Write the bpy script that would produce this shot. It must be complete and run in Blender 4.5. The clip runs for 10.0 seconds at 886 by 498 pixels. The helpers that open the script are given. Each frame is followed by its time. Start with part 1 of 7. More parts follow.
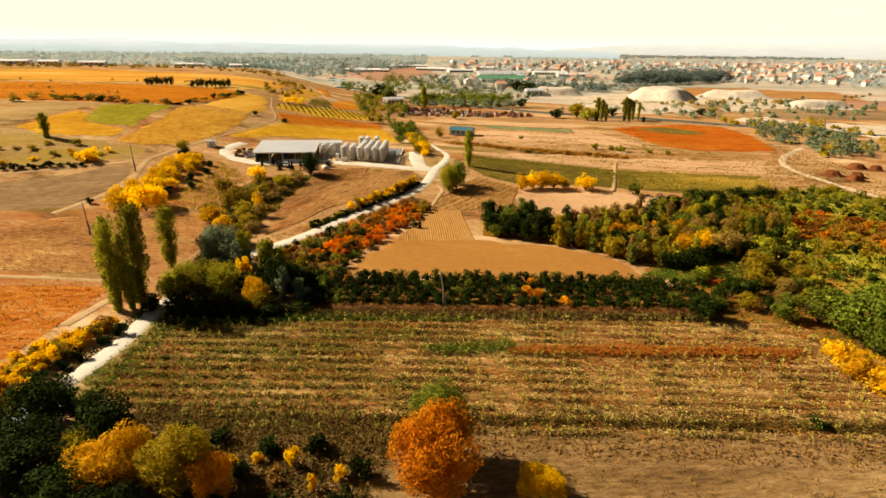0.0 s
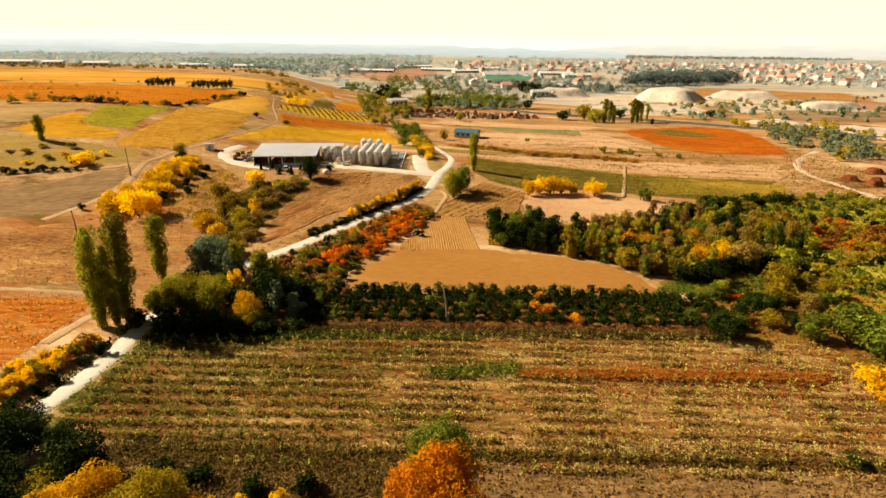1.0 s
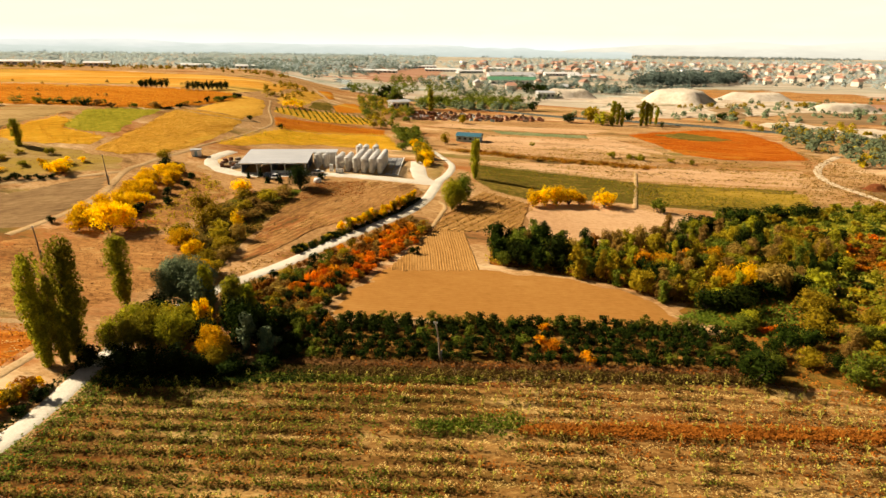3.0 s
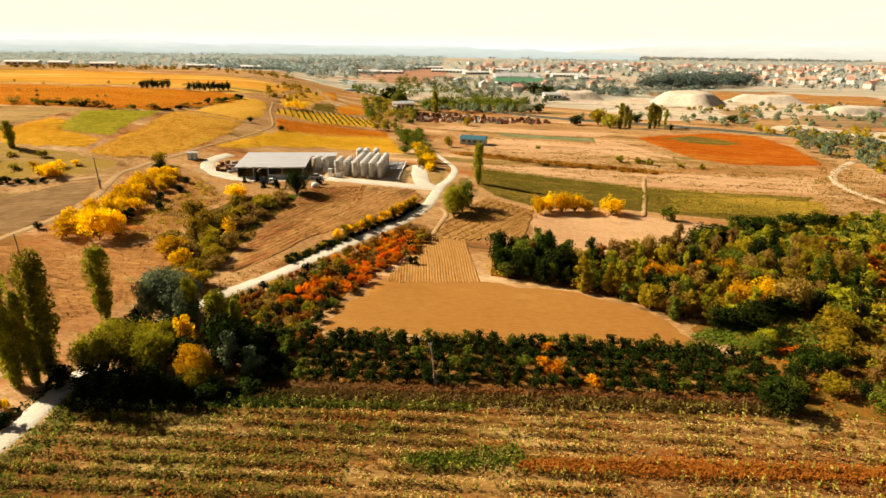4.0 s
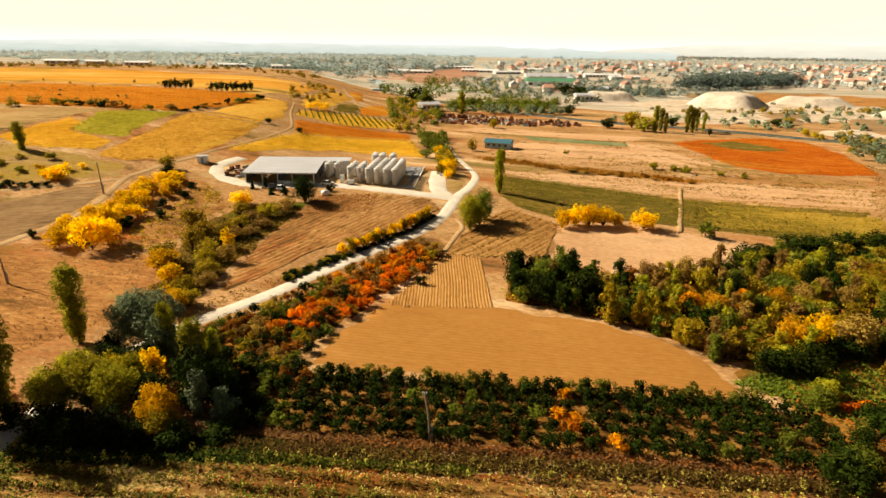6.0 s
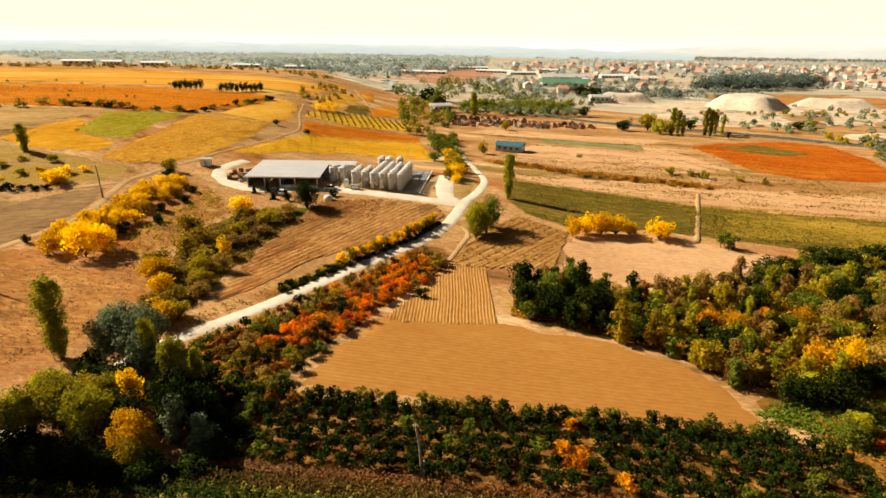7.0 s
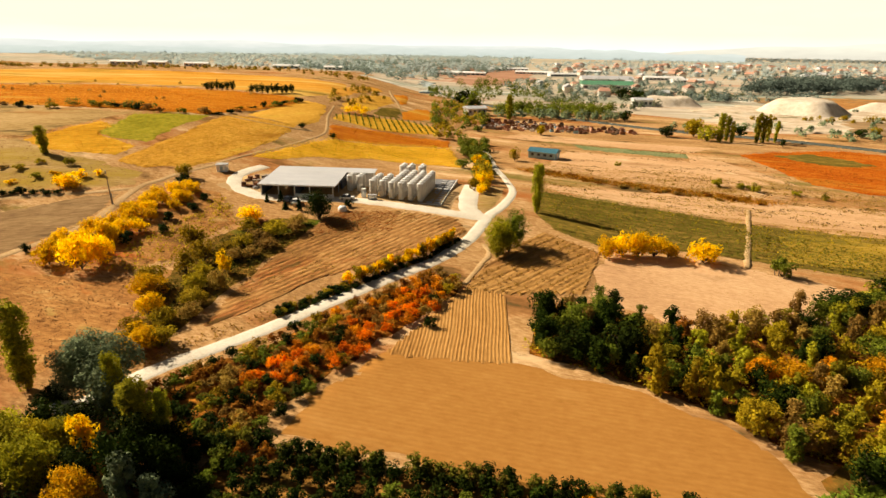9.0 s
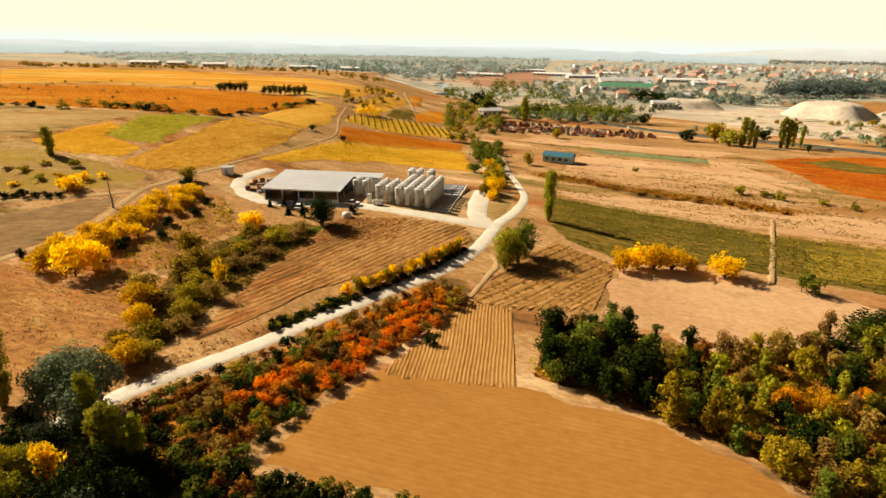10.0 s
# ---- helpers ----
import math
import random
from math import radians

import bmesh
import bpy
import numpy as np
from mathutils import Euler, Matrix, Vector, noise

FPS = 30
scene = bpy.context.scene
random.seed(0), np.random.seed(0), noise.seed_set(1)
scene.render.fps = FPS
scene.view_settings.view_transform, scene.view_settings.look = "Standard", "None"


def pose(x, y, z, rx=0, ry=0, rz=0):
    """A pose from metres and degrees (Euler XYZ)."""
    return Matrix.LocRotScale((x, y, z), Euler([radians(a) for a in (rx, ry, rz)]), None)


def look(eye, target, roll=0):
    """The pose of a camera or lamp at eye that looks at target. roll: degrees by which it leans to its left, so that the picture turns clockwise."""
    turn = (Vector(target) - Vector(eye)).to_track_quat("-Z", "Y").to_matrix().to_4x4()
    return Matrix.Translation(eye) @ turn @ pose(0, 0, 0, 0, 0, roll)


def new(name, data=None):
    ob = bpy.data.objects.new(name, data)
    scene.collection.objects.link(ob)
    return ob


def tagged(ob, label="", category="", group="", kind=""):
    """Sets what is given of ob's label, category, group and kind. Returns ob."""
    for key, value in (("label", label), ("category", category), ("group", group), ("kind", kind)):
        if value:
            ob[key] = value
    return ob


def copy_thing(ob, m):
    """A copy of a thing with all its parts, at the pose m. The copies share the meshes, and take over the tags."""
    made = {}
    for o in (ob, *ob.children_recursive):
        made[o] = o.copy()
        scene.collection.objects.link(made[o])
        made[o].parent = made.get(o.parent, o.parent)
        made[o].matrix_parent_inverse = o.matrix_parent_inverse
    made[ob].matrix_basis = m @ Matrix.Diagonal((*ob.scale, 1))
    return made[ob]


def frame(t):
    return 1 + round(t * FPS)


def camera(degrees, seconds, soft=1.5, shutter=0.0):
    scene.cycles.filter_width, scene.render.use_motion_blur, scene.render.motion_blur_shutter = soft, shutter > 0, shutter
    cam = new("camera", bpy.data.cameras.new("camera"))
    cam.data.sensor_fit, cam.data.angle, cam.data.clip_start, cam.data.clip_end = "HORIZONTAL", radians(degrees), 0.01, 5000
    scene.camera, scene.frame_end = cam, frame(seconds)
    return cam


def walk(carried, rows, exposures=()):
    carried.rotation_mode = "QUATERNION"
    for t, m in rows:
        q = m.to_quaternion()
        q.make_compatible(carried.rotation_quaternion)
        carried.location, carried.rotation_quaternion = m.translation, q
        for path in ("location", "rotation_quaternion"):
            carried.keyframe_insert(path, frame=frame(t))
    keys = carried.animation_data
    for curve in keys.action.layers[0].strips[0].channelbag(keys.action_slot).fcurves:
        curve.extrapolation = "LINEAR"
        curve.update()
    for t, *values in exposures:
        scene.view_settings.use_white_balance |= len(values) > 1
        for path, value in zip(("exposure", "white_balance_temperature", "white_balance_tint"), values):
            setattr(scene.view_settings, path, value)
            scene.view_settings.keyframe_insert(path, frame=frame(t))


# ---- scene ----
cam = camera(77.0, 10.0)
PATH = [
    (0, (0.706, -0.084, 47.932), (0.692, 1.795, 47.246), 0.8),
    (0.5, (0.805, 3.199, 47.99), (0.781, 5.077, 47.305), 0.8),
    (1, (0.924, 6.451, 48.05), (0.893, 8.329, 47.365), 0.8),
    (1.5, (1.152, 9.694, 48.109), (1.122, 11.572, 47.423), 0.8),
    (2, (1.484, 12.979, 48.149), (1.456, 14.858, 47.463), 0.8),
    (2.5, (1.925, 16.198, 48.178), (1.889, 18.076, 47.492), 0.8),
    (4, (3.794, 25.685, 48.159), (3.725, 27.564, 47.476), 0.9),
    (4.5, (4.57, 28.839, 48.148), (4.486, 30.717, 47.464), 0.9),
    (5, (5.364, 31.929, 48.134), (5.257, 33.806, 47.449), 0.9),
    (5.5, (6.111, 35.085, 48.163), (5.97, 36.958, 47.477), 0.9),
    (7, (8.453, 44.475, 48.385), (8.232, 46.34, 47.699), 0.9),
    (7.5, (9.213, 47.682, 48.42), (8.969, 49.544, 47.733), 0.9),
    (8, (9.936, 50.874, 48.441), (9.661, 52.732, 47.755), 0.9),
    (8.5, (10.568, 54.098, 48.482), (10.255, 55.95, 47.796), 0.9),
    (9, (11.18, 57.275, 48.534), (10.828, 59.12, 47.849), 0.9),
    (9.5, (11.777, 60.484, 48.537), (11.393, 62.323, 47.852), 0.9),
    (10, (12.292, 63.636, 48.553), (11.883, 65.471, 47.87), 1.0),
]
walk(cam, [(t, look(eye, target, roll)) for t, eye, target, roll in PATH], [(0, 0.80, 7200, 11), (2.5, 0.84, 7200, 11), (9, 0.84, 7200, 11), (10, 0.73, 7200, 11)])

# ---- world, sun, exposure ----
SUN_AZ, SUN_EL = 287.0, 34.5          # clockwise from +y, degrees
world = bpy.data.worlds.new("sky")
scene.world = world
world.use_nodes = True
wn = world.node_tree
sky = wn.nodes.new("ShaderNodeTexSky")
sky.sky_type = "NISHITA"
sky.sun_disc = False
sky.sun_elevation, sky.sun_rotation = radians(SUN_EL), radians(SUN_AZ)
sky.dust_density, sky.ozone_density = 6.0, 0.6
wn.links.new(sky.outputs[0], wn.nodes["Background"].inputs[0])
wn.nodes["Background"].inputs[1].default_value = 0.013
sun = new("sun", bpy.data.lights.new("sun", "SUN"))
sun.data.energy, sun.data.angle, sun.data.color = 5.0, radians(0.6), (1.0, 0.90, 0.74)
_a, _e = radians(SUN_AZ), radians(SUN_EL)
sun.matrix_basis = look((300 * math.sin(_a) * math.cos(_e), 300 * math.cos(_a) * math.cos(_e), 300 * math.sin(_e)), (0, 0, 0))


# ---- the lie of the land ----
def sg(v):
    return 1 / (1 + np.exp(-v))


def ground(x, y):
    """Height of the ground: a plain with a vineyard hill and the pad of the cellar yard."""
    x, y = np.asarray(x, float), np.asarray(y, float)
    hill = 21 * sg((-x - 95 - 0.35 * np.maximum(y - 430, 0)) / 22) * sg((y - 198) / 30) * (1 - sg((y - 900) / 110))
    pad = 5.4 * np.exp(-(((x + 34) / 60) ** 2 + ((y - 212) / 46) ** 2))
    return 1.0 + hill + pad + 0.25 * np.sin(x / 23 + 1) * np.sin(y / 31)


def gz(x, y):
    return float(ground(x, y))


# ---- materials ----
def nodes_of(name):
    m = bpy.data.materials.new(name)
    m.use_nodes = True
    return m, m.node_tree, m.node_tree.nodes["Principled BSDF"]


def ramp(nt, fac, stops):
    r = nt.nodes.new("ShaderNodeValToRGB")
    el = r.color_ramp.elements
    while len(el) < len(stops):
        el.new(0.5)
    for e, (p, c) in zip(el, stops):
        e.position, e.color = p, (*c, 1)
    nt.links.new(fac, r.inputs[0])
    return r.outputs[0]


def noise_tex(nt, vec, scale, detail=4.0, rough=0.6):
    n = nt.nodes.new("ShaderNodeTexNoise")
    n.inputs["Scale"].default_value, n.inputs["Detail"].default_value, n.inputs["Roughness"].default_value = scale, detail, rough
    nt.links.new(vec, n.inputs["Vector"])
    return n.outputs["Fac"]


def blend(nt, fac, a, b, mode="MIX"):
    m = nt.nodes.new("ShaderNodeMix")
    m.data_type, m.blend_type = "RGBA", mode
    if isinstance(fac, float):
        m.inputs[0].default_value = fac
    else:
        nt.links.new(fac, m.inputs[0])
    for i, v in ((6, a), (7, b)):
        if isinstance(v, tuple):
            m.inputs[i].default_value = (*v, 1)
        else:
            nt.links.new(v, m.inputs[i])
    return m.outputs[2]


def place_vec(nt, turn=0.0, stretch=(1, 1, 1)):
    tc = nt.nodes.new("ShaderNodeTexCoord")
    mp = nt.nodes.new("ShaderNodeMapping")
    mp.vector_type = "TEXTURE"            # turned first, stretched after
    mp.inputs["Rotation"].default_value = (0, 0, radians(-turn))
    mp.inputs["Scale"].default_value = tuple(1 / q for q in stretch)
    nt.links.new(tc.outputs["Object"], mp.inputs[0])
    return mp.outputs[0]


def soil(name, dark, mid, light, patch=0.06, grain=1.2, rows=None, bump=0.4, spots=None, streak=None):
    """Earth, stubble or dry grass: broad patches, fine grain, and rows (turn, spacing, strength) where it is tilled."""
    m, nt, b = nodes_of(name)
    v = place_vec(nt, -streak[0], (streak[1], 1, 1)) if streak else place_vec(nt)
    big = noise_tex(nt, v, patch, 5, 0.65)
    fine = noise_tex(nt, v, grain, 6, 0.7)
    add = nt.nodes.new("ShaderNodeMath")
    add.operation = "MULTIPLY_ADD"
    nt.links.new(fine, add.inputs[0])
    add.inputs[1].default_value = 0.55
    half = nt.nodes.new("ShaderNodeMath")
    half.operation = "MULTIPLY"
    nt.links.new(big, half.inputs[0])
    half.inputs[1].default_value = 0.45
    nt.links.new(half.outputs[0], add.inputs[2])
    col = ramp(nt, add.outputs[0], [(0.36, dark), (0.5, mid), (0.64, light)])
    height = fine
    for tint, scale, edge in spots or ():
        sp = noise_tex(nt, v, scale, 6, 0.68)
        f = ramp(nt, sp, [(edge, (0, 0, 0)), (min(edge + 0.1, 1), (1, 1, 1))])
        col = blend(nt, f, col, tint)
    if rows:
        turn, gap, power = rows
        w = nt.nodes.new("ShaderNodeTexWave")
        w.wave_type, w.bands_direction = "BANDS", "Y"
        w.inputs["Scale"].default_value = 2 * math.pi / (20 * gap)
        w.inputs["Distortion"].default_value = 1.2
        w.inputs["Detail"].default_value = 3
        w.inputs["Detail Scale"].default_value = 1.5
        nt.links.new(place_vec(nt, -turn), w.inputs["Vector"])
        f = nt.nodes.new("ShaderNodeMath")
        f.operation = "MULTIPLY"
        nt.links.new(w.outputs["Fac"], f.inputs[0])
        f.inputs[1].default_value = power
        col = blend(nt, f.outputs[0], col, dark)
        height = w.outputs["Fac"]
    nt.links.new(col, b.inputs["Base Color"])
    b.inputs["Roughness"].default_value = 1.0
    b.inputs["Specular IOR Level"].default_value = 0.0
    bp = nt.nodes.new("ShaderNodeBump")
    bp.inputs["Strength"].default_value, bp.inputs["Distance"].default_value = bump, 0.25
    nt.links.new(height, bp.inputs["Height"])
    nt.links.new(bp.outputs[0], b.inputs["Normal"])
    return m


def surface(name, a, b_col, scale=1.0, rough=0.7, metal=0.0, bump=0.1, turn=0.0, stretch=(1, 1, 1), vary=0.0):
    """Painted, wooden, metal or stone surface with mottling, and a shade of its own for each object."""
    m, nt, b = nodes_of(name)
    v = place_vec(nt, turn, stretch)
    n = noise_tex(nt, v, scale, 5, 0.65)
    n2 = noise_tex(nt, v, scale * 9, 3, 0.6)
    col = blend(nt, ramp(nt, n, [(0.35, (0, 0, 0)), (0.65, (1, 1, 1))]), a, b_col)
    col = blend(nt, 0.25, col, ramp(nt, n2, [(0.3, a), (0.7, b_col)]))
    if vary:
        oi = nt.nodes.new("ShaderNodeObjectInfo")
        hs = nt.nodes.new("ShaderNodeHueSaturation")
        mr = nt.nodes.new("ShaderNodeMapRange")
        mr.inputs["To Min"].default_value, mr.inputs["To Max"].default_value = 1 - vary, 1 + vary
        nt.links.new(oi.outputs["Random"], mr.inputs[0])
        nt.links.new(mr.outputs[0], hs.inputs["Value"])
        nt.links.new(col, hs.inputs["Color"])
        col = hs.outputs[0]
    nt.links.new(col, b.inputs["Base Color"])
    b.inputs["Roughness"].default_value, b.inputs["Metallic"].default_value = rough, metal
    bp = nt.nodes.new("ShaderNodeBump")
    bp.inputs["Strength"].default_value, bp.inputs["Distance"].default_value = bump, 0.03
    nt.links.new(n2, bp.inputs["Height"])
    nt.links.new(bp.outputs[0], b.inputs["Normal"])
    return m


def leaf(name, lo, mid, hi, through_light=0.28):
    """Leaves: each clump its own shade, each plant its own tone, some light passing through."""
    m, nt, b = nodes_of(name)
    g = nt.nodes.new("ShaderNodeNewGeometry")
    oi = nt.nodes.new("ShaderNodeObjectInfo")
    lo = tuple(0.62 * a + 0.38 * c for a, c in zip(lo, mid))
    hi = tuple(0.62 * a + 0.38 * c for a, c in zip(hi, mid))
    lump = noise_tex(nt, place_vec(nt), 0.42, 2, 0.5)
    mix = nt.nodes.new("ShaderNodeMath")
    mix.operation = "MULTIPLY_ADD"
    nt.links.new(lump, mix.inputs[0])
    mix.inputs[1].default_value = 1.3
    part_of = nt.nodes.new("ShaderNodeMath")
    part_of.operation = "MULTIPLY_ADD"
    nt.links.new(g.outputs["Random Per Island"], part_of.inputs[0])
    part_of.inputs[1].default_value, part_of.inputs[2].default_value = 0.5, -0.40
    nt.links.new(part_of.outputs[0], mix.inputs[2])
    col = ramp(nt, mix.outputs[0], [(0.0, lo), (0.55, mid), (1.0, hi)])
    hs = nt.nodes.new("ShaderNodeHueSaturation")
    mr = nt.nodes.new("ShaderNodeMapRange")
    mr.inputs["To Min"].default_value, mr.inputs["To Max"].default_value = 0.7, 1.25
    nt.links.new(oi.outputs["Random"], mr.inputs[0])
    nt.links.new(mr.outputs[0], hs.inputs["Value"])
    mh = nt.nodes.new("ShaderNodeMapRange")
    mh.inputs["To Min"].default_value, mh.inputs["To Max"].default_value = 0.49, 0.512
    nt.links.new(oi.outputs["Random"], mh.inputs[0])
    nt.links.new(mh.outputs[0], hs.inputs["Hue"])
    nt.links.new(col, hs.inputs["Color"])
    nt.links.new(hs.outputs[0], b.inputs["Base Color"])
    b.inputs["Roughness"].default_value = 0.8
    b.inputs["Specular IOR Level"].default_value = 0.03
    tr = nt.nodes.new("ShaderNodeBsdfTranslucent")
    nt.links.new(hs.outputs[0], tr.inputs[0])
    mx = nt.nodes.new("ShaderNodeMixShader")
    mx.inputs[0].default_value = through_light
    nt.links.new(b.outputs[0], mx.inputs[1])
    nt.links.new(tr.outputs[0], mx.inputs[2])
    nt.links.new(mx.outputs[0], nt.nodes["Material Output"].inputs[0])
    return m


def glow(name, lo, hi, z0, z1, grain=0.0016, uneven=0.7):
    """Backdrop that glows in the colours of sky and haze, paler with height."""
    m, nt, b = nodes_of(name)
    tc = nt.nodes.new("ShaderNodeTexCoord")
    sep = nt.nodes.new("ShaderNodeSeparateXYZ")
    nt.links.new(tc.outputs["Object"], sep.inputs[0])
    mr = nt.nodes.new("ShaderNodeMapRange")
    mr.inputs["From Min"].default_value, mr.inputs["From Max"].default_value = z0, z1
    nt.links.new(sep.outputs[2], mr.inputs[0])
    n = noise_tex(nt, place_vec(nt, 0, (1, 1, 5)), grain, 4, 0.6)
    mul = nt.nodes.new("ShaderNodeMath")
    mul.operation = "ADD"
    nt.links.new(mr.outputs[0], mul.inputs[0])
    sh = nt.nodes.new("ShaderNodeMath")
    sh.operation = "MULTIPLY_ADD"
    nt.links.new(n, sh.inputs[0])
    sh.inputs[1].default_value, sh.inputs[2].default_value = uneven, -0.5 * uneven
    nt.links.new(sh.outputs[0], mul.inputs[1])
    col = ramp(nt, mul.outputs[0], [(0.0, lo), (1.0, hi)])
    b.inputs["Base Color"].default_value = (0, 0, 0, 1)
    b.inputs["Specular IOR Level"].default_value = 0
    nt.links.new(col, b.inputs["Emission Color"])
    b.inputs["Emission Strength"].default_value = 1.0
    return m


LEAF = {
    "dark": leaf("leaf_dark", (0.005, 0.009, 0.001), (0.021, 0.034, 0.003), (0.075, 0.098, 0.008), 0.14),
    "green": leaf("leaf_green", (0.0405, 0.0567, 0.00675), (0.149, 0.176, 0.0162), (0.338, 0.344, 0.0324), 0.3),
    "olive": leaf("leaf_olive", (0.0875, 0.065, 0.00625), (0.362, 0.25, 0.0137), (0.75, 0.512, 0.0275), 0.34),
    "ygreen": leaf("leaf_yellow_green", (0.08, 0.082, 0.0075), (0.34, 0.300, 0.018), (0.75, 0.60, 0.032), 0.38),
    "poplar": leaf("leaf_poplar", (0.085, 0.092, 0.008), (0.33, 0.305, 0.02), (0.78, 0.66, 0.038), 0.42),
    "yellow": leaf("leaf_yellow", (0.58, 0.315, 0.007), (0.90, 0.56, 0.012), (0.96, 0.68, 0.028), 0.54),
    "amber": leaf("leaf_amber", (0.391, 0.184, 0.0069), (0.759, 0.402, 0.0115), (0.943, 0.575, 0.0207), 0.36),
    "orange": leaf("leaf_orange", (0.312, 0.102, 0.0048), (0.672, 0.234, 0.0084), (0.912, 0.408, 0.0144), 0.36),
    "rust": leaf("leaf_rust", (0.085, 0.036, 0.0062), (0.34, 0.128, 0.0130), (0.70, 0.27, 0.022), 0.3),
    "ember": leaf("leaf_ember", (0.50, 0.105, 0.006), (0.88, 0.235, 0.0105), (0.95, 0.38, 0.018), 0.42),
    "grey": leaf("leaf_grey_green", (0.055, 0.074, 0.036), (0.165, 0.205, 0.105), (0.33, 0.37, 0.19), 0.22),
    # distance haze is put into this leaf colour, for far trees
    "pale": leaf("leaf_haze_pale", (0.28, 0.35, 0.34), (0.39, 0.46, 0.45), (0.50, 0.56, 0.52), 0.5),
    "brown": leaf("leaf_brown", (0.12, 0.062, 0.013), (0.32, 0.165, 0.034), (0.52, 0.30, 0.070)),
    "straw": leaf("leaf_straw", (0.32, 0.20, 0.065), (0.56, 0.38, 0.13), (0.72, 0.54, 0.22)),
    "grass": leaf("leaf_grass", (0.042, 0.066, 0.0072), (0.132, 0.174, 0.0168), (0.336, 0.336, 0.03), 0.25),
    "vorange": leaf("leaf_vine_orange", (0.38, 0.125, 0.010), (0.50, 0.18, 0.014), (0.60, 0.26, 0.025)),
    "vred": leaf("leaf_vine_red", (0.30, 0.065, 0.008), (0.43, 0.098, 0.010), (0.54, 0.16, 0.018)),
    "vgold": leaf("leaf_vine_gold", (0.48, 0.25, 0.012), (0.62, 0.345, 0.02), (0.74, 0.46, 0.035)),
    "vamber": leaf("leaf_vine_amber", (0.56, 0.25, 0.010), (0.74, 0.36, 0.014), (0.86, 0.50, 0.03)),
    "vgreen": leaf("leaf_vine_green", (0.13, 0.135, 0.010), (0.22, 0.205, 0.016), (0.34, 0.29, 0.024)),
    "thatch": leaf("leaf_thatch", (0.30, 0.17, 0.055), (0.50, 0.31, 0.11), (0.70, 0.48, 0.19), 0.1),
    "weed": leaf("leaf_weed", (0.034, 0.022, 0.005), (0.105, 0.062, 0.012), (0.21, 0.120, 0.024), 0.1),
    "stalk": leaf("leaf_stalk", (0.18, 0.150, 0.028), (0.34, 0.275, 0.052), (0.52, 0.41, 0.085), 0.2),
    "redweed": leaf("leaf_red_weed", (0.20, 0.052, 0.009), (0.34, 0.095, 0.014), (0.46, 0.155, 0.024), 0.15),
    "umber": leaf("leaf_umber", (0.13, 0.072, 0.014), (0.36, 0.215, 0.042), (0.62, 0.39, 0.080), 0.3),
    "vinedark": leaf("leaf_vine_dark", (0.045, 0.045, 0.006), (0.13, 0.120, 0.013), (0.27, 0.225, 0.024), 0.25),
    # dark green lightened and blued in its colour for distance haze
    "hazewood": leaf("leaf_haze_wood", (0.09, 0.13, 0.115), (0.16, 0.21, 0.175), (0.25, 0.30, 0.23), 0.3),
    "dry": leaf("leaf_dry", (0.20, 0.10, 0.028), (0.30, 0.155, 0.045), (0.40, 0.23, 0.075)),
}
BARK = surface("bark", (0.05, 0.035, 0.022), (0.13, 0.10, 0.07), 3.0, 0.95, 0, 0.6, 0, (1, 1, 0.2))
M_LAND = soil("dry_land", (0.2094, 0.1047, 0.04072), (0.4189, 0.2341, 0.09404), (0.6272, 0.4099, 0.2079), 0.05, 1.7, None, 0.9, [((0.3696, 0.1355, 0.041), 0.03, 0.52), ((0.1232, 0.07638, 0.02839), 0.06, 0.56), ((0.1602, 0.1355, 0.03154), 0.026, 0.57), ((0.6653, 0.4682, 0.268), 0.05, 0.58), ((0.168, 0.0952, 0.03727), 0.42, 0.60)], (-12, 0.4))
# far plain's soil colours paled and greyed to carry the haze
M_FARHAZE = soil("far_plain", (0.29, 0.25, 0.185), (0.46, 0.385, 0.285), (0.60, 0.515, 0.405), 0.008, 0.03, None, 0.2, [((0.26, 0.28, 0.215), 0.010, 0.50), ((0.43, 0.255, 0.165), 0.008, 0.55), ((0.64, 0.58, 0.48), 0.020, 0.57), ((0.20, 0.235, 0.185), 0.03, 0.60)], (-8, 0.25))
M_CROP = soil("crop_soil", (0.066, 0.0285, 0.0080), (0.225, 0.108, 0.0291), (0.50, 0.295, 0.095), 0.10, 1.8, (0, 2.4, 0.25), 0.7, [((0.081, 0.0626, 0.00972), 0.045, 0.53), ((0.238, 0.067, 0.0151), 0.07, 0.55), ((0.562, 0.378, 0.14), 0.16, 0.57)], (0, 0.30))
M_NEAR = soil("near_soil", (0.10, 0.055, 0.020), (0.235, 0.135, 0.052), (0.42, 0.265, 0.115), 0.08, 1.4, None, 0.9, [((0.085, 0.062, 0.014), 0.10, 0.56), ((0.36, 0.22, 0.09), 0.2, 0.56)], (8, 0.3))
M_BARE = soil("bare_soil", (0.2915, 0.1276, 0.0297), (0.3465, 0.1595, 0.0396), (0.396, 0.1925, 0.0517), 0.03, 1.3, (-4, 0.9, 0.22), 0.2, [((0.2585, 0.1144, 0.0242), 0.10, 0.60), ((0.429, 0.2178, 0.0638), 0.06, 0.62)], (-4, 0.5))
M_FURROW = soil("furrowed_soil", (0.25, 0.12, 0.033), (0.37, 0.185, 0.054), (0.46, 0.25, 0.082), 0.06, 1.6, None, 0.3, None, (96, 0.3))
M_STUB = soil("stubble_soil", (0.1815, 0.08855, 0.02684), (0.4004, 0.209, 0.0638), (0.55, 0.3135, 0.11), 0.06, 1.1, (55, 2.4, 0.30), 0.4, [((0.242, 0.1089, 0.0363), 0.08, 0.58)], (55, 0.3))
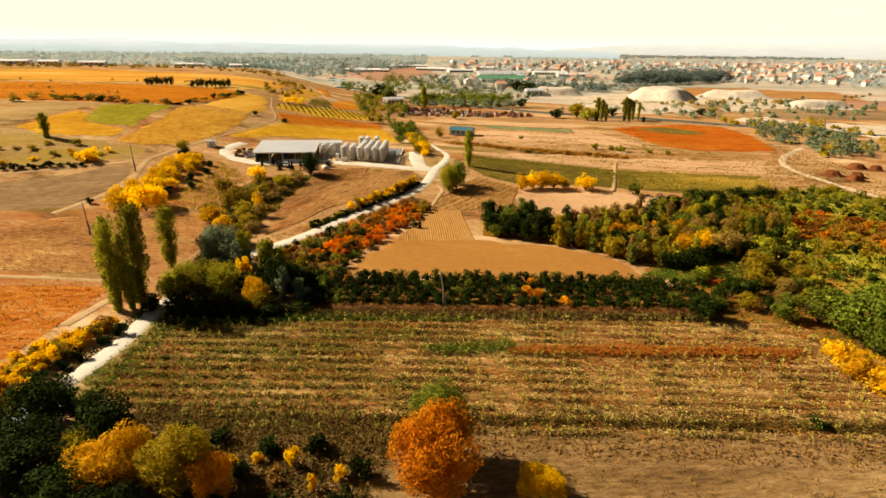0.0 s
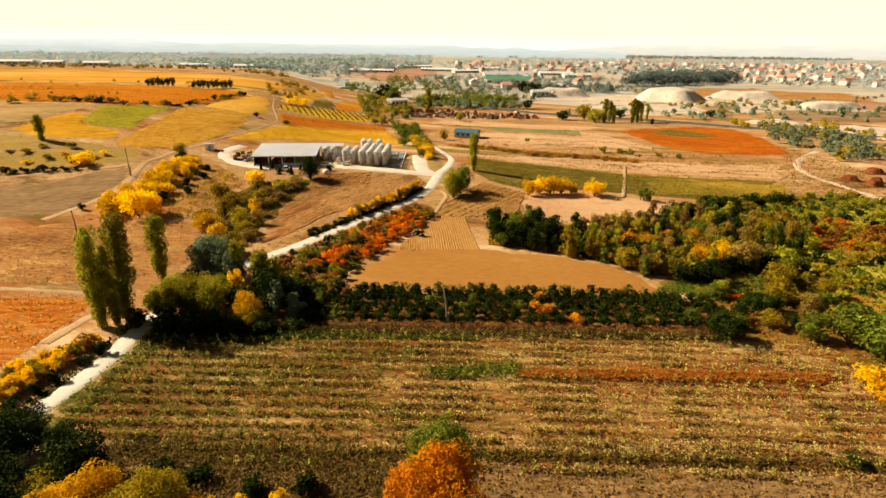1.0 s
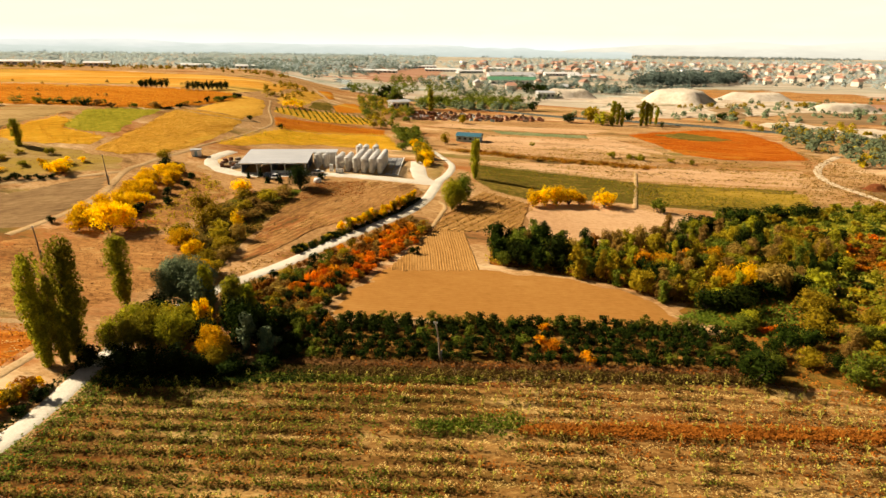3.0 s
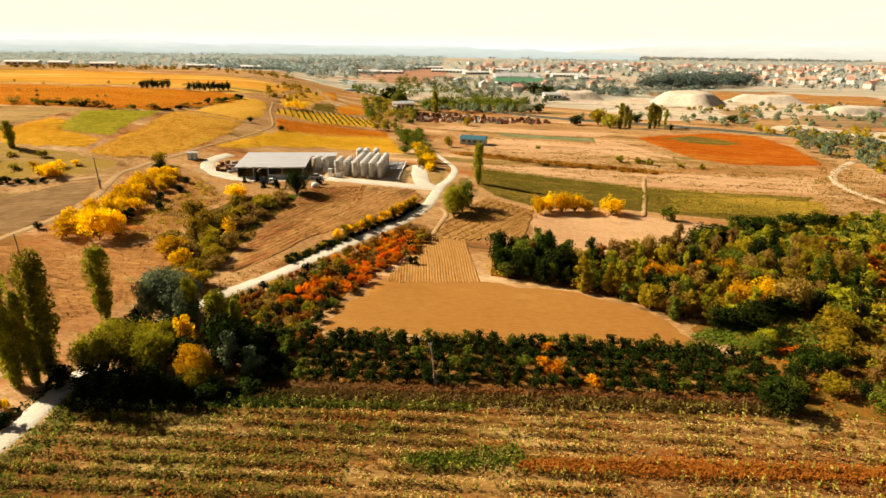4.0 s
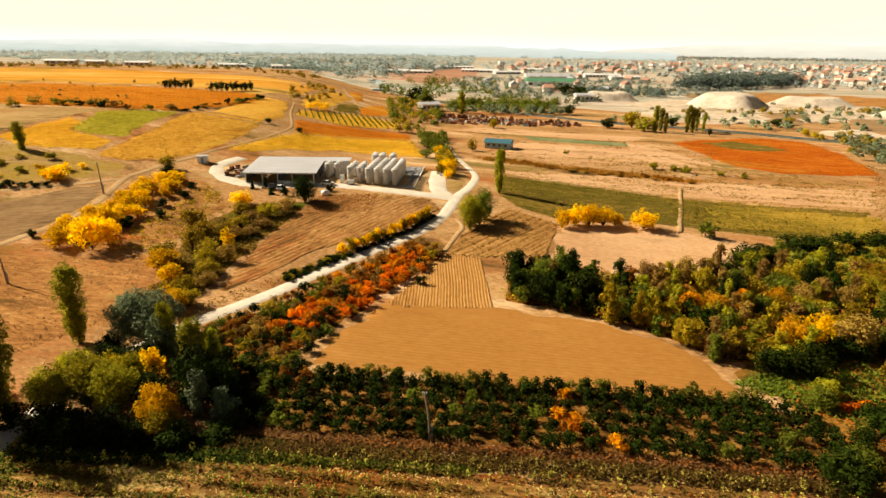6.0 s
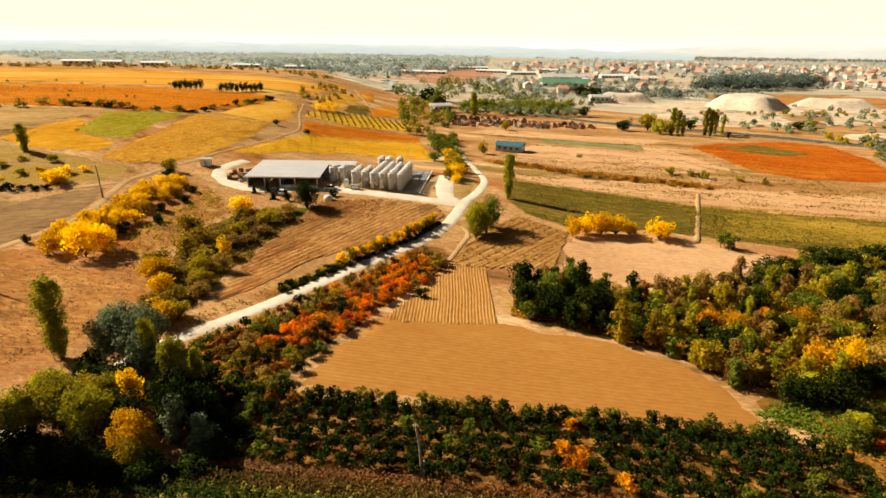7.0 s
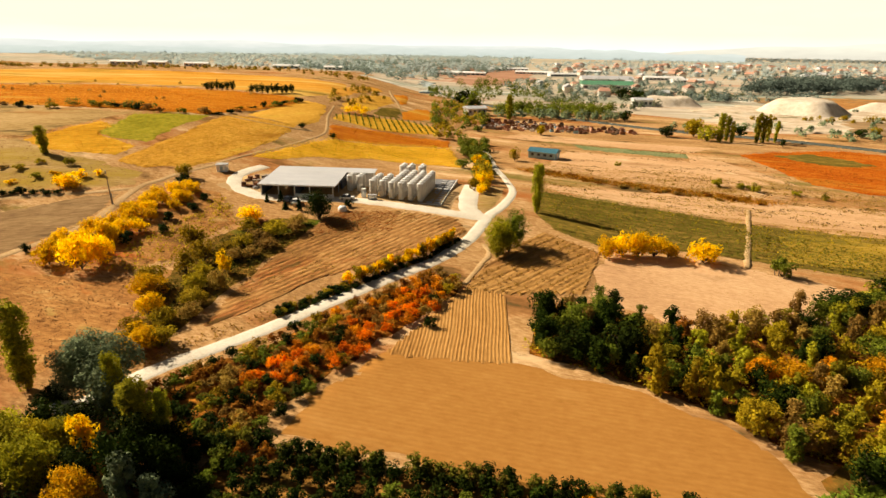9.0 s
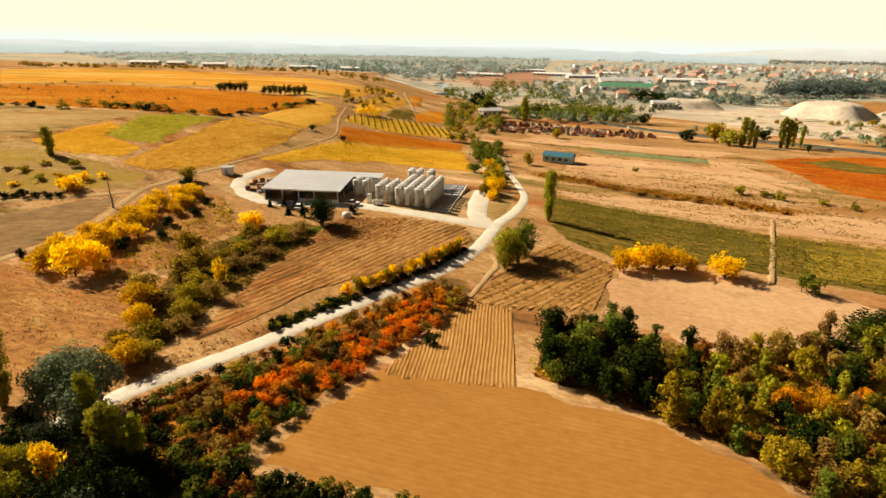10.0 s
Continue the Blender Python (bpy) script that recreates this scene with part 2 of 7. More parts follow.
M_PALE = soil("pale_soil", (0.396, 0.2156, 0.1042), (0.5357, 0.3212, 0.1619), (0.6413, 0.4235, 0.2422), 0.05, 1.8, None, 0.5, [((0.3806, 0.2134, 0.09884), 0.05, 0.57), ((0.6655, 0.4752, 0.3041), 0.07, 0.62), ((0.33, 0.1815, 0.08448), 0.35, 0.62)], (-12, 0.4))
M_VINE_G = soil("vineyard_floor_green", (0.06, 0.050, 0.010), (0.15, 0.105, 0.020), (0.34, 0.205, 0.045), 0.05, 0.6, None, 0.6, [((0.40, 0.22, 0.035), 0.03, 0.60)], (-14, 0.4))
M_GOLD = soil("gold_grass", (0.38, 0.185, 0.014), (0.62, 0.335, 0.032), (0.74, 0.45, 0.07), 0.03, 0.5, None, 0.5, [((0.34, 0.13, 0.02), 0.03, 0.58), ((0.30, 0.20, 0.03), 0.05, 0.60)], (20, 0.3))
M_ORANGE = soil("orange_vines", (0.28, 0.085, 0.009), (0.48, 0.155, 0.014), (0.60, 0.26, 0.03), 0.03, 0.35, None, 0.5, [((0.54, 0.30, 0.05), 0.025, 0.52), ((0.22, 0.11, 0.02), 0.03, 0.58), ((0.50, 0.11, 0.012), 0.03, 0.57)], (6, 0.25))
M_ORANGEPALE = soil("pale_orange_vines", (0.36, 0.145, 0.018), (0.56, 0.25, 0.034), (0.66, 0.37, 0.070), 0.03, 0.35, None, 0.5, [((0.60, 0.38, 0.10), 0.025, 0.52), ((0.26, 0.17, 0.035), 0.03, 0.57)], (6, 0.2))
M_TANGOLD = soil("tan_gold_grass", (0.44, 0.215, 0.028), (0.62, 0.325, 0.050), (0.73, 0.435, 0.090), 0.03, 1.2, None, 0.7, [((0.40, 0.18, 0.03), 0.04, 0.58), ((0.62, 0.40, 0.06), 0.06, 0.58)], (75, 0.3))
M_OLIVEV = soil("yellowing_vineyard_floor", (0.16, 0.105, 0.016), (0.31, 0.20, 0.030), (0.48, 0.30, 0.055), 0.05, 0.9, None, 0.7, [((0.13, 0.105, 0.018), 0.06, 0.55)], (-14, 0.35))
M_RED = soil("red_crop", (0.22, 0.050, 0.008), (0.40, 0.090, 0.010), (0.54, 0.19, 0.025), 0.04, 0.4, None, 0.5, [((0.26, 0.095, 0.014), 0.03, 0.55), ((0.56, 0.22, 0.03), 0.03, 0.56)], (-20, 0.3))
M_GREEN = soil("green_crop", (0.162, 0.142, 0.0135), (0.311, 0.257, 0.0243), (0.486, 0.378, 0.0473), 0.04, 0.5, None, 0.4)
M_TEAL = soil("green_cabbage", (0.10, 0.13, 0.05), (0.18, 0.20, 0.09), (0.28, 0.27, 0.13), 0.05, 0.5, None, 0.3)
M_BROWN = soil("brown_field", (0.184, 0.0805, 0.0276), (0.368, 0.1725, 0.0552), (0.5405, 0.2932, 0.1035), 0.08, 1.3, None, 0.9, [((0.414, 0.1323, 0.0345), 0.09, 0.57), ((0.161, 0.0828, 0.0276), 0.14, 0.57), ((0.5405, 0.3335, 0.1265), 0.22, 0.58), ((0.2185, 0.161, 0.0322), 0.11, 0.62)], (-8, 0.35))
M_DARK = soil("dark_field", (0.1365, 0.0777, 0.0378), (0.2467, 0.1491, 0.0693), (0.3675, 0.2363, 0.1155), 0.05, 1.0, None, 0.7, [((0.07875, 0.0483, 0.0231), 0.08, 0.56), ((0.315, 0.21, 0.08925), 0.10, 0.60)], (28, 0.3))
M_TILL = soil("tilled_brown", (0.143, 0.066, 0.02332), (0.341, 0.165, 0.055), (0.528, 0.297, 0.11), 0.10, 1.2, (62, 1.5, 0.14), 0.3, [((0.4191, 0.1166, 0.03454), 0.07, 0.56), ((0.1474, 0.08008, 0.02706), 0.14, 0.55), ((0.5918, 0.3817, 0.1727), 0.09, 0.60), ((0.121, 0.0616, 0.022), 0.5, 0.57)], (62, 0.4))
M_REDV = soil("red_vineyard_floor", (0.24, 0.060, 0.010), (0.43, 0.135, 0.019), (0.52, 0.26, 0.075), 0.09, 0.9, None, 0.6, [((0.18, 0.13, 0.02), 0.09, 0.62), ((0.60, 0.40, 0.19), 0.12, 0.56)], (4, 0.35))
M_UNDER = soil("leaf_litter", (0.030, 0.014, 0.004), (0.17, 0.062, 0.010), (0.54, 0.205, 0.030), 0.15, 0.6, None, 0.7, [((0.030, 0.030, 0.006), 0.08, 0.54)])
M_LITTER = soil("orchard_floor", (0.040, 0.020, 0.006), (0.17, 0.078, 0.016), (0.42, 0.21, 0.050), 0.15, 0.6, None, 0.7, [((0.045, 0.040, 0.009), 0.08, 0.56)])
M_MEADOW = soil("green_meadow", (0.14, 0.135, 0.014), (0.31, 0.265, 0.026), (0.56, 0.41, 0.062), 0.06, 0.6, None, 0.6, [((0.336, 0.144, 0.024), 0.04, 0.57)])
M_ROUGH = soil("rough_ground", (0.05, 0.034, 0.008), (0.16, 0.095, 0.018), (0.34, 0.18, 0.036), 0.10, 0.7, None, 0.7, [((0.085, 0.105, 0.012), 0.07, 0.55), ((0.34, 0.12, 0.022), 0.06, 0.58)])
M_ROAD = soil("gravel_road", (0.50, 0.43, 0.33), (0.64, 0.58, 0.47), (0.75, 0.69, 0.59), 0.15, 3.0, None, 0.25)
M_TRACK = soil("dirt_track", (0.33, 0.20, 0.09), (0.44, 0.29, 0.14), (0.55, 0.38, 0.21), 0.15, 2.0, None, 0.3)
M_PTRACK = soil("pale_track", (0.44, 0.32, 0.19), (0.56, 0.43, 0.28), (0.66, 0.54, 0.38), 0.12, 1.5, None, 0.3)
M_REDEARTH = soil("red_earth", (0.10, 0.030, 0.012), (0.17, 0.055, 0.020), (0.25, 0.095, 0.035), 0.2, 1.0, None, 0.8)
M_FALLOW = soil("fallow_grass", (0.2, 0.125, 0.04941), (0.37, 0.235, 0.09075), (0.52, 0.355, 0.1651), 0.05, 1.2, None, 0.8, [((0.34, 0.225, 0.0448), 0.03, 0.55), ((0.335, 0.155, 0.04941), 0.04, 0.58), ((0.12, 0.082, 0.03328), 0.09, 0.58)], (12, 0.3))
M_QUARRY = soil("quarry_floor", (0.38, 0.29, 0.19), (0.54, 0.43, 0.31), (0.68, 0.59, 0.46), 0.02, 0.12, None, 0.4, [((0.18, 0.15, 0.065), 0.02, 0.54), ((0.66, 0.57, 0.43), 0.03, 0.58), ((0.15, 0.14, 0.065), 0.05, 0.60)])
M_GRAVEL = soil("pale_gravel", (0.46, 0.38, 0.28), (0.58, 0.49, 0.38), (0.70, 0.62, 0.51), 0.03, 0.25, None, 0.8, [((0.38, 0.31, 0.22), 0.05, 0.57)])


# ---- builders ----
def mesh_of(name, verts, faces, mat, smooth=False):
    me = bpy.data.meshes.new(name)
    me.from_pydata([tuple(map(float, v)) for v in verts], [], [tuple(map(int, f)) for f in faces])
    me.materials.append(mat)
    if smooth:
        me.polygons.foreach_set("use_smooth", [True] * len(me.polygons))
    me.update()
    return me


def part(name, bm, material, parent, label=""):
    me = bpy.data.meshes.new(name)
    bm.to_mesh(me)
    bm.free()
    me.materials.append(material)
    ob = new(name, me)
    ob.parent = parent
    return tagged(ob, label)


def mpart(name, me, parent, label=""):
    ob = new(name, me)
    ob.parent = parent
    return tagged(ob, label)


def box(bm, x0, x1, y0, y1, z0, z1, bevel=0.0):
    r = bmesh.ops.create_cube(bm, size=1.0, matrix=Matrix.Translation(((x0 + x1) / 2, (y0 + y1) / 2, (z0 + z1) / 2)) @ Matrix.Diagonal((x1 - x0, y1 - y0, z1 - z0, 1)))
    if bevel:
        edges = list({e for v in r["verts"] for e in v.link_edges})
        bmesh.ops.bevel(bm, geom=edges, offset=bevel, segments=2, affect="EDGES")
    return bm


def boxes(*dims, bevel=0.0):
    bm = bmesh.new()
    for d in dims:
        box(bm, *d, bevel=bevel)
    return bm


def tube(points, radii, sides=8):
    """Tapered limb along points: vertices and faces."""
    vs, fs = [], []
    for i, (p, r) in enumerate(zip(points, radii)):
        d = Vector(points[min(i + 1, len(points) - 1)]) - Vector(points[max(i - 1, 0)])
        q = d.to_track_quat("Z", "Y")
        for k in range(sides):
            a = 2 * math.pi * k / sides
            vs.append(Vector(p) + q @ Vector((r * math.cos(a), r * math.sin(a), 0)))
    for i in range(len(points) - 1):
        for k in range(sides):
            a, b = i * sides + k, i * sides + (k + 1) % sides
            fs.append((a, b, b + sides, a + sides))
    fs.append(tuple(range(sides))[::-1])
    fs.append(tuple(range((len(points) - 1) * sides, len(points) * sides)))
    return vs, fs


def joined(pieces):
    vs, fs = [], []
    for v, f in pieces:
        n = len(vs)
        vs += list(v)
        fs += [tuple(i + n for i in q) for q in f]
    return vs, fs


ICO = bmesh.new()
bmesh.ops.create_icosphere(ICO, subdivisions=1, radius=1.0)
ICO_V = np.array([v.co[:] for v in ICO.verts])
ICO_F = np.array([[v.index for v in f.verts] for f in ICO.faces])
ICO.free()


def card_mesh(name, centres, normals, size, mat, rng, lift=0.25, cores=(), sway=0.42):
    """Many small leaf clumps: bent kite-shaped blades, each an island, round dense cores (x, y, z, rx, rz)."""
    c = np.asarray(centres, float)
    n = np.asarray(normals, float)
    k = len(c)
    n = n + rng.normal(0, sway, (k, 3))
    n /= np.linalg.norm(n, axis=1, keepdims=True) + 1e-9
    t = rng.normal(0, 1, (k, 3))
    t[:, 2] += lift
    t -= n * (t * n).sum(1, keepdims=True)
    t /= np.linalg.norm(t, axis=1, keepdims=True) + 1e-9
    b = np.cross(n, t)
    s = (np.asarray(size) * rng.uniform(0.6, 1.35, k))[:, None]
    w = s * rng.uniform(0.55, 0.95, (k, 1))
    bend = n * s * 0.22
    v = np.stack([c - t * s * 0.55, c + b * w * 0.5 - bend + t * s * 0.05, c + t * s * 0.6, c - b * w * 0.5 - bend], 1).reshape(-1, 3)
    loops, starts = np.arange(4 * k, dtype=np.int32), np.arange(0, 4 * k, 4, dtype=np.int32)
    slots = np.zeros(k, dtype=np.int32)
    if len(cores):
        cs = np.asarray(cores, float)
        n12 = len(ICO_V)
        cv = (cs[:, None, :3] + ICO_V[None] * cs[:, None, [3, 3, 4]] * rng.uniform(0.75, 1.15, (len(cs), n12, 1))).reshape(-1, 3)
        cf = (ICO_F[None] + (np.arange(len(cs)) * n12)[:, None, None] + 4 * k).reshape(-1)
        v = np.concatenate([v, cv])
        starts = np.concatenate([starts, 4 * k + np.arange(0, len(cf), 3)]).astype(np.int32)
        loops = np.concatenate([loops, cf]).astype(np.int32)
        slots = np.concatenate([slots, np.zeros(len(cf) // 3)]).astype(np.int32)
    me = bpy.data.meshes.new(name)
    me.vertices.add(len(v))
    me.vertices.foreach_set("co", v.ravel())
    me.loops.add(len(loops))
    me.loops.foreach_set("vertex_index", loops)
    me.polygons.add(len(starts))
    me.polygons.foreach_set("loop_start", starts)
    me.polygons.foreach_set("material_index", slots)
    me.update(calc_edges=True)
    me.validate()
    me.materials.append(mat)
    return me


def blob_cloud(blobs, count, rng, inner=0.7):
    """Points and outward normals on the skins of many overlapping clumps (x, y, z, rx, rz)."""
    bl = np.array(blobs)
    wt = bl[:, 3] * bl[:, 4]
    idx = rng.choice(len(bl), count, p=wt / wt.sum())
    d = rng.normal(0, 1, (count, 3))
    d /= np.linalg.norm(d, axis=1, keepdims=True)
    r = rng.uniform(inner, 1.08, (count, 1))
    rad = bl[idx][:, [3, 3, 4]]
    return bl[idx][:, :3] + d * r * rad, d


from mathutils.geometry import delaunay_2d_cdt


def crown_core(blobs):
    """Solid lobes added deep inside the crown to block sun as dense foliage would, three overlapping."""
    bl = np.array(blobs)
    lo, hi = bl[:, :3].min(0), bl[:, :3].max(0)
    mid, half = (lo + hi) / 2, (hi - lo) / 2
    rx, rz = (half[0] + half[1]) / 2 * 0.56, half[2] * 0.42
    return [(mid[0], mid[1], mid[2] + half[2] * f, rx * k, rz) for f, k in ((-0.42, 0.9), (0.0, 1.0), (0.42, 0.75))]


# ---- trees and shrubs ----
def tree_parts(kind, h, w, rng):
    """Trunk and limb tubes, and the clumps of the crown, for a plant h high and w wide standing at the origin."""
    limbs, blobs = [], []
    if kind == "poplar":
        bend = rng.normal(0, 0.15, 2)
        limbs.append(tube([(bend[0] * z * 0.5, bend[1] * z * 0.5, z * h) for z in (-0.02, 0.1, 0.35, 0.65, 0.9)], [0.022 * h, 0.017 * h, 0.013 * h, 0.007 * h, 0.002 * h]))
        for i in range(170):
            z = rng.uniform(0.05, 0.955)
            rad = w * 0.5 * (0.30 + 0.70 * min(1.0, z / 0.55)) * math.sqrt(max(0.10, 1 - max(0, (z - 0.66) / 0.36) ** 2))
            a = rng.uniform(0, 2 * math.pi)
            q = rad * rng.uniform(0.1, 0.82)
            p = (q * math.cos(a), q * math.sin(a), z * h)
            blobs.append((*p, w * rng.uniform(0.09, 0.13), h * rng.uniform(0.05, 0.09)))
            if i % 9 == 0:
                limbs.append(tube([(0, 0, max(0.05, z - 0.14) * h), (p[0] * 0.6, p[1] * 0.6, (z - 0.05) * h), p], [0.007 * h, 0.004 * h, 0.001 * h], 5))
    elif kind == "upright":
        limbs.append(tube([(0, 0, -0.02 * h), (0.02 * w, 0, 0.3 * h), (0, 0.02 * w, 0.85 * h)], [0.022 * h, 0.014 * h, 0.003 * h], 5))
        for i in range(26):
            z = rng.uniform(0.08, 0.9)
            a = rng.uniform(0, 2 * math.pi)
            q = w * 0.5 * min(1.0, 0.6 + z) * (1.0 if z < 0.5 else 1 - 0.75 * (z - 0.5) / 0.5) * rng.uniform(0.2, 0.8)
            p = (q * math.cos(a), q * math.sin(a), z * h)
            blobs.append((*p, w * rng.uniform(0.11, 0.17), h * rng.uniform(0.08, 0.14)))
            if i % 5 == 0:
                limbs.append(tube([(0, 0, max(0.03, z - 0.3) * h), p], [0.008 * h, 0.002 * h], 4))
    elif kind == "conifer":
        limbs.append(tube([(0, 0, -0.02 * h), (0, 0, 0.5 * h), (0, 0, 0.95 * h)], [0.03 * h, 0.018 * h, 0.003 * h]))
        for i in range(70):
            z = rng.uniform(0.04, 0.97)
            a = rng.uniform(0, 2 * math.pi)
            q = w * 0.5 * (1 - z) * rng.uniform(0.4, 0.85)
            blobs.append((q * math.cos(a), q * math.sin(a), z * h, w * (0.06 + 0.17 * (1 - z)), h * 0.045))
    else:
        bare = {"near": 0.06, "broad": 0.05, "orchard": 0.14, "bush": 0.0}[kind]
        base = max(bare, 0.03) * h
        n = {"near": 64, "broad": 34, "orchard": 15, "bush": 13}[kind]
        stems = 1 if kind != "bush" else 3
        for s in range(stems):
            sx, sy = (0, 0) if stems == 1 else rng.normal(0, 0.1 * w, 2)
            limbs.append(tube([(sx, sy, -0.03 * h), (sx * 1.1, sy * 1.1 + 0.01 * h, base + 0.05 * h), (sx * 1.5 + rng.normal(0, 0.03) * w, sy * 1.5, 0.45 * h), (sx * 2, sy * 2, 0.78 * h)],
                              [0.03 * h, 0.022 * h, 0.014 * h, 0.003 * h], 5))
        for i in range(n):
            u = rng.normal(0, 1, 3)
            u /= np.linalg.norm(u)
            q = rng.uniform(0.45, 0.80)
            rz = (h - base) * 0.5
            p = (u[0] * q * w * 0.5, u[1] * q * w * 0.5, base + rz + u[2] * q * rz * 0.98)
            r = rng.uniform(0.10, 0.16) if kind == "near" else rng.uniform(0.12, 0.19)
            blobs.append((*p, w * r, min(w, h) * r * 1.1))
            if i % 3 == 0:
                limbs.append(tube([(0, 0, base), (p[0] * 0.5, p[1] * 0.5, base + (p[2] - base) * 0.55), p], [0.014 * h, 0.009 * h, 0.002 * h], 4))
    return limbs, blobs


KINDS = {  # nominal height, width, leaf clumps, clump size, shapes
    "poplar": (18.0, 5.5, 11000, 0.31, 3),
    "lombardy": (18.0, 5.5, 1500, 0.85, 2),
    "upright": (7.0, 4.4, 1150, 0.33, 5),
    "hedge": (3.0, 2.8, 420, 0.25, 4),
    "near": (10.0, 9.0, 14000, 0.235, 2),
    "corner": (7.0, 6.5, 4200, 0.23, 2),
    "broad": (7.0, 6.5, 1800, 0.36, 5),
    "mid": (7.0, 6.5, 850, 0.47, 4),
    "gold": (5.0, 6.5, 1150, 0.38, 4),
    "bush": (3.0, 3.8, 560, 0.34, 4),
    "shrub": (2.5, 3.8, 250, 0.43, 4),
    "orchard": (2.4, 2.6, 430, 0.235, 4),
    "conifer": (5.0, 2.6, 1100, 0.30, 2),
    "far": (9.0, 8.0, 380, 0.95, 3),
}
WORDS = {"vinedark": "deep olive-green", "poplar": "yellow-green", "amber": "amber yellow-orange", "dark": "dark green", "green": "green", "olive": "olive and yellowing", "ygreen": "yellow-green", "yellow": "bright golden yellow", "orange": "orange autumn",
         "rust": "rust-brown", "ember": "fiery red-orange", "grey": "silvery grey-green", "pale": "pale grey-green", "brown": "dry brown", "straw": "straw-coloured", "grass": "grassy green", "umber": "brown-olive autumn"}
NAMES = {"lombardy": ("poplar_tree", "tall slender poplar with {} leaves"), "upright": ("tree", "upright narrow tree with {} leaves"), "corner": ("tree", "dense leafy tree with {} leaves"), "hedge": ("bush", "clipped upright hedge bush with {} leaves"), "gold": ("tree", "leafy tree branching from the ground with {} leaves"), "near": ("tree", "large leafy tree with {} leaves"), "mid": ("tree", "rounded tree with {} leaves"), "shrub": ("shrub", "low spreading shrub with {} leaves"), "poplar": ("poplar_tree", "tall slender poplar with {} leaves"), "broad": ("tree", "rounded broadleaf tree with {} leaves"), "bush": ("bush", "dense low bush with {} leaves"),
         "orchard": ("orchard_tree", "small pruned orchard tree with {} leaves"), "conifer": ("conifer", "small conical conifer with {} needles"), "far": ("tree", "distant tree with {} leaves")}
grown, planted = {}, 0


def plant(kind, tone, x, y, h, w, group="", label="", lean=0.0, sink=0.15):
    """One tree or shrub at its place; alike ones share their meshes."""
    global planted
    planted += 1
    H, W, count, size, shapes = KINDS[kind]
    rng = np.random.default_rng(1000 + planted)
    key = (kind, tone, planted % shapes)
    m = pose(x, y, gz(x, y) - sink, rng.normal(0, 1.5), lean + rng.normal(0, 1.5), rng.uniform(0, 360)) @ Matrix.Diagonal((w / W, w / W, h / H, 1))
    if key in grown:
        first = grown[key]
        ob = copy_thing(first, m @ Matrix.Diagonal((1 / first.scale[0], 1 / first.scale[1], 1 / first.scale[2], 1)))
    else:
        r = np.random.default_rng(abs(hash((len(kind), planted % shapes, sum(map(ord, kind)), sum(map(ord, tone))))) % 99999)
        limbs, blobs = tree_parts({"far": "broad", "mid": "broad", "shrub": "bush", "gold": "broad", "lombardy": "poplar", "corner": "near", "hedge": "upright"}.get(kind, kind), H, W, r)
        ob = new(NAMES[kind][0])
        v, f = joined(limbs)
        mpart("trunk", mesh_of("trunk", v, f, BARK, True), ob)
        c, d = blob_cloud(blobs, count, r)
        c[:, 2] = np.maximum(c[:, 2], 0.03 * H)
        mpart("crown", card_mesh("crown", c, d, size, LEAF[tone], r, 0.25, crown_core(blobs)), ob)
        ob.matrix_basis = m
        grown[key] = ob
    tagged(ob, label or NAMES[kind][1].format(WORDS[tone]), "bush" if kind in ("bush", "shrub", "hedge") else "tree", group)
    return ob


def inside(poly, x, y):
    hit, n = False, len(poly)
    for i in range(n):
        (x0, y0), (x1, y1) = poly[i], poly[i - 1]
        if (y0 > y) != (y1 > y) and x < (x1 - x0) * (y - y0) / (y1 - y0) + x0:
            hit = not hit
    return hit


def scatter(poly, count, rng, apart=0.0, keep=lambda x, y: True):
    """Random places in an outline, no two nearer than apart."""
    xs, ys = [p[0] for p in poly], [p[1] for p in poly]
    got, tries = [], 0
    while len(got) < count and tries < count * 60:
        tries += 1
        x, y = rng.uniform(min(xs), max(xs)), rng.uniform(min(ys), max(ys))
        if inside(poly, x, y) and keep(x, y) and (not apart or all((x - a) ** 2 + (y - b) ** 2 > apart ** 2 for a, b in got)):
            got.append((x, y))
    return got


def rows_in(poly, turn, gap, step, rng, jitter=0.2):
    """Places in rows at that turn (degrees from +x), inside an outline."""
    c, s = math.cos(radians(turn)), math.sin(radians(turn))
    us = [x * c + y * s for x, y in poly]
    vs = [-x * s + y * c for x, y in poly]
    got = []
    v = min(vs) + gap / 2
    while v < max(vs):
        u = min(us) + rng.uniform(0, step)
        while u < max(us):
            a, b = u + rng.normal(0, jitter), v + rng.normal(0, jitter * 0.6)
            x, y = a * c - b * s, a * s + b * c
            if inside(poly, x, y):
                got.append((x, y))
            u += step
        v += gap
    return got


def tufts(name, places, h, per, size, tone, label, rng, spread=0.3, cat="plants", up=0.6, sway=0.55):
    """Low growth that nobody could count: one object."""
    p = np.repeat(np.array(places), per, axis=0)
    k = len(p)
    x, y = p[:, 0] + rng.normal(0, spread, k), p[:, 1] + rng.normal(0, spread, k)
    z = ground(x, y) + rng.uniform(0.05, 1.0, k) * h
    d = np.stack([rng.normal(0, sway * 1.8, k), rng.normal(0, sway * 1.8, k), rng.uniform(0, 1.0, k) + up], 1)
    ob = new(name, card_mesh(name, np.stack([x, y, z], 1), d, size, LEAF[tone], rng, 0.9, (), sway))
    return tagged(ob, label, cat, kind="stuff")


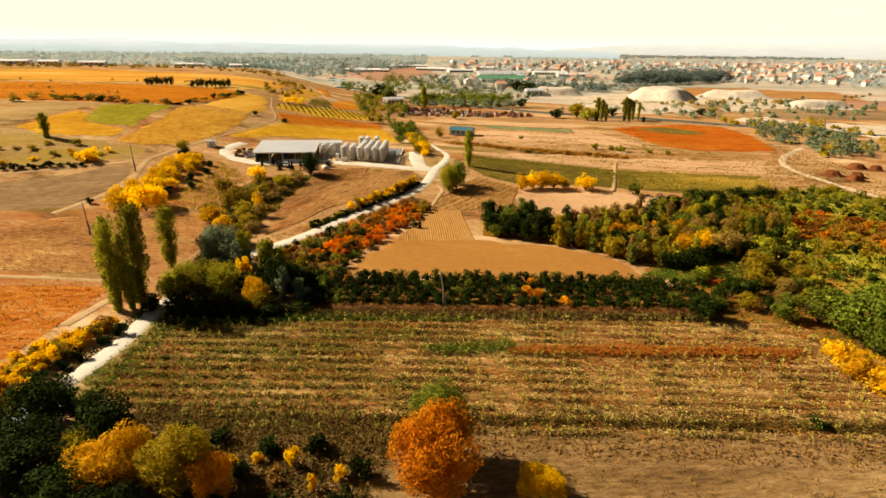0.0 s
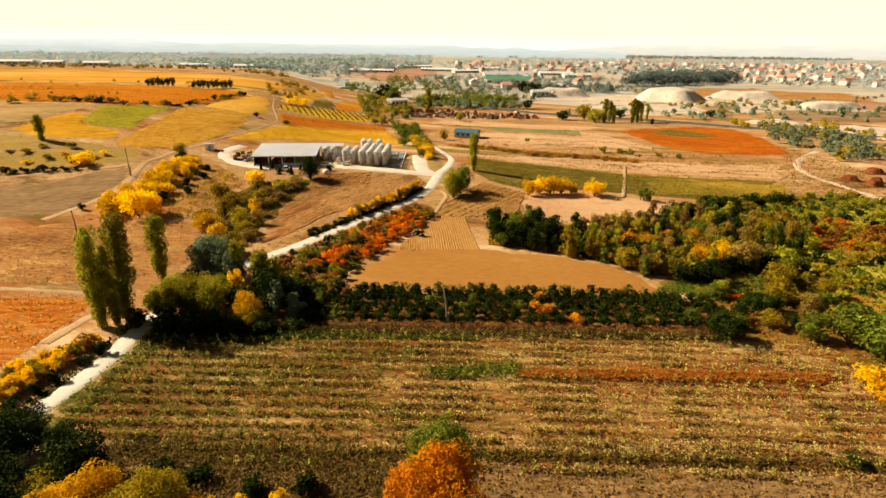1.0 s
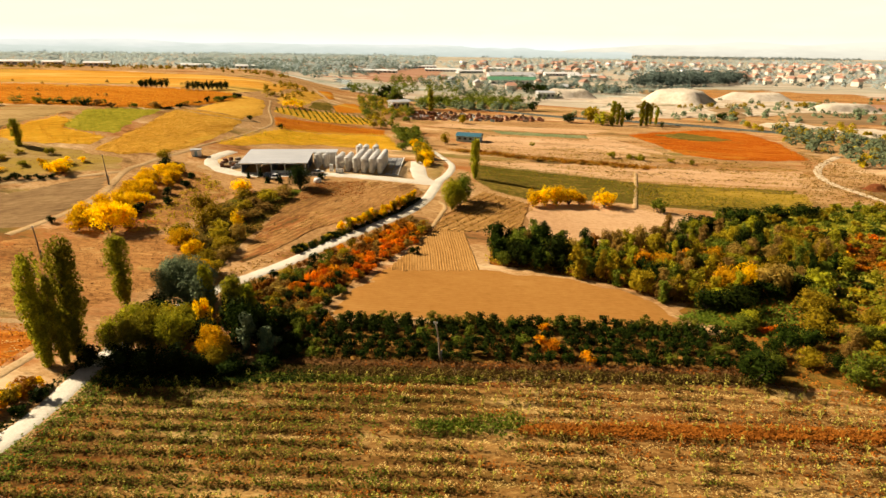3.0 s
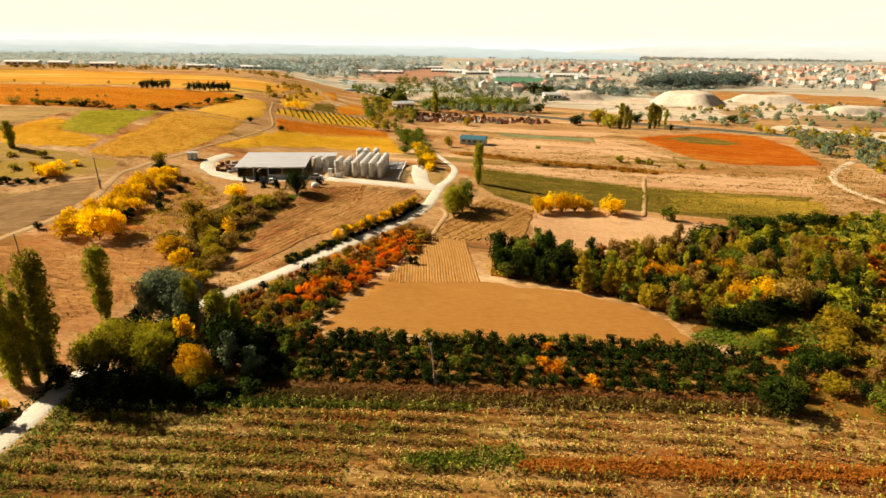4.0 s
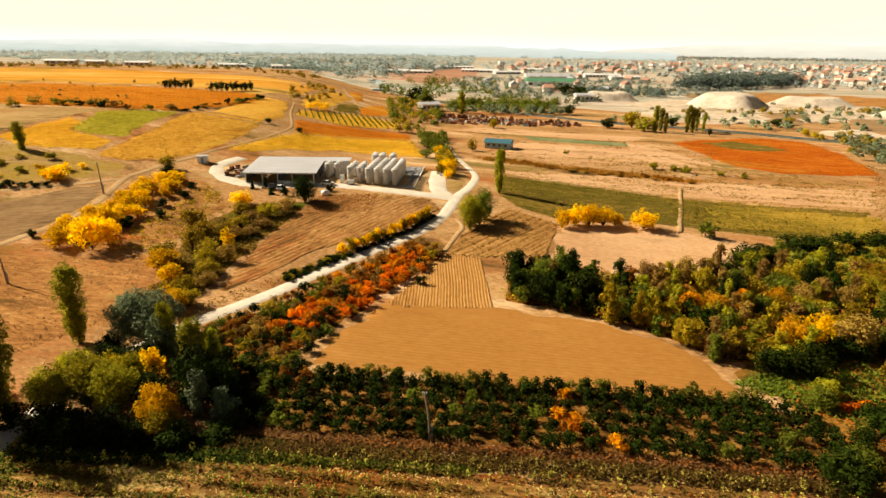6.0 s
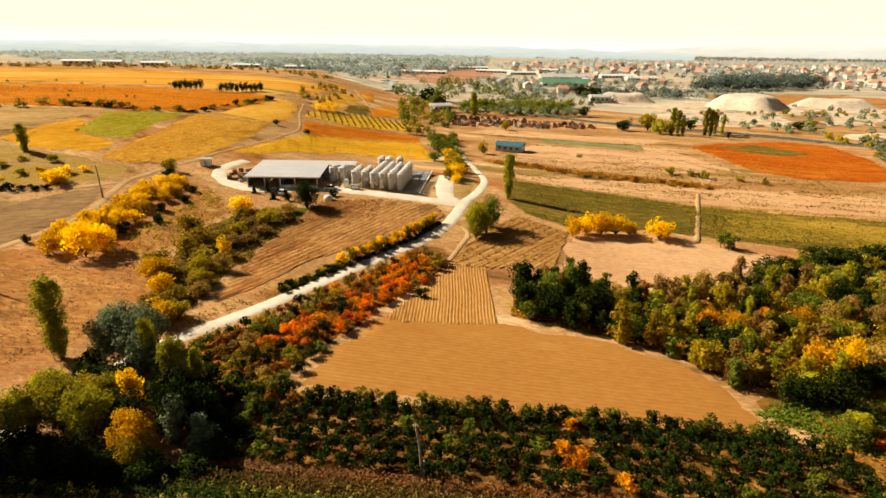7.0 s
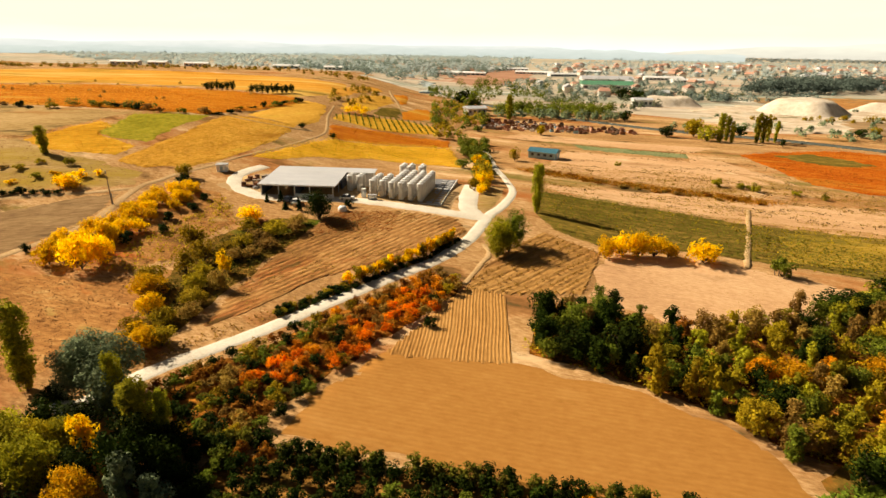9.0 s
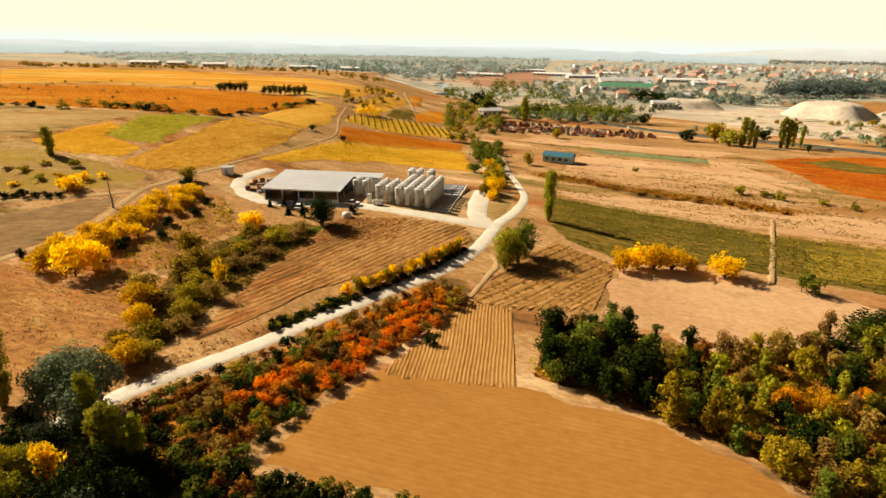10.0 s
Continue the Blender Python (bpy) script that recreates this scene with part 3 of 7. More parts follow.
# ---- the ground sheet ----
def steps(lo, hi, fine, reach, grow=1.14):
    a = list(np.arange(lo, hi + 0.1, fine))
    d = fine
    while a[-1] < reach:
        d *= grow
        a.append(a[-1] + d)
    d, left = fine, [lo]
    while left[-1] > -reach:
        d *= grow
        left.append(left[-1] - d)
    return np.array(left[:0:-1] + a)


gx, gy = steps(-260, 220, 4.0, 4850), steps(-40, 480, 4.0, 4850)
XX, YY = np.meshgrid(gx, gy)
ZZ = ground(XX, YY)
nx = len(gx)
quads = [(j * nx + i, j * nx + i + 1, (j + 1) * nx + i + 1, (j + 1) * nx + i) for j in range(len(gy) - 1) for i in range(nx - 1)]
land = new("ground", mesh_of("ground", np.stack([XX.ravel(), YY.ravel(), ZZ.ravel()], 1), quads, M_LAND, True))
tagged(land, "dry autumn grassland and earth of a wide valley", "ground", kind="structure")


def field(name, poly, mat, label, lift=0.06, gap=4.0, wobble=0.6, cat="field"):
    """A field: a sheet of soil that follows the ground inside an outline, with a slightly uneven rim turned down into the earth."""
    rng = np.random.default_rng(len(name) * 31 + int(abs(poly[0][0])))
    rim = []
    for i in range(len(poly)):
        a, b = Vector(poly[i - 1]), Vector(poly[i])
        n = max(1, int((b - a).length / gap))
        for k in range(n):
            p = a.lerp(b, k / n)
            rim.append(p + Vector(rng.normal(0, wobble, 2)) * (0.3 if k == 0 else 1.0))
    xs, ys = [p.x for p in rim], [p.y for p in rim]
    pts = list(rim)
    outline = [(p.x, p.y) for p in rim]
    for x in np.arange(min(xs), max(xs), gap):
        for y in np.arange(min(ys), max(ys), gap):
            if inside(outline, x, y):
                pts.append(Vector((x + 0.01, y + 0.013)))
    n = len(rim)
    vo, _, fo, _, _, _ = delaunay_2d_cdt(pts, [(i, (i + 1) % n) for i in range(n)], [], 1, 1e-5)
    vs = [(p.x, p.y, gz(p.x, p.y) + (lift if i >= n else -0.03 - 0.05 * lift)) for i, p in enumerate(vo)]
    fs = [tuple(f) if (vo[f[1]] - vo[f[0]]).cross(vo[f[2]] - vo[f[0]]) > 0 else tuple(f)[::-1] for f in fo]
    ob = new(name, mesh_of(name, vs, fs, mat, True))
    return tagged(ob, label, cat, kind="structure")


def ridged(name, poly, mat, label, turn, gap, deep):
    """Tilled earth with real ridges and furrows running at that turn (degrees from +x), cut off where the plough turned."""
    rng = np.random.default_rng(int(gap * 100) + len(name))
    c, s_ = math.cos(radians(turn)), math.sin(radians(turn))
    us, vs = [x * c + y * s_ for x, y in poly], [-x * s_ + y * c for x, y in poly]
    dv, du = gap / 4, 1.6
    nu, nv = int((max(us) - min(us)) / du) + 2, int((max(vs) - min(vs)) / dv) + 2
    tall = rng.uniform(0.75, 1.25, nv // 4 + 2)
    ends = rng.normal(0, 0.35, nv // 4 + 2)
    pts, keep = [], []
    for i in range(nu):
        for j in range(nv):
            k = j // 4
            u, v = min(us) + i * du + ends[k], min(vs) + j * dv + 0.16 * gap * math.sin(i * 0.5 + 0.02 * j)
            x, y = u * c - v * s_, u * s_ + v * c
            lift = (0.5 - 0.5 * math.cos(2 * math.pi * (j % 4) / 4)) * deep * tall[k] + rng.normal(0, 0.10 * deep)
            ok = inside(poly, x, y)
            keep.append(ok)
            pts.append((x, y, gz(x, y) + (0.10 + lift if ok else -0.12)))
    faces = [(i * nv + j, (i + 1) * nv + j, (i + 1) * nv + j + 1, i * nv + j + 1) for i in range(nu - 1) for j in range(nv - 1)]
    faces = [f for f in faces if any(keep[q] for q in f)]
    used = sorted({q for f in faces for q in f})
    at = {q: n for n, q in enumerate(used)}
    ob = new(name, mesh_of(name, [pts[q] for q in used], [tuple(at[q] for q in f) for f in faces], mat))
    return tagged(ob, label, "field", kind="structure")


def curve_of(pts, step=1.5):
    """A smooth line through points of the plan."""
    p = [Vector(q) for q in pts]
    p = [2 * p[0] - p[1]] + p + [2 * p[-1] - p[-2]]
    got = []
    for i in range(1, len(p) - 2):
        n = max(2, int((p[i + 1] - p[i]).length / step))
        for k in range(n):
            t = k / n
            got.append(0.5 * (2 * p[i] + (p[i + 1] - p[i - 1]) * t + (2 * p[i - 1] - 5 * p[i] + 4 * p[i + 1] - p[i + 2]) * t * t + (3 * p[i] - p[i - 1] - 3 * p[i + 1] + p[i + 2]) * t ** 3))
    got.append(p[-2])
    return got


def lane(name, pts, width, mat, label, lift=0.14, ragged=0.12):
    """A road or track laid along a line, slightly crowned, with uneven shoulders that dip into the ground."""
    rng = np.random.default_rng(int(abs(pts[0][0]) * 7) + len(name))
    line = curve_of(pts)
    vs, fs = [], []
    prof = [(-0.58, -1.0), (-0.46, -0.25), (-0.25, 0.0), (0.0, 0.1), (0.25, 0.0), (0.46, -0.25), (0.58, -1.0)]
    for i, p in enumerate(line):
        d = (line[min(i + 1, len(line) - 1)] - line[max(i - 1, 0)]).normalized()
        side = Vector((d.y, -d.x))
        e = rng.normal(0, ragged, 2)
        for u, dz in prof:
            q = p + side * (u * (width(p.y) if callable(width) else width) + (e[0] if u < -0.3 else e[1] if u > 0.3 else 0))
            vs.append((q.x, q.y, gz(q.x, q.y) + lift * (1 + 1.2 * dz)))
    k = len(prof)
    for i in range(len(line) - 1):
        for j in range(k - 1):
            a = i * k + j
            fs.append((a, a + 1, a + 1 + k, a + k))
    ob = new(name, mesh_of(name, vs, fs, mat, True))
    return tagged(ob, label, "road", kind="structure")


ROAD = [(-57, 55), (-55, 67), (-54, 73), (-53, 80), (-53, 87), (-53, 93), (-52, 104), (-47, 118), (-43, 125), (-38, 132), (-33, 140), (-27, 150), (-19, 162), (-12, 172), (-7, 184), (-5, 195),
        (-4, 203), (-1, 215), (0, 235), (-5, 261), (-11, 285), (-16, 308), (-22, 330)]
lane("road", ROAD, lambda y: 3.05 if y < 195 else max(2.2, 3.05 - 0.02 * (y - 195)), M_ROAD, "pale gravel farm road winding between fields", 0.16, 0.06)
lane("road_drive", [(-4, 200), (-16, 201), (-29, 202), (-42, 203), (-53, 201.5), (-65, 200), (-74, 202), (-83, 209), (-86, 219), (-84, 230)], 4.2, M_ROAD, "pale gravel drive before the wine cellar", 0.2)
lane("road_spur", [(-6, 200), (-10, 206), (-12, 219), (-13.5, 237)], 5.0, M_ROAD, "broad gravel spur beside the tank yard", 0.18)
lane("track_west", [(-108, 146), (-106, 152), (-104, 159), (-102, 168), (-102, 176), (-105, 189), (-106, 198), (-104, 203), (-102, 211), (-97, 224)], 2.2, M_TRACK, "dirt track through dry fields")
lane("track_west_branch", [(-150, 174), (-136, 179), (-126, 184), (-116, 189), (-107, 195)], 1.8, M_TRACK, "faint dirt track through dry grass")
lane("track_far", [(-86, 414), (-96, 442), (-117, 501), (-134, 553)], 1.4, M_TRACK, "pale track between far plots", 0.2)
lane("track_hill", [(-98, 224), (-96, 236), (-93, 255), (-91, 279), (-91, 299), (-97, 318), (-103, 333), (-108, 350), (-113, 368)], 1.2, M_TRACK, "dirt track climbing between vineyards", 0.12)
lane("track_hill_branch", [(-137, 291), (-123, 287), (-106, 291), (-96, 297)], 2.0, M_TRACK, "narrow dirt track across the hill", 0.22)
lane("track_east", [(183, 289), (163, 268), (149, 247), (144, 230), (145, 214), (147, 195), (150, 186), (158, 165)], 2.7, M_PTRACK, "pale winding dirt track through dry land")
lane("track_field", [(-110, 106), (-97, 106), (-85, 106), (-68, 105)], 1.3, M_TRACK, "thin dry track between two fields")
lane("track_verge", [(-62, 100), (-64.5, 95), (-65, 91), (-66, 86)], 2.0, M_TRACK, "short pale track beside the vineyard")
lane("track_vineyard", [(57.6, 187.5), (61.5, 200), (66, 215), (72, 236), (74, 243)], 1.3, M_TRACK, "narrow pale path across the vineyard", 0.3)
lane("track_junction", [(-2.6, 183), (-1.0, 178.2), (-2.1, 172.2), (-3.5, 165.5), (-4.3, 162)], 1.2, M_TRACK, "worn wheel track beside the road")

CROP = [(-51, 67), (-50, 89), (-19, 91), (47, 93), (65, 91), (67, 70), (62, 58), (22, 58), (-5, 59), (-29, 59), (-41, 61)]
BARE = [(-21, 111), (-19, 123), (-12, 135), (8, 136), (13, 135), (24, 133), (30, 130), (37, 127), (42, 120), (45, 113), (42, 108), (12, 109)]
FURROW = [(-13, 133.2), (-7.9, 149), (-3.2, 162), (4.6, 159.5), (7.9, 134.7), (-3, 133.4)]
STUBBLE = [(-4, 159), (-1, 172), (5, 185), (11, 196), (25, 187), (20, 164), (5, 160)]
PALE = [(25, 185), (34, 189), (45, 191), (54, 188), (70, 183), (78, 178), (69, 158), (38, 153), (20, 163)]
GREENVINE = [(7, 242), (14, 240), (46, 233), (67, 227), (125, 219), (110, 184), (82, 187), (71, 190), (62, 192), (46, 195), (25, 191), (13, 199), (8, 211)]
YELLOWVINE = [(-94, 238), (-86, 292), (-36, 321), (-23, 277), (-36, 276), (-59, 273), (-79, 254), (-86, 241)]
REDBAND = [(-96, 319), (-73, 334), (-40, 338), (-37, 321), (-86, 293)]
VINEROWS = [(-103, 349), (-76, 379), (-52, 378), (-48, 354), (-74, 336), (-100, 332)]
GOLDHILL = [(-126, 212), (-127, 246), (-133, 284), (-131, 292), (-104, 299), (-98, 264), (-98, 236), (-102, 217), (-115, 210)]
GREENHILL = [(-153, 236), (-165, 270), (-137, 284), (-134, 256), (-130, 232), (-144, 232)]
ORANGESMALL = [(-173, 223), (-170, 234), (-166, 254), (-155, 247), (-152, 235), (-130, 227), (-130, 217), (-154, 215)]
ORANGEBIG = [(-335, 353), (-282, 385), (-198, 371), (-132, 369), (-123, 339), (-139, 283), (-172, 278), (-216, 278), (-265, 278)]
ORANGEFAR = [(-509, 501), (-467, 590), (-316, 564), (-153, 498), (-123, 419), (-139, 369), (-212, 392), (-293, 397), (-349, 364)]
ORANGE2 = [(-127, 296), (-130, 334), (-129, 364), (-116, 363), (-109, 347), (-101, 314), (-105, 297)]
TILL = [(-44, 192), (-28, 198), (-12, 197), (-8, 189), (-15, 178), (-23, 169), (-35, 156), (-41, 142), (-46, 134), (-48, 146), (-48, 165), (-46, 182)]
REDVINE = [(-105, 103), (-67, 103), (-66, 90), (-67, 78), (-71, 68), (-90, 72)]
REDFIELD = [(100, 349), (121, 362), (158, 376), (176, 365), (176, 325), (164, 278), (145, 273), (123, 275), (109, 287)]
RUSTY = [(-6, 165), (-4.5, 158), (-9, 148), (-14, 138), (-18, 127), (-23, 112), (-24, 104), (-40, 106), (-42, 117), (-36, 128), (-25, 147), (-13, 166)]
DARKORCH = [(-30, 109), (44, 110), (52, 106), (56, 95), (-24, 95)]
THICKET = [(9, 139), (24, 134), (37, 128.5), (44, 121), (50, 119), (62, 122), (84, 130), (103, 158), (71, 166), (45, 156), (36, 153), (28, 157), (11, 158)]
SCRUB = [(64, 166), (83, 184), (140, 200), (150, 175), (120, 120), (100, 95), (72, 96), (66, 106), (84, 132), (100, 155)]

field("field_crop", CROP, M_CROP, "dry weedy field with rows of young plants", 0.08)
field("field_near", [(-46, 67), (-5, 65), (22, 64), (66, 64), (78, 45), (60, 20), (-40, 20)], M_NEAR, "dark bare earth beside scattered shrubs", 0.05)
field("field_bare", BARE, M_BARE, "freshly harrowed smooth brown field", 0.10, 3.0)
ridged("field_furrow", FURROW, M_FURROW, "brown strip of the field in deep furrows", 96, 0.62, 0.075)
ridged("field_stubble", STUBBLE, M_STUB, "rows of dry plant heaps on bare earth", 55, 1.25, 0.09)
field("field_pale", PALE, M_PALE, "pale dry harvested field", 0.12)
field("field_vine_green", GREENVINE, M_VINE_G, "low dark green vineyard on level ground", 0.12)
field("field_gold_band", [(76, 222), (125, 213), (114, 187), (66, 194)], M_OLIVEV, "vineyard strip of yellowing olive-green vines", 0.2)
field("field_cabbage", [(21, 358), (76, 342), (74, 330), (27, 343)], M_TEAL, "strip of green vegetables", 0.15)
field("field_tan", [(18, 338), (70, 326), (95, 285), (60, 268), (8, 290)], M_PALE, "pale tan harvested field by the blue shed", 0.08)
field("field_tan_far", [(-6, 385), (95, 365), (78, 345), (20, 361), (-20, 368)], M_PALE, "pale dry field before the river", 0.09)
field("field_triangle", [(76, 342), (89, 324), (98, 303), (104, 282), (88, 298), (71, 318)], M_PALE, "narrow pale stretch of bare sand", 0.16)
field("field_red", REDFIELD, M_RED, "deep red-orange autumn crop field", 0.14)
field("field_red_green", [(114, 350), (136, 363), (150, 350), (156, 335), (137, 327), (123, 335)], M_VINE_G, "green strip inside the red crop", 0.24)
field("field_dry_band", [(8, 255), (14, 243), (67, 230), (130, 222), (145, 250), (60, 258)], M_PALE, "band of pale dry grass", 0.07)
field("field_vine_yellow", YELLOWVINE, M_GOLD, "golden vineyard behind the cellar", 0.14)
field("field_vine_red", REDBAND, M_ORANGE, "red-brown band of vines", 0.16)
field("field_vine_rows", VINEROWS, M_GOLD, "vineyard floor between trellis rows", 0.18)
field("field_hill_upper", [(-108, 362), (-117, 402), (-117, 490), (-94, 431), (-96, 407), (-95, 381)], M_TANGOLD, "tan-gold plot above the trellis rows", 0.16, 6.0)
field("field_hill_top", [(-126, 388), (-140, 434), (-149, 558), (-129, 519), (-120, 410)], M_ORANGEPALE, "pale orange plot at the top of the slope", 0.25, 8.0)
field("field_vine_rows_far", [(-92, 372), (-96, 402), (-88, 420), (-78, 383)], M_VINE_G, "small far vineyard plot", 0.18)
field("field_plot_far", [(-84, 406), (-78, 456), (-60, 405), (-76, 381)], M_ORANGE, "small far plot of red-brown vines", 0.18)
field("field_plot_deep", [(-122, 521), (-116, 550), (-93, 458), (-91, 432)], M_ORANGE, "narrow far plot of deep orange vines", 0.3)
field("field_gold_hill", GOLDHILL, M_TANGOLD, "golden dry grass on the hillside", 0.14)
field("field_green_hill", GREENHILL, M_GREEN, "yellow-green vineyard on the hillside", 0.16)
field("field_orange_small", ORANGESMALL, M_GOLD, "orange vines on the hillside", 0.2)
field("field_orange_hill", ORANGEBIG, M_ORANGE, "wide orange vineyard on the ridge", 0.22)
field("field_orange_far", ORANGEFAR, M_ORANGEPALE, "far orange vineyard over the ridge", 0.4, 9.0)
field("field_orange_corner", ORANGE2, M_TANGOLD, "gold-orange vineyard corner", 0.24)
field("field_dark_west", [(-150, 165), (-128, 174), (-116, 187), (-107, 191), (-104, 173), (-105, 159), (-108, 150), (-125, 145)], M_DARK, "dark dry fallow field", 0.08)
field("field_brown_west", [(-112, 140), (-98, 146), (-76, 147), (-64, 158), (-56, 148), (-54, 136), (-58, 122), (-66, 109), (-110, 108)], M_BROWN, "reddish-brown dry grass field", 0.08)
ridged("field_till", TILL, M_TILL, "tilled brown field beside the road", 62, 1.5, 0.05)
field("field_vine_west", REDVINE, M_REDV, "red-orange vineyard with pale patches", 0.1)
field("field_orchard_rust", RUSTY, M_UNDER, "leaf-strewn ground under orchard trees", 0.07)
field("field_orchard_dark", DARKORCH, M_LITTER, "leaf-strewn orchard floor with dry spots", 0.06)
field("field_thicket", THICKET, M_UNDER, "leaf litter under the thicket", 0.07)
field("field_scrub", SCRUB, M_MEADOW, "green meadow between scrub rows", 0.06)
field("field_bank", [(-68, 172), (-58, 186), (-45, 187), (-47, 168), (-49, 150), (-49, 130), (-56, 124), (-62, 138), (-66, 152)], M_ROUGH, "rough green bank with brambles", 0.12)
field("field_rough", [(45, 92), (49, 111), (44, 117), (50, 124), (64, 128), (90, 138), (104, 150), (98, 95), (80, 80), (66, 78), (60, 90)], M_ROUGH, "rough meadow with rusty weeds", 0.05)
field("field_fallow_west", [(-270, 180), (-176, 226), (-150, 214), (-130, 212), (-112, 207), (-107, 197), (-118, 191), (-150, 178), (-200, 150)], M_FALLOW, "grey-brown fallow grass", 0.05)
field("field_fallow_hill", [(-270, 228), (-176, 226), (-168, 256), (-166, 274), (-270, 276)], M_FALLOW, "grey-brown fallow grass on the hill", 0.07)
field("field_slope", [(-100, 147), (-76, 150), (-68, 160), (-66, 182), (-82, 200), (-98, 204), (-103, 190), (-99, 165)], M_BROWN, "brown dry grass slope with shrubs", 0.06)
field("field_lawn", [(-8.6, 206), (-5, 205), (-3, 214), (-2, 225), (-3, 240), (-10.5, 243), (-9.5, 222)], M_FALLOW, "triangle of dry olive grass between gravel roads", 0.1, 3.0, 0.3)
field("field_yard", [(-88, 206), (-80, 201), (-50, 200), (-14, 203), (-15, 238), (-40, 238), (-76, 232)], M_TRACK, "bare gravel yard of the wine cellar", 0.1)

# ---- sky backdrop and far hills ----
def ring(name, radius, z0, heights, mat, label, a0=-180.0, a1=180.0, n=240):
    vs, fs = [], []
    for i in range(n + 1):
        a = radians(a0 + (a1 - a0) * i / n)
        x, y = radius * math.sin(a), radius * math.cos(a)
        vs += [(x, y, z0), (x, y, heights(i / n))]
    for i in range(n):
        fs.append((2 * i, 2 * i + 2, 2 * i + 3, 2 * i + 1))
    return tagged(new(name, mesh_of(name, vs, fs, mat)), label, "sky", kind="structure")


M_SKY = glow("sky_haze", (0.525, 0.60, 0.617), (0.58, 0.603, 0.497), 40, 150)
# far hills give off light, with haze put into their colour
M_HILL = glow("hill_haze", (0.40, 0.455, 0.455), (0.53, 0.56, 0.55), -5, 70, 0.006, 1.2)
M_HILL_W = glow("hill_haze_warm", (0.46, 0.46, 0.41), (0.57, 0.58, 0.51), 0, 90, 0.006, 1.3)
ring("backdrop_sky", 4700, -30, lambda u: 460, M_SKY, "pale cream hazy sky", -180, 180)
hill_n = np.random.default_rng(5).uniform(0, 6.28, 8)


def ridge_line(base, amp):
    return lambda u: -15 + (15 + base + amp * sum(math.sin(u * f + hill_n[k]) / (k + 1.5) for k, f in enumerate((5, 11, 23, 41, 67)))) * math.sin(math.pi * u) ** 0.6


# strip of far woods, glowing in haze colours
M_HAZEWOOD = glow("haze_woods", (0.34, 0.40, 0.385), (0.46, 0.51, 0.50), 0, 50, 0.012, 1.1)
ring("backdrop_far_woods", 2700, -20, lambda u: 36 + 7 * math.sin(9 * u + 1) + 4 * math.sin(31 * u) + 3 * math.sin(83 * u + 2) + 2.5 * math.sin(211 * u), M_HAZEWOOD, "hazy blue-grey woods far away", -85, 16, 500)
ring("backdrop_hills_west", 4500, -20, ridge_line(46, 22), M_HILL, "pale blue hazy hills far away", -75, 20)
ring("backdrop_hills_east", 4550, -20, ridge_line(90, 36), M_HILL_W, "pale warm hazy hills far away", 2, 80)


# ---- the wine cellar ----
M_ROOF = surface("roof_sheet", (0.50, 0.51, 0.53), (0.64, 0.64, 0.65), 0.25, 0.45, 0.15, 0.05, 0, (0.3, 1, 1))
M_STEEL = surface("tank_steel", (0.50, 0.46, 0.40), (0.64, 0.60, 0.54), 1.2, 0.45, 0.15, 0.05, 0, (1, 1, 0.2), 0.06)
M_CAP = surface("tank_cap", (0.76, 0.75, 0.72), (0.86, 0.85, 0.82), 2.0, 0.4, 0.2, 0.05)
M_FRAME = surface("steel_frame", (0.30, 0.30, 0.32), (0.45, 0.45, 0.45), 2.0, 0.5, 0.4, 0.1)
M_WALL = surface("rendered_wall", (0.62, 0.58, 0.52), (0.76, 0.73, 0.67), 0.5, 0.9, 0, 0.1)
# inner walls and floor: the hall's interior shade is put into this colour
M_INNER = surface("shade_dark_board", (0.07, 0.07, 0.08), (0.12, 0.12, 0.13), 0.6, 0.8, 0, 0.1)
M_CONC = surface("concrete", (0.30, 0.30, 0.30), (0.44, 0.43, 0.41), 0.6, 0.9, 0, 0.3)
# pad colour darkened to stand for the shade between the tanks
M_PAD = surface("shade_dark_concrete", (0.10, 0.105, 0.115), (0.19, 0.19, 0.195), 0.5, 0.9, 0, 0.3)
M_WOOD = surface("weathered_wood", (0.20, 0.14, 0.09), (0.36, 0.28, 0.20), 2.5, 0.9, 0, 0.4, 0, (1, 1, 0.15))
M_BLUE = surface("blue_sheet", (0.03, 0.12, 0.17), (0.05, 0.18, 0.24), 0.5, 0.5, 0.1, 0.05)
M_BLUEW = surface("blue_wall", (0.22, 0.40, 0.50), (0.38, 0.55, 0.62), 0.6, 0.7, 0, 0.1)
M_GLASS = surface("dark_pane", (0.03, 0.04, 0.05), (0.06, 0.07, 0.08), 1.0, 0.15, 0, 0.0)
M_WHITE = surface("white_paint", (0.74, 0.73, 0.70), (0.84, 0.83, 0.80), 0.8, 0.5, 0, 0.05)
M_TILE = surface("roof_tile", (0.42, 0.20, 0.13), (0.58, 0.33, 0.23), 0.8, 0.85, 0, 0.3, 0, (1, 1, 1), 0.3)
M_HOUSE = surface("house_wall", (0.62, 0.55, 0.46), (0.80, 0.74, 0.64), 0.3, 0.9, 0, 0.1, 0, (1, 1, 1), 0.18)
M_GREENROOF = surface("green_roof", (0.06, 0.22, 0.12), (0.12, 0.32, 0.18), 0.1, 0.6, 0.1, 0.05)
M_TYRE = surface("rubber", (0.02, 0.02, 0.02), (0.04, 0.04, 0.04), 5.0, 0.8)
M_RUSTY = surface("rusty_metal", (0.14, 0.05, 0.02), (0.30, 0.13, 0.06), 1.5, 0.85, 0.2, 0.3, 0, (1, 1, 1), 0.35)

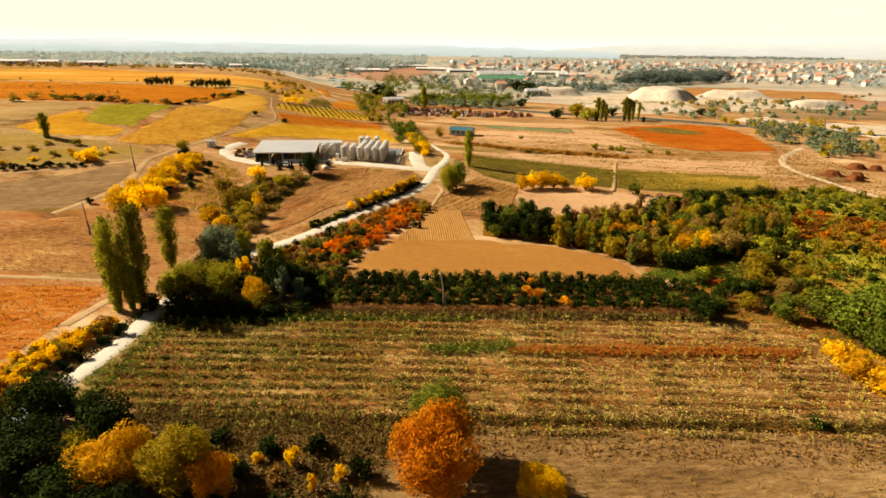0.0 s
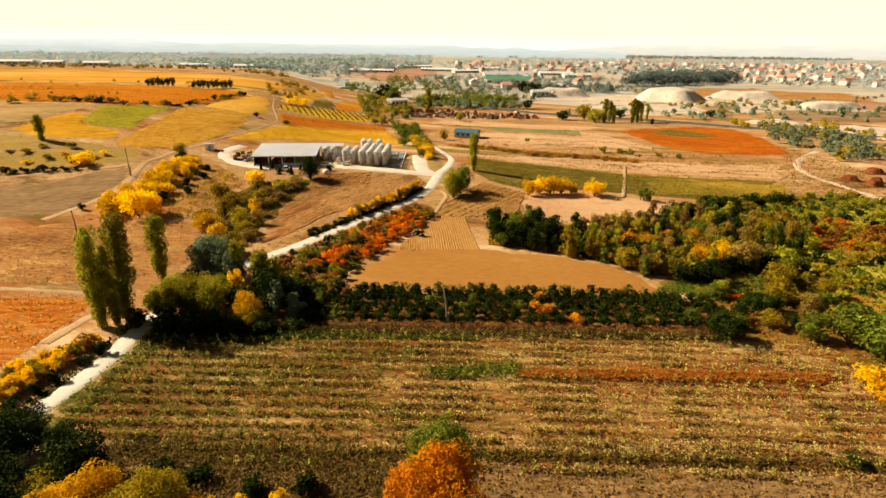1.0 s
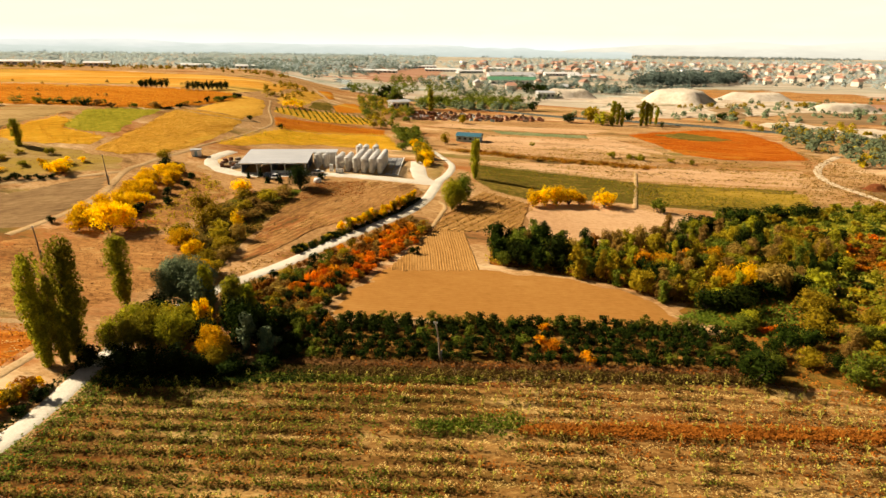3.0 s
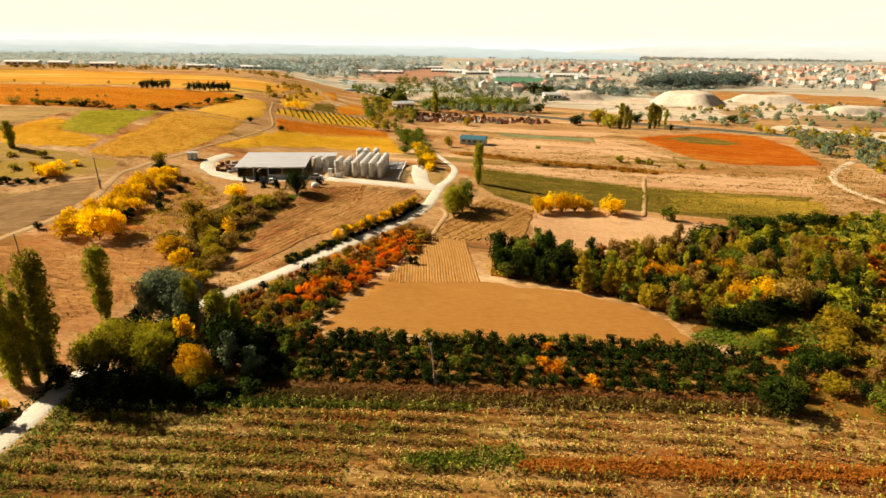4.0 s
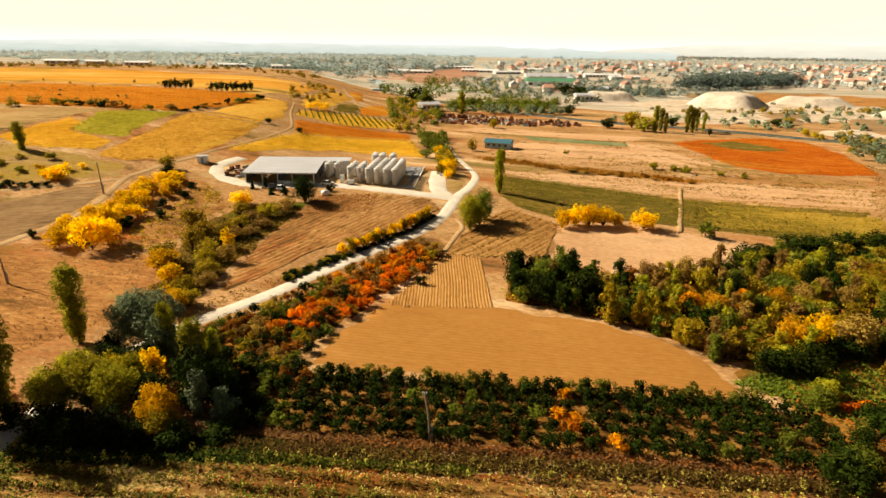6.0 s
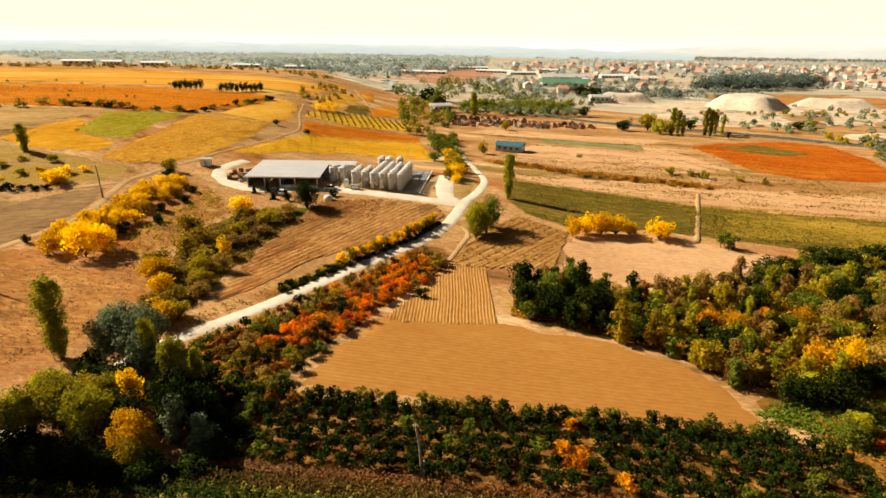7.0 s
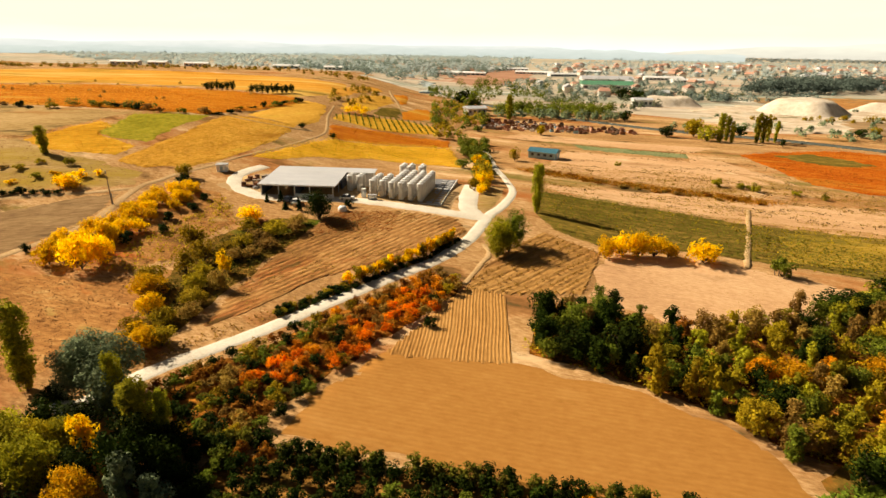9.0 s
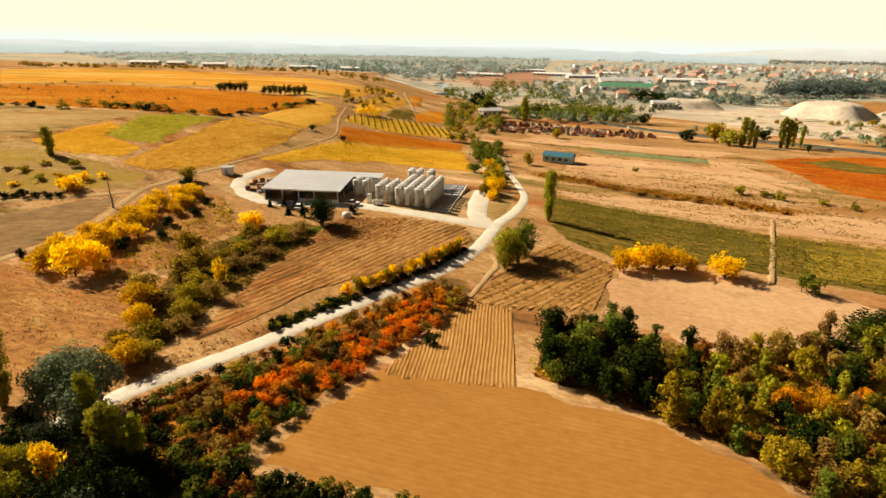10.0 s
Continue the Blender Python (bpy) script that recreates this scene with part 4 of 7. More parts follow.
barn = new("barn")
barn.matrix_basis = pose(-69.6, 200.6, 6.3, 0, 0, 6.8)
tagged(barn, "wide open-fronted wine cellar hall with a pale grey sheet roof", "barn")
L, D, E0, E1 = 21.2, 17.5, 4.3, 5.6
bm = bmesh.new()
n = 70
prof = []
for i in range(n * 2 + 1):
    prof.append((-0.7 + (L + 1.4) * i / (2 * n), 0.035 if i % 2 else 0.0))
top = [[bm.verts.new((x, y, E0 + (E1 - E0) * (y + 0.8) / (D + 1.6) + dz + 0.25)) for x, dz in prof] for y in (-0.8, D / 2, D + 0.8)]
low = [[bm.verts.new((x, y, E0 + (E1 - E0) * (y + 0.8) / (D + 1.6) + dz + 0.15)) for x, dz in prof] for y in (-0.8, D / 2, D + 0.8)]
for r in (0, 1):
    for i in range(2 * n):
        bm.faces.new((top[r][i], top[r][i + 1], top[r + 1][i + 1], top[r + 1][i]))
        bm.faces.new((low[r][i + 1], low[r][i], low[r + 1][i], low[r + 1][i + 1]))
for i in range(2 * n):
    bm.faces.new((low[0][i], low[0][i + 1], top[0][i + 1], top[0][i]))
    bm.faces.new((low[2][i + 1], low[2][i], top[2][i], top[2][i + 1]))
for r in (0, 1):
    bm.faces.new((low[r + 1][0], low[r][0], top[r][0], top[r + 1][0]))
    bm.faces.new((low[r][-1], low[r + 1][-1], top[r + 1][-1], top[r][-1]))
part("roof", bm, M_ROOF, barn, "pale grey corrugated sheet roof")
part("fascia", boxes((-0.7, L + 0.7, -0.86, -0.80, E0 - 0.05, E0 + 0.22)), M_WHITE, barn, "light edge board")
part("wall", boxes((0, L, D - 0.2, D, 0, E1 - 0.1)), M_INNER, barn, "rear wall coloured dark for the interior shade")
# this side wall runs the full depth to keep the sun out
part("wall", boxes((0, 0.2, 0.1, D - 0.2, 0, E0 + 0.1)), M_INNER, barn, "side wall coloured dark for the interior shade")
part("wall", boxes((L - 0.2, L, 9, D - 0.2, 0, E0 + 0.6)), M_INNER, barn, "side wall coloured dark for the interior shade")
part("front_wall", boxes((9.6, L - 0.1, -0.15, 0.1, 0, 1.9), bevel=0.02), M_WHITE, barn, "low white front wall")
part("floor_slab", boxes((0, L, -0.4, D, -1.2, 0.05)), M_INNER, barn)
post = None
for i, (x, y) in enumerate([(0.1, -0.3), (5.2, -0.3), (9.9, -0.3), (14.3, -0.3), (L - 0.2, -0.3), (0.1, 6), (L - 0.2, 6), (10, 8)]):
    part("post", boxes((x - 0.11, x + 0.11, y - 0.11, y + 0.11, 0, E0 + 0.1 + 0.07 * max(y, 0))), M_WHITE if y < 0 else M_FRAME, barn)
part("beam", boxes((0, L, -0.38, -0.22, E0 - 0.25, E0 + 0.08)), M_FRAME, barn)
part("partition", boxes((9.8, 10.0, 0.2, 12, 0, 3.6)), M_INNER, barn)
annex = new("annex")
annex.matrix_basis = pose(-69.6, 200.6, 6.3, 0, 0, 6.8)
tagged(annex, "lean annex with a grey sheet roof behind the tanks", "barn")
part("wall", boxes((L + 0.75, L + 8.6, 14.0, D + 0.4, -1.2, E1 - 0.35)), M_WALL, annex)
bm = bmesh.new()
box(bm, L + 0.74, L + 9.2, 13.4, D + 0.8, 0, 0.1)
for v in bm.verts:
    v.co.z += E0 + (E1 - E0) * (v.co.y + 0.8) / (D + 1.6) + 0.16
part("roof", bm, M_ROOF, annex)


def lathe(profile, sides=20):
    vs, fs = [], []
    for r, z in profile:
        for k in range(sides):
            a = 2 * math.pi * k / sides
            vs.append((r * math.cos(a), r * math.sin(a), z))
    for i in range(len(profile) - 1):
        for k in range(sides):
            a, b = i * sides + k, i * sides + (k + 1) % sides
            fs.append((a, b, b + sides, a + sides))
    fs.append(tuple(range(sides))[::-1])
    fs.append(tuple(range((len(profile) - 1) * sides, len(profile) * sides)))
    return vs, fs


def wine_tank():
    t = new("wine_tank")
    r = 0.91
    mpart("shell", mesh_of("shell", *lathe([(0.2, 0.30), (r * 0.90, 0.55), (r * 0.92, 0.65), (r * 0.96, 2.3), (r * 0.975, 2.33), (r * 0.96, 2.36), (r * 0.98, 3.8), (r * 0.995, 3.83), (r * 0.98, 3.86), (r, 5.25), (r * 0.98, 5.3)]), M_STEEL, True), t)
    mpart("cap", mesh_of("cap", *lathe([(r * 1.03, 5.28), (r * 1.03, 5.36), (r * 0.55, 5.50), (0.32, 5.56), (0.30, 5.56), (0.30, 5.72), (0.1, 5.76)]), M_CAP), t, "conical lid with hatch")
    mpart("base", mesh_of("base", *lathe([(r * 0.75, -0.6), (r * 0.75, 0.2), (r * 0.7, 0.25)]), M_CONC), t, "dark plinth")
    for k in range(4):
        a = math.pi * (0.25 + 0.5 * k)
        mpart("leg", mesh_of("leg", *tube([(r * 0.8 * math.cos(a), r * 0.8 * math.sin(a), -0.3), (r * 0.85 * math.cos(a), r * 0.85 * math.sin(a), 1.3)], [0.07, 0.07], 6), M_FRAME), t)
    mpart("valve", mesh_of("valve", *joined([tube([(0, -r * 0.5, 0.95), (0, -r - 0.1, 0.8)], [0.09, 0.09], 8), tube([(0, -r - 0.05, 0.82), (0, -r - 0.05, 0.5)], [0.07, 0.07], 8)]), M_FRAME), t)
    lad = [tube([(s, -r - 0.05, 0.6), (s, -r - 0.05, 5.5)], [0.03, 0.03], 5) for s in (0.45, 0.75)]
    lad += [tube([(0.45, -r - 0.05, z), (0.75, -r - 0.05, z)], [0.02, 0.02], 4) for z in np.arange(0.8, 5.4, 0.45)]
    mpart("ladder", mesh_of("ladder", *joined(lad), M_FRAME), t)
    return t


spots = [(x, 207.0 + 2.75 * j, 0) for x in (-24.2, -27.0, -29.8, -32.6) for j in range(7)]
spots += [(x, 208.2 + 2.75 * j, 0) for x in (-35.6, -38.7) for j in range(4)]
spots += [(x, 212.3 + 2.75 * j, 0) for x in (-44.0, -47.0) for j in range(2)]
spots += [(x, 228.0 + 2.9 * j, 1) for x in (-35.0, -32.4, -28.8) for j in range(2)]
tank = wine_tank()
for i, (x, y, tall) in enumerate(spots):
    s = 1.08 if tall else 1.0
    m = pose(x, y, 6.45 + 0.15, 0, 0, 6.8 + (i * 37 % 3) * 2) @ Matrix.Diagonal((s, s, s, 1))
    if i == 0:
        tank.matrix_basis, t = m, tank
    else:
        t = copy_thing(tank, m)
    tagged(t, "tall wine tank of a rear pair above the others" if tall else "upright cream-coloured steel wine tank on a plinth", "tank", "tanks in the cellar yard")

pad = new("tank_pad", None)
tagged(pad, "grey concrete tank pad with empty stand bases", "concrete pad")
pad.matrix_basis = pose(-49, 205, 6.35, 0, 0, 1.5)
part("slab", boxes((0, 31, 0, 32, -1.6, 0.12), bevel=0.04), M_PAD, pad)
for i in range(2):
    for j in range(11):
        part("stand_base", boxes((26.6 + 2.2 * i, 28.2 + 2.2 * i, 1.0 + 2.7 * j, 2.6 + 2.7 * j, 0.11, 0.34), bevel=0.04), M_CONC, pad)
part("kerb", boxes((30.9, 31.2, 0, 32, -1.4, 0.35)), M_WALL, pad)
part("kerb", boxes((0, 31.2, -0.3, -0.003, -1.4, 0.35)), M_WALL, pad)


def equipment(name, x, y, dims, mat, label, cat):
    e = new(name)
    e.matrix_basis = pose(x, y, gz(x, y) + 0.1, 0, 0, 7)
    w, d, h = dims
    part("body", boxes((0, w, 0, d, 0.25, h), bevel=0.06), mat, e)
    part("door", boxes((0.15 * w, 0.85 * w, -0.03, -0.002, 0.4, h - 0.15)), M_WHITE, e)
    for sx in (0.1, w - 0.2):
        part("foot", boxes((sx, sx + 0.12, 0.1, d - 0.1, -0.3, 0.25)), M_FRAME, e)
    return tagged(e, label, cat)


equipment("control_cabinet", -41.2, 205.4, (1.3, 0.9, 2.6), M_WHITE, "white upright control cabinet beside the tanks", "cabinet")
equipment("cooling_unit", -38.8, 203.9, (2.6, 1.2, 1.5), M_CONC, "grey cooling unit beside the tanks", "machine")


def car(x, y, turn, paint, label):
    c = new("car")
    c.matrix_basis = pose(x, y, gz(x, y) + 0.22, 0, 0, turn)
    bm = boxes((-2.1, 2.1, -0.86, 0.86, 0.3, 0.86), bevel=0.14)
    part("body", bm, paint, c)
    bm = bmesh.new()
    lo = [bm.verts.new(p) for p in ((-1.65, -0.78, 0.86), (1.0, -0.78, 0.86), (1.0, 0.78, 0.86), (-1.65, 0.78, 0.86))]
    hi = [bm.verts.new(p) for p in ((-1.2, -0.62, 1.42), (0.35, -0.62, 1.42), (0.35, 0.62, 1.42), (-1.2, 0.62, 1.42))]
    for k in range(4):
        bm.faces.new((lo[k], lo[(k + 1) % 4], hi[(k + 1) % 4], hi[k]))
    bm.faces.new(hi)
    part("cabin_glass", bm, M_GLASS, c, "dark window glass")
    part("roof", boxes((-1.18, 0.33, -0.61, 0.61, 1.40, 1.46), bevel=0.02), paint, c)
    for wx in (-1.3, 1.3):
        for wy in (-0.82, 0.82):
            v, f = tube([(wx, wy - 0.1, 0.31), (wx, wy + 0.1, 0.31)], [0.31, 0.31], 14)
            w = mpart("wheel", mesh_of("wheel", v, f, M_TYRE), c)
            v, f = tube([(wx, wy - 0.11, 0.31), (wx, wy + 0.11, 0.31)], [0.17, 0.17], 10)
            mpart("rim", mesh_of("rim", v, f, M_FRAME), w)
    part("headlight", boxes((2.06, 2.12, -0.7, -0.4, 0.55, 0.7)), M_WHITE, c)
    part("headlight", boxes((2.06, 2.12, 0.4, 0.7, 0.55, 0.7)), M_WHITE, c)
    return tagged(c, label, "car")


M_CARW = surface("car_white", (0.78, 0.77, 0.74), (0.84, 0.83, 0.80), 1.0, 0.25)
M_CARD = surface("car_dark", (0.03, 0.035, 0.05), (0.05, 0.055, 0.07), 1.0, 0.25)
car(-44.4, 202.6, 12, M_CARW, "white parked saloon car before the tank yard")
car(-60.0, 197.4, 100, M_CARD, "dark parked car beside small conifers")
car(-57.0, 196.2, 100, M_CARW, "white parked car beside small conifers")


tank_w = new("water_tank")
tank_w.matrix_basis = pose(-42.6, 194.0, gz(-42.6, 194.0) + 0.05) @ Matrix.Diagonal((0.8, 0.8, 0.62, 1))
mpart("shell", mesh_of("shell", *lathe([(1.35, 0), (1.5, 0.2), (1.5, 1.3), (1.25, 1.9), (0.7, 2.25), (0.3, 2.3)]), M_WHITE, True), tank_w)
mpart("lid", mesh_of("lid", *lathe([(0.34, 2.29), (0.34, 2.4), (0.1, 2.44)], 12), M_FRAME), tank_w, "grey screw lid")
tagged(tank_w, "rounded white water tank beside a dark tree", "tank")


def crate_stack(x, y, turn, n, mat, label):
    s = new("crate_stack")
    s.matrix_basis = pose(x, y, gz(x, y) + 0.1, 0, 0, turn)
    rng = np.random.default_rng(int(abs(x * 13)))
    for k in range(n):
        h = int(rng.integers(1, 3))
        for j in range(h):
            part("crate", boxes((1.3 * k, 1.3 * k + 1.15, 0, 1.1, 0.75 * j, 0.75 * j + 0.68), bevel=0.04), mat, s)
    return tagged(s, label, "crates")


for k, (x, y) in enumerate([(-79, 206), (-77, 209), (-74.5, 205.2), (-80, 211), (-76, 212)]):
    crate_stack(x, y, 8 + 20 * k, 4, (M_RUSTY, M_WOOD, M_FRAME)[k % 3], "stack of dark harvest crates in the yard")

hut = new("hut")
hut.matrix_basis = pose(-93.5, 216.5, gz(-93, 216) - 0.1, 0, 0, 20)
tagged(hut, "small white-walled hut on a mound", "hut")
part("wall", boxes((0, 3.2, 0, 2.6, 0, 2.3)), M_WHITE, hut)
part("roof", boxes((-0.3, 3.5, -0.3, 2.9, 2.3, 2.5), bevel=0.03), M_CONC, hut)
part("door", boxes((1.1, 2.0, -0.04, -0.002, 0.05, 1.9)), M_BLUEW, hut)

shed = new("shed")
shed.matrix_basis = pose(1.2, 314.0, 0.9, 0, 0, -16)
tagged(shed, "field shed with dark blue roof and light blue walls", "shed")
part("wall", boxes((0, 12.6, 0, 7, 0, 3.3)), M_BLUEW, shed)
bm = bmesh.new()
a = [bm.verts.new(p) for p in ((-0.5, -0.6, 3.2), (13.1, -0.6, 3.2), (13.1, 3.5, 4.7), (-0.5, 3.5, 4.7), (13.1, 7.6, 3.2), (-0.5, 7.6, 3.2))]
bm.faces.new((a[0], a[1], a[2], a[3])), bm.faces.new((a[3], a[2], a[4], a[5])), bm.faces.new((a[1], a[4], a[2])), bm.faces.new((a[0], a[3], a[5])), bm.faces.new((a[0], a[5], a[4], a[1]))
part("roof", bm, M_BLUE, shed, "dark blue sheet roof")
for k in range(4):
    w = part("window", boxes((1.2 + 2.9 * k, 2.6 + 2.9 * k, -0.05, -0.002, 1.4, 2.5)), M_GLASS, shed)
part("door", boxes((12.602, 12.66, 2.4, 4.8, 0, 2.7)), M_WHITE, shed)


lean_to = new("lean_to")
lean_to.matrix_basis = pose(-53.0, 57.2, 0.7, 0, 0, 12)
tagged(lean_to, "small lean-to with a grey-blue sheet roof among trees", "shed")
part("wall", boxes((0, 4.2, 0, 3.0, 0, 2.4)), M_WALL, lean_to)
part("roof", boxes((-0.3, 4.5, -0.4, 3.3, 2.4, 2.55), bevel=0.02), M_BLUEW, lean_to)


# ---- poles ----
def utility_pole(x, y, h, bow, label):
    p = new("utility_pole")
    p.matrix_basis = pose(x, y, gz(x, y) - 0.2)
    tagged(p, label, "pole")
    pts = [(bow * (z / h) ** 2.2, 0, z) for z in np.linspace(0, h, 7)]
    mpart("post", mesh_of("post", *tube(pts, [0.17, 0.165, 0.16, 0.15, 0.14, 0.13, 0.12], 10), M_WOOD, True), p)
    mpart("stub", mesh_of("stub", *tube([(0.28, 0.05, 0), (0.26, 0.05, h * 0.35)], [0.14, 0.13], 8), M_CONC, True), p)
    for s in (-0.25, 0.25):
        mpart("insulator", mesh_of("insulator", *tube([(bow + s * 0.6, 0, h - 0.35), (bow + s, 0, h - 0.2), (bow + s, 0, h + 0.05)], [0.03, 0.03, 0.06], 6), M_WHITE), p)
    return p


utility_pole(0.3, 95.6, 7.6, -0.7, "bowed weathered wooden utility pole in the orchard")
utility_pole(-104.5, 183.5, 9.5, -0.2, "slim wooden utility pole beside a dirt track")
utility_pole(-89.0, 131.5, 8.5, -0.3, "slim wooden utility pole in a brown field")


rubble = new("rubble_heap")
rubble.matrix_basis = pose(-49.8, 109.0, gz(-49.8, 109.0) + 0.1, 0, 0, 20)
tagged(rubble, "small heap of white broken boards under roadside trees", "rubble")
for i in range(9):
    bm = boxes((-0.9, 0.9, -0.5, 0.5, -0.05, 0.05), bevel=0.02)
    bmesh.ops.transform(bm, matrix=pose(0.7 * math.sin(2.4 * i), 0.7 * math.cos(2.4 * i), 0.25 + 0.16 * i, 25 * math.sin(3.1 * i), 30 * math.cos(1.7 * i), 47 * i), verts=bm.verts)
    part("board", bm, M_WHITE, rubble)


# ---- planting: near the camera ----
R = np.random.default_rng(11)
road_line = [(p.x, p.y) for p in curve_of(ROAD, 2.0)]


def off_road(x, y, d=3.4):
    return all((x - a) ** 2 + (y - b) ** 2 > d * d for a, b in road_line)


for x, y, h, w in [(-59.6, 91.8, 18.7, 5.0), (-56.8, 94.6, 20.0, 5.6), (-59.5, 112.8, 14.3, 5.2), (-57.4, 92.6, 15.0, 3.6)]:
    plant("poplar", "poplar", x, y, h, w, "poplars by the road")
for x, y, h, w in [(-42.4, 110.5, 10.0, 3.2), (-36.6, 106.5, 9.8, 4.6), (-34.2, 107.5, 7.5, 3.2)]:
    plant("poplar", "poplar", x, y, h, w, "young poplars in the thicket", "slender young poplar with yellow-green leaves")
plant("near", "grey", -48.4, 114.0, 10.4, 12.5, "", "wide willow with silvery grey-green leaves")
plant("broad", "grey", -44.0, 110.0, 8.0, 7.0, "", "rounded willow with silvery grey-green leaves")
for tone, rows in {
    "ygreen": [(-46.4, 97.0, 8.6, 6.8), (-49.0, 95.4, 8.2, 6.5), (-41.8, 96.8, 8.2, 7.0), (-50.5, 101.0, 7.4, 7.6), (-52.0, 96.0, 6.6, 5.5), (-42.5, 102.0, 7.2, 5.5)],
    "olive": [(-45.0, 100.5, 7.6, 6.0), (-33.5, 93.0, 4.6, 5.0)],
    "amber": [(-35.2, 94.8, 6.8, 5.8)],
    "yellow": [(-60.5, 98.0, 5.2, 4.0), (-39.4, 101.5, 8.4, 4.2)],
    "grey": [(-30.2, 96.6, 8.0, 4.6), (-27.2, 97.0, 5.6, 4.4)],
    "dark": [(-48.0, 91.4, 4.6, 6.0), (-43.5, 91.2, 4.8, 6.5), (-39.5, 91.4, 4.8, 6.0), (-36.0, 91.0, 3.6, 5.0), (-31.0, 91.6, 3.0, 5.0), (-26.5, 93.4, 2.4, 5.0), (-24.0, 96.0, 2.8, 4.6), (-24.5, 99.6, 2.6, 4.6), (-28.5, 101.0, 3.4, 5.5),
             (-32.2, 98.4, 9.0, 5.6), (-33.5, 101.8, 8.6, 6.5), (-29.0, 100.0, 7.4, 5.4), (-37.5, 98.0, 6.6, 5.6), (-34.0, 104.0, 5.0, 5.5), (-31.0, 105.5, 4.2, 5.5), (-49.0, 105.5, 5.5, 5.5), (-52.0, 110.0, 4.4, 4.8), (-53.5, 92.2, 4.0, 4.5), (-44.5, 106.0, 5.0, 6.0)],
}.items():
    for x, y, h, w in rows:
        plant("upright" if w < 4.7 else ("corner" if tone in ("amber", "olive", "ygreen") else "broad"), tone, x, y, h, w, "trees of the roadside thicket")
for tone, rows in {
    "amber": [(-35.7, 48.4, 8.2, 9.0)], "orange": [(-24.0, 47.4, 6.6, 5.5)], "olive": [(-27.6, 48.0, 9.2, 8.2), (-42.2, 51.8, 5.5, 5.0)],
    "dark": [(-40.0, 54.8, 9.0, 9.0), (-50.3, 58.2, 8.4, 9.0), (-44.8, 46.0, 8.5, 12.0), (-55.5, 55.6, 6.2, 7.5), (-47.5, 52.0, 7.5, 9.0), (-38.5, 43.5, 7.0, 9.0), (-52.0, 64.5, 4.5, 5.0), (-33.0, 43.0, 6.0, 8.0), (-46.0, 60.5, 4.5, 5.5)],
}.items():
    for x, y, h, w in rows:
        plant("corner" if tone == "dark" else "near", tone, x, y, h, w, "trees at the field corner")
plant("near", "orange", -0.1, 47.4, 12.5, 10.6, "", "large round tree in full orange autumn colour")
plant("near", "green", 0.6, 53.2, 11.6, 8.6, "", "round green-olive tree behind an orange one")
plant("near", "yellow", 11.3, 47.6, 5.0, 6.2, "", "round bright yellow-green bush on bare earth")
for x, y, h, w in [(-21.4, 53.1, 1.9, 1.9), (-16.9, 52.4, 3.4, 2.2), (-11.0, 50.3, 2.5, 2.0), (-13.8, 48.6, 2.9, 1.5), (-18.0, 50.0, 2.0, 3.0), (-24.0, 51.5, 2.4, 3.2)]:
    plant("bush", "yellow" if h != 2.0 else "brown", x, y, h, w, "small shrubs on bare earth")
for x, y, h, w in [(-20.5, 54.6, 2.8, 3.6), (-14.7, 54.7, 2.9, 4.0), (-22.2, 50.4, 2.7, 3.0), (-8.6, 50.6, 3.6, 3.0), (50.3, 62.0, 1.6, 3.3), (-27, 56.5, 2.2, 4.5), (-32, 57.5, 2.2, 4.0), (-10, 46.5, 2.6, 3.5), (-16, 45.5, 2.6, 4.5), (-23, 44.8, 3.0, 4.5)]:
    plant("bush", "dark", x, y, h, w, "dark shrubs on bare earth")
for i, p in enumerate(curve_of([(-61.5, 60), (-61, 66), (-60.3, 71.6), (-58.8, 76.5), (-57.6, 81), (-56.8, 86)], 1.6)):
    plant("bush", "yellow" if i % 3 else "olive", p.x - 1.0 + R.normal(0, 0.5), p.y, R.uniform(1.8, 2.8), R.uniform(3.0, 4.2), "yellow roadside hedge")
    if i % 2:
        plant("bush", "dark", p.x + 2.2, p.y - 1.0, R.uniform(1.6, 2.4), R.uniform(2.4, 3.2), "yellow roadside hedge")
for x, y in scatter([(-63, 62), (-67, 73), (-63, 80), (-59.5, 86), (-58, 84), (-59, 73), (-58.5, 62)], 34, R, 1.4):
    plant("bush", R.choice(["yellow", "amber", "olive"], p=[0.6, 0.25, 0.15]), x, y, R.uniform(1.3, 2.4), R.uniform(2.4, 3.6), "yellow roadside hedge")
plant("bush", "rust", -58.3, 85.2, 3.2, 3.8, "", "rusty red bush beside the road")
for tone, rows in {
    "dark": [(48.2, 92.9, 5.2, 7.6), (55.5, 117.0, 5.6, 7.0), (50.5, 117.5, 5.0, 6.0), (60.0, 121.5, 4.0, 6.0), (66.0, 123.5, 4.4, 6.0), (72.0, 124.0, 5.0, 6.0)],
    "olive": [(69.5, 117.0, 5.6, 6.6), (66.0, 108.0, 5.6, 6.4)],
    "ygreen": [(75.5, 124.5, 6.2, 7.0), (56.0, 112.0, 3.2, 4.6)],
    "green": [(54.0, 109.5, 3.4, 5.0), (72.5, 119.5, 5.0, 5.5), (68.9, 91.6, 7.6, 9.5), (72.0, 86.8, 9.2, 11.0), (71.8, 81.8, 6.6, 7.2), (63.5, 92.9, 5.8, 6.0), (79.8, 91.5, 9.6, 11.0), (78.0, 82.0, 8.0, 9.0)],
    "amber": [(63.4, 78.2, 4.6, 6.0), (64.0, 74.0, 5.0, 7.2), (64.5, 70.0, 4.4, 6.2)],
}.items():
    for x, y, h, w in rows:
        plant("broad", tone, x, y, h, w, "trees along the field end")

